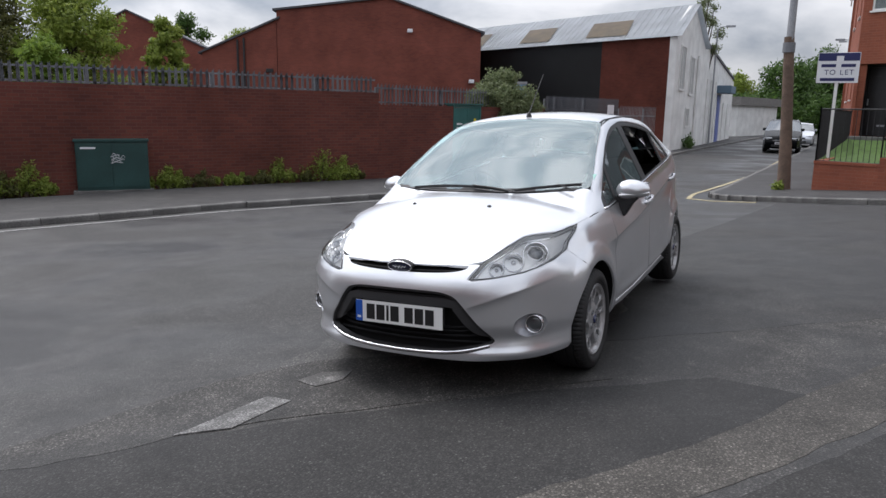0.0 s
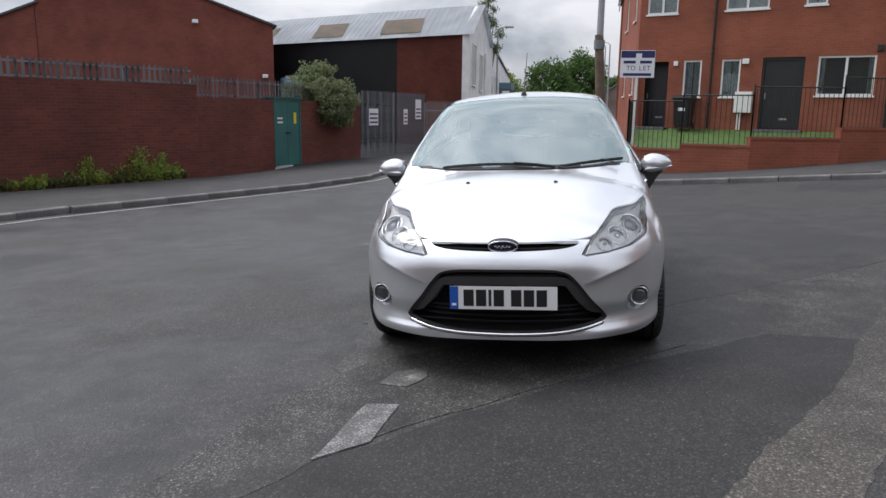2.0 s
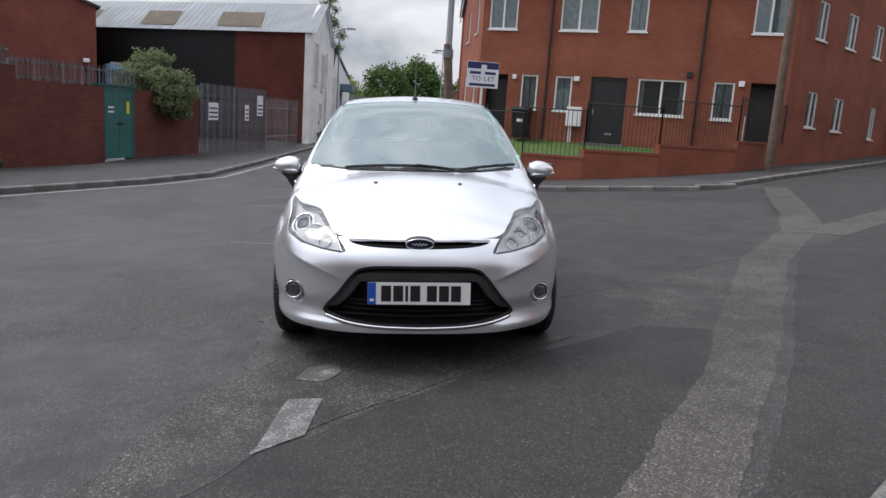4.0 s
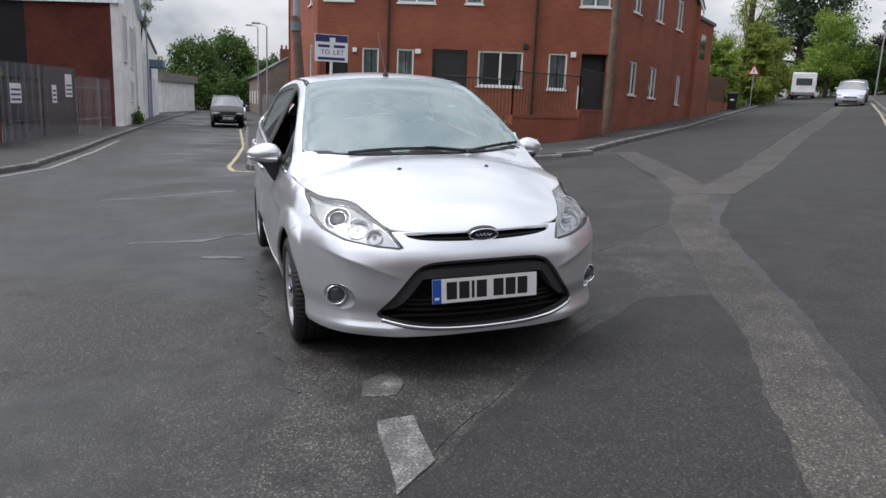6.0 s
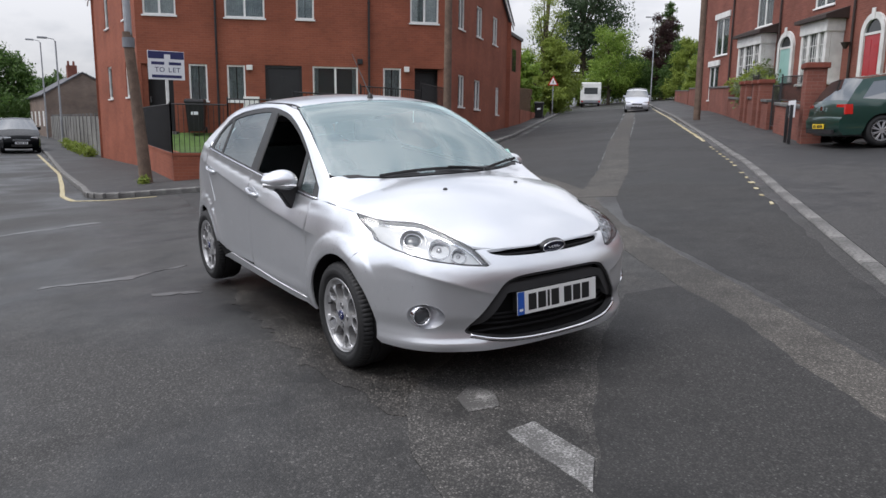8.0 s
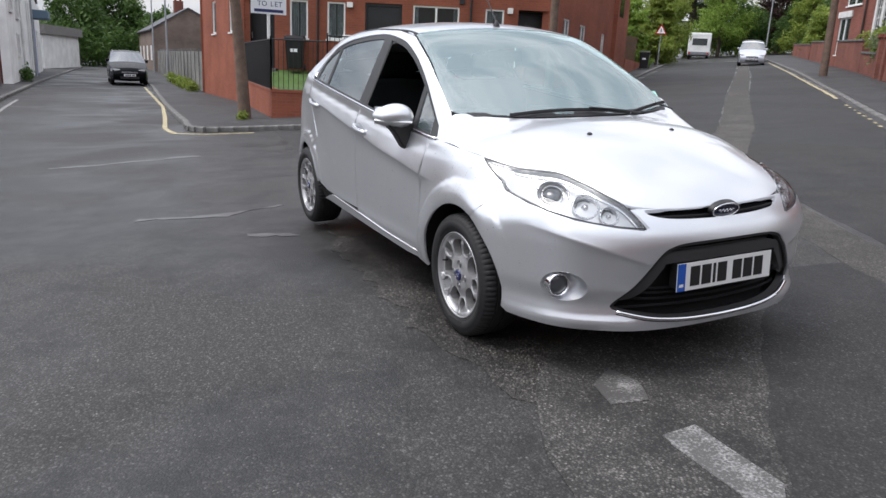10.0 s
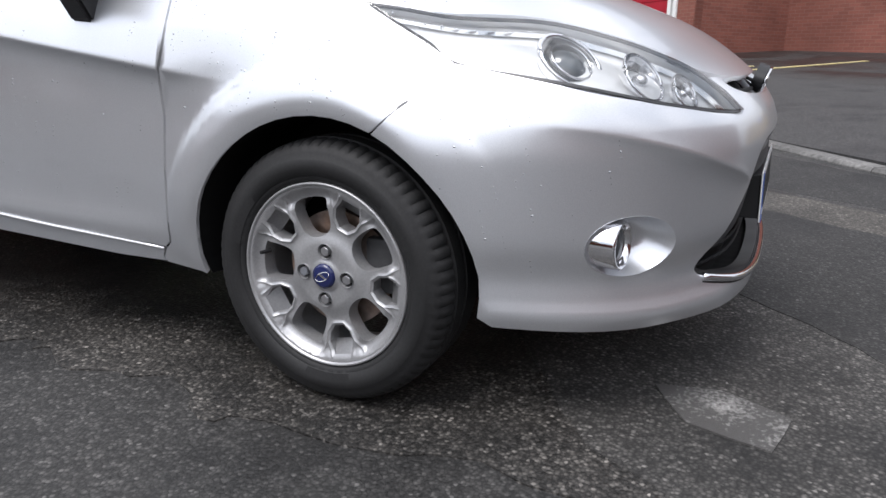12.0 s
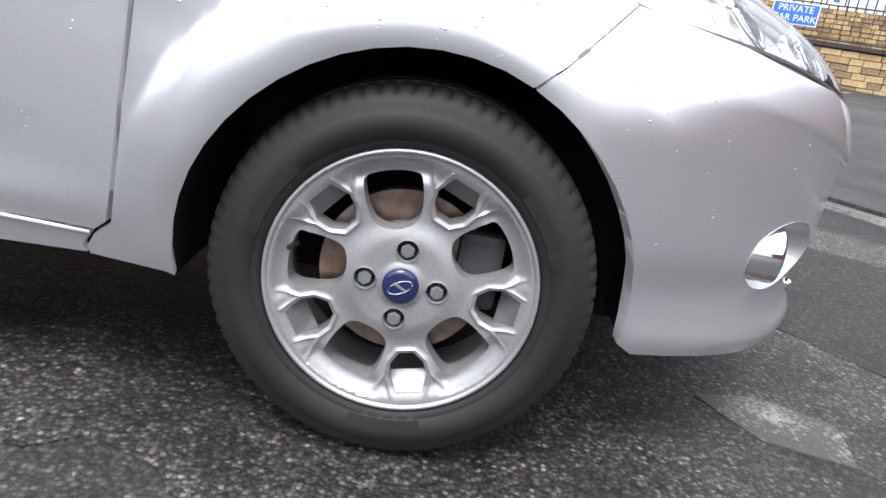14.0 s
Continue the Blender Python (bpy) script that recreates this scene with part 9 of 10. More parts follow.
        if nm.endswith("plate"):
            x0 = row[0] - 0.004 if row[0] < 0 else row[1] + 0.001
            bm = bmesh.new()
            for k in range(6):
                y = -0.20 + k * 0.066 + (0.04 if k > 3 else 0)
                box(bm, x0, x0 + 0.003, y, y + 0.045, row[4] + 0.02, row[5] - 0.02)
            bmesh.ops.scale(bm, vec=(sx, sy, sz), verts=bm.verts)
            part("bars", bm, BLACK_TRIM, q)
    bm = boxes((-0.70, 3.1, -0.70, 0.70, 0.20, 0.27), (0.42, 2.06, -0.8, 0.8, 0.22, 0.5))
    bmesh.ops.scale(bm, vec=(sx, sy, sz), verts=bm.verts)
    part("underbody", bm, BLACK_TRIM, r)
    for c in (0.0, wb):
        for s in (-1, 1):
            bm = boxes((c - 0.36, c + 0.36, s * 0.60 - 0.02, s * 0.60 + 0.02, 0.2, 0.68))
            bmesh.ops.scale(bm, vec=(sx, sy, sz), verts=bm.verts)
            part("arch_liner", bm, BLACK_TRIM, r)
    for c in (0.0, wb):
        for s in (-1, 1):
            rr = wr * (0.5 + 0.5 * sz)
            y = s * (0.83 * sy)
            bm = lathe(bmesh.new(), [(rr * 0.66, 0.0), (rr * 0.72, -s * -0.015), (rr * 0.93, s * 0.012), (rr, -s * 0.02), (rr, -s * 0.16), (rr * 0.9, -s * 0.18)], "y", 32, (0, 0, 0))
            w = part("wheel", bm, RUBBER, r, smooth=True, m=pose(c * sx, y, rr))
            bm = lathe(bmesh.new(), [(rr * 0.67, 0.0), (rr * 0.64, s * 0.006), (rr * 0.60, -s * 0.02), (rr * 0.58, -s * 0.10), (0.01, -s * 0.10)], "y", 32)
            part("rim", bm, CALIPER, w)
            bm = bmesh.new()
            for k in range(9):
                a = k * math.tau / 9
                for off in (-0.09, 0.09):
                    tube(bm, (0.02 * math.cos(a), -s * 0.004, 0.02 * math.sin(a)), (rr * 0.64 * math.cos(a + off), -s * 0.004, rr * 0.64 * math.sin(a + off)), 0.012, 0.010, 6)
            lathe(bm, [(rr * 0.60, -s * 0.012), (rr * 0.63, s * 0.004), (rr * 0.68, s * 0.002)], "y", 32)
            tube(bm, (0, -s * 0.02, 0), (0, s * 0.008, 0), 0.05, seg=14)
            part("spokes", bm, SPOKE_SILVER, w, "bright multi-spoke wheel")
    if rails:
        for s in (-1, 1):
            part("roof_rail", sweep(bmesh.new(), [sc(q) for q in ((1.2, s * 0.60, 1.40), (1.0, s * 0.60, 1.47), (-0.2, s * 0.60, 1.45), (-0.3, s * 0.60, 1.38))], 0.02, 6), GALV, r)
    return r


GREEN_CAR = plain("dark_green_car_paint", (0.006, 0.040, 0.030), 0.3, metal=0.2, coat=1.0)
BLACK_CAR = plain("black_car_paint", (0.004, 0.005, 0.006), 0.25, metal=0.0, coat=0.0, spec=0.12)
WHITE_CAR = plain("pale_silver_car_paint", (0.55, 0.57, 0.62), 0.3, metal=0.4, coat=1.0)
parked_car("hatchback", pose(12.94, 4.28, lz(13.3, 3.6) + 0.01, 0, -2.0, -37.0), GREEN_CAR, "dark green five-door hatchback parked before the terrace", 0.95, 0.95, 0.95)
parked_car("suv", pose(0.0, 41.2, -0.49, 0, 0, -90), BLACK_CAR, "black sport utility car with silver roof rails parked by the kerb", 1.07, 1.05, 1.16, True)
parked_car("car", pose(0.6, 50.0, -0.49, 0, 0, -90), WHITE_CAR, "pale silver car parked behind the black one", 1.0, 1.0, 1.0)
parked_car("city_car", pose(37.3, 32.0, lz(36.2, 31.0) + 0.02, 0, 2.6, -137), WHITE_CAR, "small silver five-door car parked up the hill", 0.88, 0.93, 1.03)
parked_car("car", pose(43.2, 37.2, lz(42.2, 36.2) + 0.02, 0, 2.6, -137), BLACK_CAR, "dark car parked up the hill", 1.0, 1.0, 1.1)


def caravan(m):
    r = root("caravan", m, "white touring caravan parked at the top of the hill", "caravan")
    part("body", boxes((-1.15, 1.15, 0, 5.0, 0.45, 2.75), bevel=0.14), RENDER_W, r)
    part("rear_window", boxes((-0.75, 0.75, -0.02, 0.0, 1.45, 2.15), bevel=0.005), DARK_GLASS, r, "wide dark rear window")
    part("bumper", boxes((-1.1, 1.1, -0.06, 0.05, 0.45, 0.75), bevel=0.02), GALV_DARK, r)
    for s in (-1, 1):
        part("tail_lamp", boxes((s * 0.95 - 0.09, s * 0.95 + 0.09, -0.075, -0.061, 0.52, 0.70)), LAMP_RED, r)
        part("wheel", tube(bmesh.new(), (s * 0.85, 2.5, 0.32), (s * 1.08, 2.5, 0.32), 0.32, seg=24), RUBBER, r)


caravan(pose(58.0, 57.2, lz(58, 57), 0, 0, -44))

# ---- side street: concrete panel fence, gabled house ----
def panel_fence():
    a, b = np.array([2.62, 30.62]), np.array([3.75, 62.5])
    n = float(np.linalg.norm(b - a))
    r = root("panel_fence", pose(a[0], a[1], -0.5, 0, 0, math.degrees(math.atan2(*(b - a)[::-1]))), "weathered grey concrete panel fence with slotted posts", "fence")
    k = 0
    while k * 1.85 < n:
        x = k * 1.85
        part("post", boxes((x, x + 0.11, -0.06, 0.06, 0, 1.98), bevel=0.01), CONCRETE, r)
        for j in range(6):
            part("panel", boxes((x + 0.112, x + 1.848, -0.02, 0.02, 0.02 + j * 0.305, 0.315 + j * 0.305), bevel=0.006), CONCRETE, r)
        k += 1


CONCRETE = mat("weathered_concrete", (0.24, 0.235, 0.22), 0.9, var=0.5, scale=0.8, grain=30, bump=0.3)
panel_fence()
r = shed("gabled_house", (3.7, 66.0), (10.2, 66.0), 17, 3.2, 5.0, BRICK_GREY, "brown-grey roughcast gabled house beside the street", ridge_at=0.45)
for k in range(4):
    part("window", boxes((-0.03, 0.0, 2.0 + k * 4.0, 3.2 + k * 4.0, 0.5, 1.8)), WHITE_UPVC, r)
part("chimney", boxes((2.5, 3.3, 6.0, 7.0, 4.4, 6.0)), BRICK_OLD, r, "red brick chimney stack")
for x in (2.65, 3.1):
    part("chimney_pot", tube(bmesh.new(), (x, 6.5, 6.0), (x, 6.5, 6.4), 0.11, 0.09, 10), BRICK_OLD, r)
part("tv_aerial", boxes((4.6, 4.63, 3.0, 3.03, 4.6, 6.6), (4.3, 4.9, 3.0, 3.02, 6.3, 6.33), (4.3, 4.9, 3.0, 3.02, 6.5, 6.53)), GALV_DARK, r)

# ---- up the hill on the house's side: outbuilding, wall and timber fence ----
def up(p, d, s):
    return np.array(p) + np.array(d) * s


OB0 = RR
OB1 = RR + SIDE_DIR * 3.6
r = root("outbuilding", pose(OB0[0], OB0[1], 0, 0, 0, math.degrees(math.atan2(SIDE_DIR[1], SIDE_DIR[0]))), "orange-red brick flat-roofed block joined to the corner house", "building")
part("wall", boxes((0.002, 3.6, 0.02, 6.0, -0.2, 5.6)), BRICK_NEW, r)
part("parapet", boxes((0.002, 3.7, -0.06, 6.1, 5.6, 5.75)), KERB, r)
part("window_glass", boxes((1.1, 2.1, 0.008, 0.019, 3.9, 5.0)), DARK_GLASS, r)
FA, FB = up(OB1, SIDE_DIR, 0.1), np.array([33.6, 38.2])
n = float(np.linalg.norm(FB - FA))
ang = math.degrees(math.atan2(*(FB - FA)[::-1]))
rise = math.degrees(math.atan2(lz(*FB) - lz(*FA), n))
wall("wall_hill_1", FA, FB, 0.22, 0.0, lz(*FA) + 0.9, BRICK_NEW, label="low orange-red brick wall up the hill street")
FENCE_WOOD = mat("brown_fence_timber", (0.16, 0.095, 0.05), 0.85, var=0.45, scale=4, grain=40, bump=0.4)
r = root("timber_fence", pose(FA[0], FA[1], lz(*FA) + 0.5, 0, -rise, ang), "brown close-boarded timber fence above the low wall", "fence")
k = 0
while k * 0.125 < n:
    part("board", boxes((k * 0.125, k * 0.125 + 0.115, 0.30 + 0.012 * (k % 2), 0.318 + 0.012 * (k % 2), 0.0, 1.55 + 0.02 * (k % 3))), FENCE_WOOD, r)
    k += 1
for z in (0.3, 1.2):
    part("rail", boxes((0, n, 0.335, 0.38, z, z + 0.08)), FENCE_WOOD, r)
wheelie_bin(pose(29.5, 33.3, lz(29.5, 33.3) + 0.1, 0, 0, -45), "black plastic wheelie bin standing on the hill pavement")


def warning_sign():
    x, y = 34.8, 37.9
    r = root("warning_sign", pose(x, y, lz(x, y) + 0.1, 0, 0, -48), "triangular red-bordered warning sign on a grey post", "sign")
    part("post", tube(bmesh.new(), (0, 0, 0), (0, 0, 2.9), 0.038), GALV, r)
    for nm, s, y0, mt in (("border", 0.42, -0.055, LAMP_RED), ("face", 0.29, -0.062, SIGN_WHITE)):
        bm = bmesh.new()
        prism(bm, [(-s, 2.42 - s * 0.577), (s, 2.42 - s * 0.577), (0, 2.42 + s * 1.155)], 1, y0, y0 + 0.005)
        part(nm, bm, mt, r)
    part("symbol_bar", boxes((-0.03, 0.03, -0.068, -0.063, 2.33, 2.55)), BLACK_TRIM, r)


warning_sign()

# ---- brick terrace facing the hill street ----
TP, TD = np.array([18.34, 1.42]), np.array([0.530, 0.848])
TN = np.array([-0.848, 0.530])


def on_terrace(u, out=0.0):
    return TP + TD * u + TN * out


PAINT_CREAM = mat("white_painted_stonework", (0.70, 0.70, 0.68), 0.6, var=0.2, scale=3, bump=0.1)
HOOD_DARK = mat("dark_painted_hood", (0.045, 0.030, 0.026), 0.6, var=0.3, scale=3)
RED_DOOR = plain("crimson_door_paint", (0.36, 0.018, 0.025), 0.35, coat=0.4)
TEAL_DOOR = plain("pale_teal_door_paint", (0.28, 0.48, 0.44), 0.4)
TURN_T = math.degrees(math.atan2(-TD[1], -TD[0]))


def bay(r, u0, u1, z0, z1, ground):
    """Square bay: brick apron, white posts and lights with glazing bars, dark sloping hood."""
    a, b, o = -u1, -u0, -0.62
    part("bay_apron", boxes((a, b, o, 0.0, ground, z0)), BRICK_OLD, r)
    part("bay_sill", boxes((a - 0.06, b + 0.06, o - 0.08, 0.0, z0 + 0.002, z0 + 0.10)), PAINT_CREAM, r)
    part("bay_head", boxes((a - 0.04, b + 0.04, o - 0.05, 0.0, z1 - 0.42, z1)), PAINT_CREAM, r)
    w = b - a
    for x in (a, a + w * 0.27, a + w * 0.73 - 0.16, b - 0.18):
        part("bay_post", boxes((x, x + 0.17, o, o + 0.16, z0 + 0.10, z1 - 0.42), bevel=0.01), PAINT_CREAM, r)
    for x0, x1 in ((a + 0.17, a + w * 0.27), (a + w * 0.27 + 0.17, a + w * 0.73 - 0.16), (a + w * 0.73 + 0.01, b - 0.18)):
        part("bay_pane", boxes((x0, x1, o + 0.07, o + 0.08, z0 + 0.1, z1 - 0.42)), DARK_GLASS, r)
        for t in (0.33, 0.66):
            part("glazing_bar", boxes((x0 + (x1 - x0) * t - 0.014, x0 + (x1 - x0) * t + 0.014, o + 0.045, o + 0.069, z0 + 0.1, z1 - 0.42)), PAINT_CREAM, r)
        for t in (0.25, 0.5, 0.75):
            z = z0 + 0.1 + (z1 - z0 - 0.52) * t
            part("glazing_bar", boxes((x0, x1, o + 0.045, o + 0.068, z - 0.014, z + 0.014)), PAINT_CREAM, r)
    for x in (a, b - 0.004):
        part("bay_cheek", boxes((x, x + 0.004, o + 0.16, 0.0, z0 + 0.1, z1 - 0.42)), PAINT_CREAM, r)
    bm = bmesh.new()
    prism(bm, [(o - 0.22, z1 + 0.002), (0.0, z1 + 0.002), (0.0, z1 + 0.42), (o - 0.22, z1 + 0.13)], 0, a - 0.22, b + 0.22)
    part("bay_hood", bm, HOOD_DARK, r, "dark painted hood over the bay")


def arch_door(r, u0, u1, z0, z1, material, label):
    """Door under a round white arch with a fanlight."""
    c, hw = -(u0 + u1) / 2, (u1 - u0) / 2
    spring = z1 - 0.15

    def ring(rad_o, rad_i, y0, y1, nm, mt):
        bm = bmesh.new()
        outer = [(c + rad_o * math.cos(t), spring + rad_o * math.sin(t)) for t in np.linspace(0, math.pi, 17)]
        inner = [(c + rad_i * math.cos(t), spring + rad_i * math.sin(t)) for t in np.linspace(math.pi, 0, 17)]
        prism(bm, [(c + rad_o, z0)] + outer + [(c - rad_o, z0), (c - rad_i, z0)] + inner + [(c + rad_i, z0)], 1, y0, y1)
        part(nm, bm, mt, r)
    ring(hw + 0.04, hw - 0.16, -0.10, 0.0, "door_surround", PAINT_CREAM)
    bm = bmesh.new()
    rr = hw - 0.16
    prism(bm, [(c + rr, z0), (c + rr, spring)] + [(c + rr * math.cos(t), spring + rr * math.sin(t)) for t in np.linspace(0, math.pi, 17)][1:-1] + [(c - rr, spring), (c - rr, z0)], 1, -0.02, -0.004)
    part("fanlight", bm, DARK_GLASS, r)
    part("door_leaf", boxes((c - rr + 0.03, c + rr - 0.03, -0.05, -0.021, z0, spring - 0.05), bevel=0.004), material, r, label)
    for sx in (-1, 1):
        for za, zb in ((0.15, 0.75), (0.9, spring - z0 - 0.2)):
            part("door_panel", boxes((c + sx * rr * 0.48 - rr * 0.33, c + sx * rr * 0.48 + rr * 0.33, -0.058, -0.051, z0 + za, z0 + zb), bevel=0.003), material, r)
    part("transom", boxes((c - rr, c + rr, -0.07, -0.021, spring - 0.05, spring + 0.03)), PAINT_CREAM, r)
    part("keystone", boxes((c - 0.09, c + 0.09, -0.14, -0.101, spring + hw - 0.2, spring + hw + 0.18), bevel=0.01), PAINT_CREAM, r)


def terrace():
    units = [(-5.0, 4.9), (4.9, 10.75), (10.75, 16.1), (16.1, 20.9), (20.9, 24.5)]
    ups = [(7.0, 8.4, 6.1, 7.9), (12.0, 13.4, 5.75, 7.5), (16.8, 18.3, 5.65, 7.3), (21.3, 22.9, 4.8, 6.6), (22.2, 23.4, 2.6, 4.3)]
    for i, (u0, u1) in enumerate(units):
        r = root("terrace_house", pose(TP[0], TP[1], 0, 0, 0, TURN_T), "red brick terraced house with white painted bay and dark hood" if 0 < i < 4 else "red brick terraced house with white windows", "house", "terrace")
        hs = [(u1 - w[1], u1 - w[0], w[2], w[3]) for w in ups if u0 < w[0] < u1]
        ob = wall("wall", (0, 0), (u1 - u0 - 0.004, 0), 0.3, 0.4, 9.2, BRICK_OLD, hs, kind="")
        ob.parent = r
        ob.matrix_basis = pose(-u1, 0, 0)
        ob["category"] = ""
        tagged(ob)
        part("party_wall", boxes((-u1, -u0 - 0.004, 0.31, 8.5, 0.4, 9.2)), BRICK_OLD, r)
        bm = bmesh.new()
        prism(bm, [(-0.4, 9.1), (-0.4, 9.25), (4.4, 12.6), (9.0, 9.25), (9.0, 9.1)], 0, -u1, -u0)
        part("roof", bm, SLATE, r, "grey slate roof")
        part("gutter", boxes((-u1, -u0, -0.45, -0.33, 9.0, 9.1)), BLACK_IRON, r)
        for t in (u1 - 0.15,):
            part("downpipe", tube(bmesh.new(), (-t, -0.07, 1.6), (-t, -0.07, 9.0), 0.045, seg=8), HOOD_DARK, r)
        for w in ups:
            if u0 < w[0] < u1:
                part("window_head", boxes((-w[1] - 0.12, -w[0] + 0.12, -0.06, -0.003, w[3] + 0.003, w[3] + 0.28)), PAINT_CREAM, r)
        if i == 1:
            bay(r, 5.2, 7.6, 2.85, 5.4, 1.3)
            arch_door(r, 8.75, 10.0, 2.75, 4.55, RED_DOOR, "crimson panelled front door")
            part("hanging_basket", tube(bmesh.new(), (-10.62, -0.25, 4.0), (-10.62, -0.25, 4.22), 0.05, 0.16, 10), HOOD_DARK, r)
        if i == 2:
            bay(r, 11.2, 13.0, 2.80, 5.1, 1.3)
            arch_door(r, 14.65, 15.9, 3.05, 4.65, TEAL_DOOR, "pale teal front door")
        if i == 3:
            bay(r, 16.3, 18.6, 3.04, 5.2, 1.5)
        for j, uu in enumerate((u0 + 0.3,)):
            part("chimney", boxes((-uu - 1.2, -uu, 3.6, 5.0, 11.2, 13.6)), BRICK_OLD, r, "brick chimney stack")
    for w in ups:
        window("window", on_terrace(w[1]), on_terrace(w[0]), w[2], w[3], "tall white sash window in the red brick terrace", 2, group="terrace windows", cur=0.7)


terrace()

# gardens, pillars and walls before the terrace
GP, GD = np.array([12.95, 5.30]), np.array([0.7489, 0.6627])
GN = np.array([0.6627, -0.7489])


def on_garden(s, back=0.0):
    return GP + GD * s + GN * back


gv, gf = fill2d([tuple(on_garden(0.2, 0.2)), tuple(on_garden(60, 0.2)), tuple(on_garden(60, 14)), tuple(on_garden(6, 9.0))], (), 1.2)
me = bpy.data.meshes.new("front_gardens")
gz = land(gv[:, 0], gv[:, 1]) + 0.25 + 0.35 * np.clip(((gv - GP) @ GN) / 4.0, 0, 1)
me.from_pydata(np.column_stack([gv, gz]).tolist(), [], gf)
me.materials.append(GRASS)
tagged(new("front_gardens", me), "sloping planted front gardens before the terrace", "garden", kind="structure")


def pillar(s, w, h, label="square dark red brick gate pillar with a stone cap"):
    p = on_garden(s)
    z = lz(*p)
    r = root("gate_pillar", pose(p[0], p[1], z, 0, 0, 41.5), label, "pillar", "gate pillars")
    part("shaft", boxes((-w / 2, w / 2, -w / 2, w / 2, -0.1, h - 0.12), bevel=0.006), BRICK_OLD, r)
    part("cap", boxes((-w / 2 - 0.05, w / 2 + 0.05, -w / 2 - 0.05, w / 2 + 0.05, h - 0.12, h), bevel=0.02), BRICK_SHED, r)


pillar(0.35, 0.40, 1.75)
for s in (6.7, 7.9, 9.6, 10.8):
    pillar(s, 0.36, 1.45)


def garden_wall(s0, s1, h, railed=False):
    a, b = on_garden(s0), on_garden(s1)
    n = float(np.linalg.norm(b - a))
    tilt = math.degrees(math.atan2(lz(*b) - lz(*a), n))
    r = root("garden_wall", pose(a[0], a[1], lz(*a), 0, -tilt, math.degrees(math.atan2(*(b - a)[::-1]))), "dark red brick garden wall with stone coping", "wall", "garden walls")
    part("brickwork", boxes((0, n, -0.11, 0.11, -0.3, h)), BRICK_OLD, r)
    part("coping", boxes((0, n, -0.15, 0.15, h, h + 0.08), bevel=0.015), KERB, r)
    if railed:
        railing("railing", [on_garden(s0 + 0.1), on_garden(s1 - 0.1)], [lz(*a) + h + 0.08, lz(*b) + h + 0.08], "black iron railing on the garden wall", 0.7, 0.13)


garden_wall(0.7, 4.2, 0.75, True)
garden_wall(5.4, 6.5, 0.8)
garden_wall(8.1, 9.4, 0.85, True)
garden_wall(11.0, 15.0, 0.8)
garden_wall(15.1, 40.0, 1.25)
garden_wall(41.0, 62.0, 1.1)
for s0, s1 in ((4.25, 5.35), (6.9, 7.75)):
    a, b = on_garden(s0), on_garden(s1)
    railing("iron_gate", [a, b], [lz(*a) + 0.1, lz(*b) + 0.1], "black iron garden gate, closed", 1.2, 0.12)
for k, (s, bk, h, sz) in enumerate(((12.2, 0.5, 1.5, 0.75), (13.4, 0.6, 1.7, 0.8), (14.6, 0.7, 1.4, 0.75), (16.6, 1.4, 1.9, 0.9), (20.5, 1.2, 1.7, 0.9), (26.0, 1.6, 2.0, 1.0), (31.5, 1.3, 1.6, 0.9), (37.0, 1.5, 2.2, 1.1))):
    p = on_garden(s, bk)
    shrub("hedge", p[0], p[1], lz(*p) + 0.1, [(0, 0, h * 0.6, sz, sz, h * 0.5), (0.4, 0.3, h * 0.8, sz * 0.7, sz * 0.7, h * 0.35), (-0.4, -0.3, h * 0.45, sz * 0.8, sz * 0.7, h * 0.4), (0.2, -0.4, h * 0.35, sz * 0.7, sz * 0.6, h * 0.35)], 2600, 0.09, LEAF_A if k % 3 else LEAF_C, 300 + k, "yellow-green hedge shrub in a front garden")
# small white street sign on two posts: its name is left as bars
r = root("street_sign", pose(13.0, 5.95, lz(13.0, 5.95) + 0.05, 0, 0, 41.5 + 180), "small white street name plate on two dark posts", "sign")
for x in (-0.22, 0.22):
    part("post", boxes((x - 0.04, x + 0.04, 0.0, 0.06, -0.1, 0.82)), BLACK_IRON, r)
part("plate", boxes((-0.36, 0.36, 0.062, 0.082, 0.55, 0.92), bevel=0.006), SIGN_WHITE, r)
for x in (-0.24, 0.04):
    part("word_bar", boxes((x, x + 0.2, 0.083, 0.087, 0.66, 0.80)), BLACK_TRIM, r)

# unseen plain brick wall behind, added to hold low sky light off the car's front
wall("wall_south", (14.0, -14.6), (-32.0, -12.2), 0.4, -1.0, 6.2, BRICK_DARK, label="unseen plain dark red brick wall added to block low sky light")

# ---- garage, forecourt and private car park ----
RED_METAL = mat("red_garage_door_paint", (0.42, 0.012, 0.030), 0.4, var=0.15, scale=2, bump=0.05)
GA, GB2 = np.array([18.5, 4.9]), np.array([15.8, 2.0])
gdn = float(np.linalg.norm(GB2 - GA))
r = root("garage", pose(GA[0], GA[1], lz(15.5, 2.5), 0, 0, math.degrees(math.atan2(*(GB2 - GA)[::-1]))), "flat-roofed brick garage with a red roller door and white posts", "garage")
part("door", boxes((0.0, gdn, 0.02, 0.06, -0.3, 2.2)), RED_METAL, r, "bright red garage door")
for k in range(9):
    part("slat", boxes((0.0, gdn, 0.006, 0.0195, 0.05 + k * 0.235, 0.25 + k * 0.235), bevel=0.004), RED_METAL, r)
for x in (-0.16, gdn + 0.01, gdn + 0.20):
    part("door_post", boxes((x, x + 0.12, -0.06, 0.07, -0.3, 2.3), bevel=0.008), WHITE_UPVC, r)
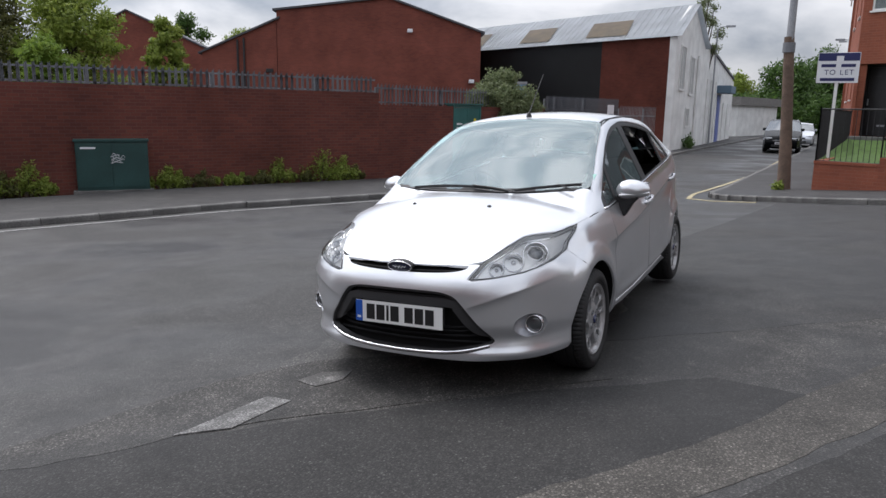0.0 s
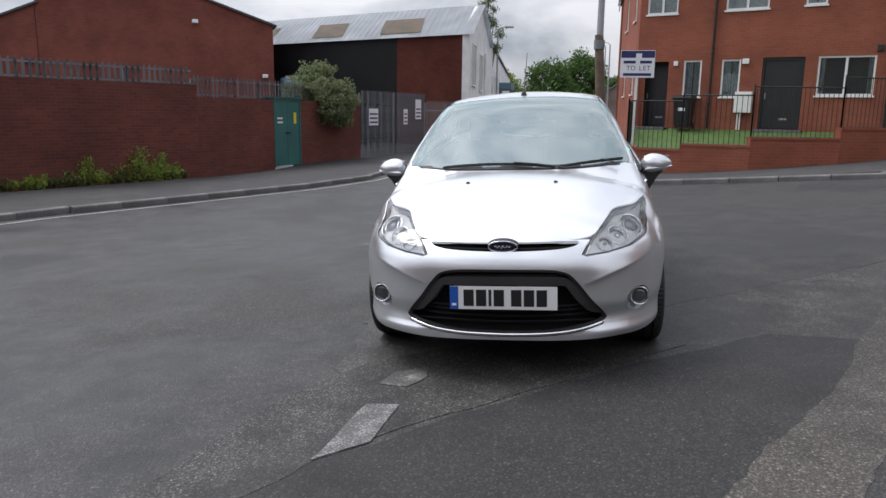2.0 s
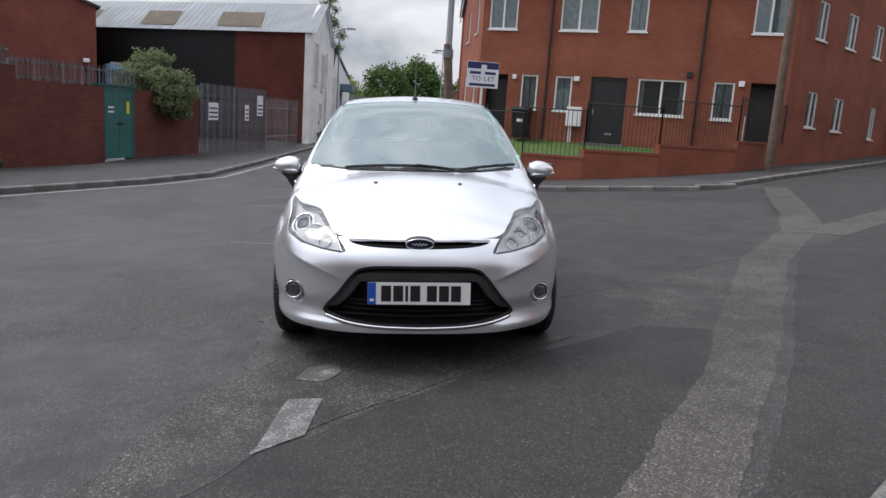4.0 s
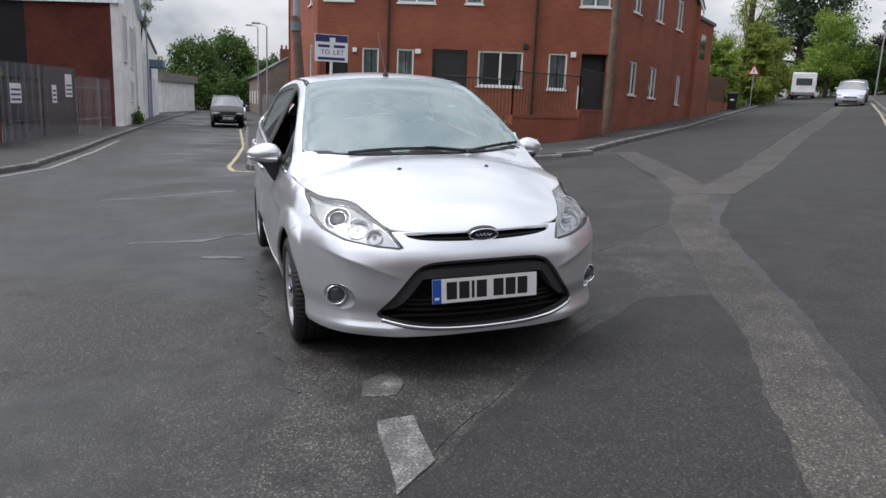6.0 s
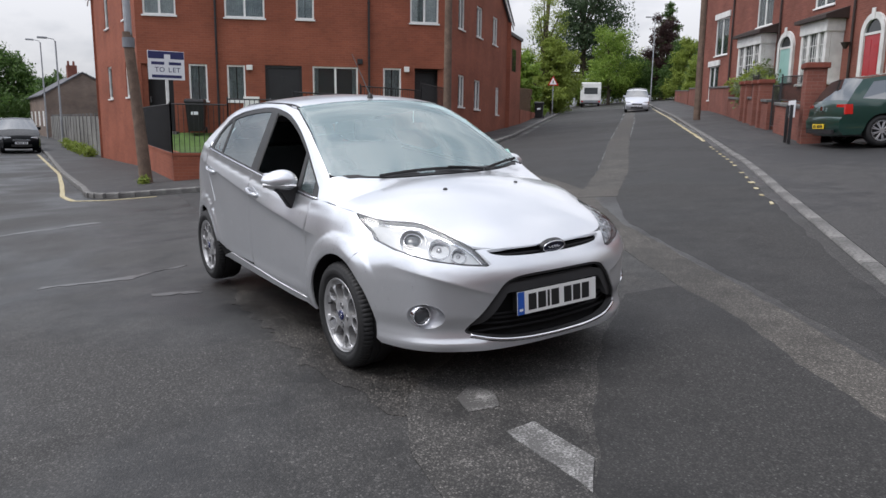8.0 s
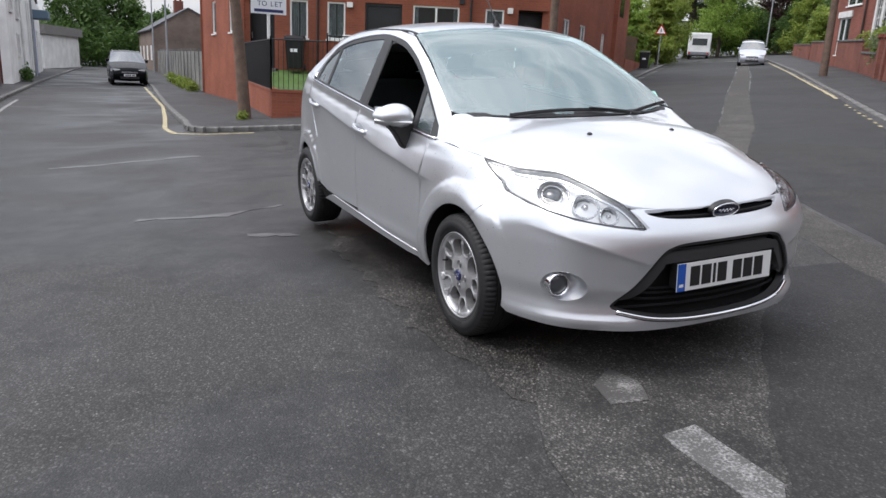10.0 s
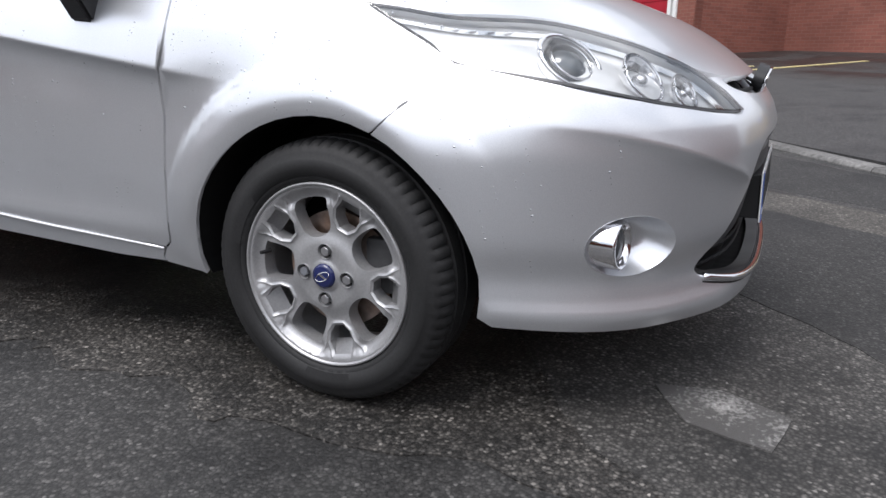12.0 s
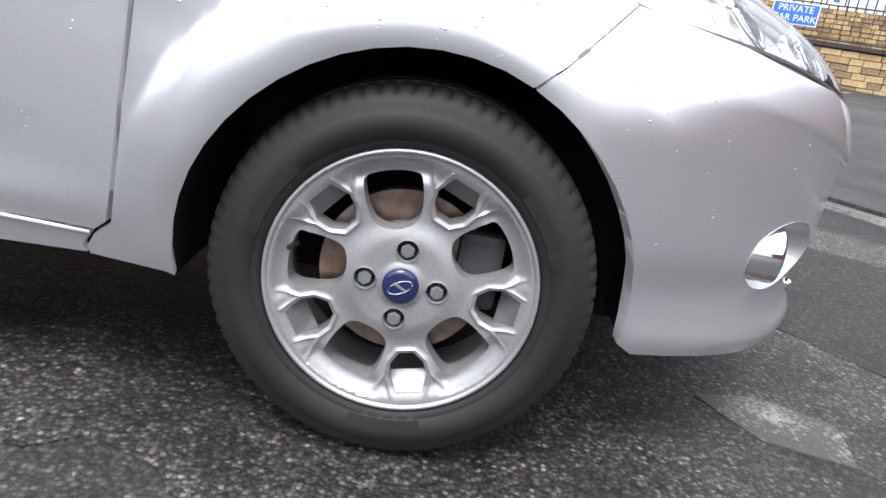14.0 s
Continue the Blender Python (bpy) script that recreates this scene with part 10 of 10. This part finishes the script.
part("brick_pier", boxes((gdn + 0.33, gdn + 0.9, -0.02, 3.5, -0.3, 2.45)), BRICK_OLD, r)
part("fascia", boxes((-0.3, gdn + 0.95, -0.14, 0.1, 2.3, 2.6)), BLACK_IRON, r)
part("roof", boxes((-0.3, gdn + 0.95, 0.1, 5.0, 2.46, 2.6)), SLATE, r)
part("side_wall", boxes((-0.3, -0.17, 0.1, 5.0, -0.3, 2.45)), BRICK_OLD, r)
ge = GA + (GB2 - GA) / gdn * (gdn + 0.92)
wall("wall_forecourt", (ge[0], ge[1]), (18.2, -1.0), 0.22, 0.3, 2.7, BRICK_OLD, label="brick boundary wall of the forecourt")


STONE_MATS = [mat("yellow_sandstone_" + nm, c, 0.85, var=0.35, scale=4, grain=25, bump=0.5, tint=t) for nm, c, t in (("pale", (0.50, 0.38, 0.20), (0.36, 0.26, 0.13)), ("tan", (0.42, 0.29, 0.14), (0.25, 0.17, 0.09)), ("brown", (0.30, 0.21, 0.12), (0.16, 0.11, 0.07)))]
MORTAR_DARK = mat("dark_recessed_mortar", (0.055, 0.042, 0.030), 0.95, var=0.3)
SA, SB = np.array([18.2, -1.0]), np.array([13.5, -11.5])
sdn = float(np.linalg.norm(SB - SA))
SANG = math.degrees(math.atan2(*(SB - SA)[::-1]))


def stone_wall():
    w1 = wall("wall_stone", SA, SB, 0.35, 0.4, 2.02, MORTAR_DARK, label="coursed yellow sandstone retaining wall")
    w2 = wall("wall_stone_back", SA + np.array([0.9, -0.4]), SB + np.array([0.9, -0.4]), 0.35, 0.7, 2.94, MORTAR_DARK, label="yellow stone wall behind the railings")
    rnd = random.Random(5)
    shapes = {}

    def stone(holder, x, z, lw, h):
        key = (round(lw, 2), round(h, 2))
        k = rnd.randrange(3)
        if (key, k) not in shapes:
            bm = boxes((0, lw, -0.035, 0.02, 0, h))
            for v in bm.verts:
                v.co.x += rnd.uniform(-0.006, 0.006)
                v.co.z += rnd.uniform(-0.005, 0.005)
            front = [f for f in bm.faces if f.normal.y < -0.9]
            bmesh.ops.inset_region(bm, faces=front, thickness=0.012, depth=0.010)
            me = bpy.data.meshes.new("stone")
            bm.to_mesh(me)
            bm.free()
            me.materials.append(STONE_MATS[k])
            shapes[(key, k)] = me
        ob = new("stone", shapes[(key, k)])
        ob.parent = holder
        ob.location = (x, rnd.uniform(-0.008, 0.008), z)
    for j in range(9):
        x = 4.5
        while x < sdn - 0.3:
            lw = rnd.choice((0.28, 0.36, 0.44, 0.52))
            stone(w1, x, 0.68 + j * 0.148, lw - 0.014, 0.134)
            x += lw
    for j in range(9):
        x = 4.5
        while x < sdn - 0.3:
            lw = rnd.choice((0.20, 0.24, 0.28))
            stone(w2, x, 1.98 + j * 0.106, lw - 0.012, 0.095)
            x += lw
    c = root("stone_coping", pose(SA[0], SA[1], 2.02, 0, 0, SANG), "dark weathered coping slabs on the stone wall", "coping", kind="structure")
    x = 0.0
    while x < sdn:
        part("coping_slab", boxes((x, min(x + 0.6, sdn) - 0.006, -0.08, 0.42, 0.003, 0.11), bevel=0.012), HOOD_DARK, c)
        x += 0.6
    railing("railing", [SA + np.array([0.12, -0.05]), SB + np.array([0.12, -0.05])], [2.13, 2.13], "dark iron railing on the stone wall", 0.82, 0.19)
    r = root("timber_cladding", pose(SA[0] + 0.95, SA[1] - 0.42, 2.94, 0, 0, SANG), "white upright boards with dark gaps above the stone wall", "cladding")
    part("backing", boxes((0, sdn, 0.05, 0.2, 0, 1.6)), BLACK_IRON, r)
    x = 4.5
    while x < sdn:
        part("board", boxes((x, x + 0.16, 0.02, 0.048, 0.0, 1.6)), RENDER_W, r)
        x += 0.19
    r = root("car_park_sign", pose(SA[0], SA[1], 0, 0, 0, SANG), "blue PRIVATE CAR PARK sign on the railings", "sign")
    x0, x1 = sdn - 4.95, sdn - 3.96
    part("board", boxes((x0, x1, -0.03, -0.015, 2.38, 2.86), bevel=0.004), SIGN_WHITE, r, "white-edged sign board")
    part("blue_face", boxes((x0 + 0.025, x1 - 0.025, -0.035, -0.0305, 2.405, 2.835)), SIGN_BLUE, r, "blue sign face")
    for k, word in enumerate(("PRIVATE", "CAR PARK")):
        text_mesh(word, 0.20, "lettering", SIGN_WHITE, r, pose((x0 + x1) / 2, -0.036, 2.72 - k * 0.2, 90, 0, 0), 0.001)
    r = root("notice", pose(SA[0], SA[1], 0, 0, 0, SANG), "white notice in a dark frame on the railings", "sign")
    part("frame", boxes((sdn - 3.9, sdn - 3.5, -0.03, -0.015, 2.88, 3.33)), BLACK_IRON, r)
    part("sheet", boxes((sdn - 3.87, sdn - 3.53, -0.035, -0.0305, 2.91, 3.30)), SIGN_WHITE, r)
    part("logo_shape", boxes((sdn - 3.76, sdn - 3.64, -0.039, -0.0355, 2.96, 3.08)), SIGN_BLUE, r)


stone_wall()
YELLOW_FRESH = mat("pale_yellow_bay_paint", (0.62, 0.52, 0.22), 0.7, var=0.4, scale=8, grain=80, bump=0.3, tint=(0.4, 0.35, 0.2))
for k, ln in enumerate(([(9.45, 2.75), (8.75, 1.45)], [(9.9, 2.3), (10.8, 0.2)], [(10.3, 2.0), (10.05, 1.6), (10.9, -0.2)], [(9.4, 2.7), (13.5, 1.2)], [(9.2, 0.2), (12.6, -1.9)])):
    paint("road_marking", band(ln, 0.05, 0.05), YELLOW_FRESH, "pale yellow parking bay line on the forecourt", seed=70 + k, dz=0.012)
for k, ln in enumerate(([(10.6, -6.0), (12.9, -7.9)], [(12.2, -7.4), (13.4, -6.6)], [(9.2, -8.0), (11.6, -9.8)])):
    paint("road_marking", band(ln, 0.05, 0.05), PAINT_W, "white parking bay line in the car park", seed=80 + k, dz=0.012)

# rough hedges that close the far ends of both streets
def hedgerow(pts, h, seed, label, material, n=9000):
    blobs = []
    rnd = random.Random(seed)
    for x, y, dx, dy in along(pts, 1.6):
        for j in range(2):
            hh = h * rnd.uniform(0.7, 1.15)
            blobs.append((x + rnd.uniform(-0.6, 0.6), y + rnd.uniform(-0.8, 0.8), lz(x, y) + hh * (0.35 + 0.35 * j), 1.3, 1.3, hh * 0.42))
    me = leaves(blobs, n, 0.22, seed)
    me.materials.append(material)
    ob = new("hedgerow", me)
    tagged(ob, label, "hedge", kind="stuff")


hedgerow([(45.0, 52.5), (58.0, 64.5), (66.0, 70.5), (77.0, 68.0), (80.0, 60.0)], 4.2, 401, "dense green hedge and shrubs at the bend of the hill street", LEAF_A, 22000)
hedgerow([(80.0, 60.0), (66.0, 48.6), (56.0, 40.0)], 3.6, 402, "dark green hedge beyond the terrace", LEAF_B, 14000)
hedgerow([(-18.0, 80.0), (-4.0, 82.0), (5.0, 83.5), (22.0, 80.0)], 4.0, 403, "dark green hedge and shrubs at the end of the side street", LEAF_B, 12000)
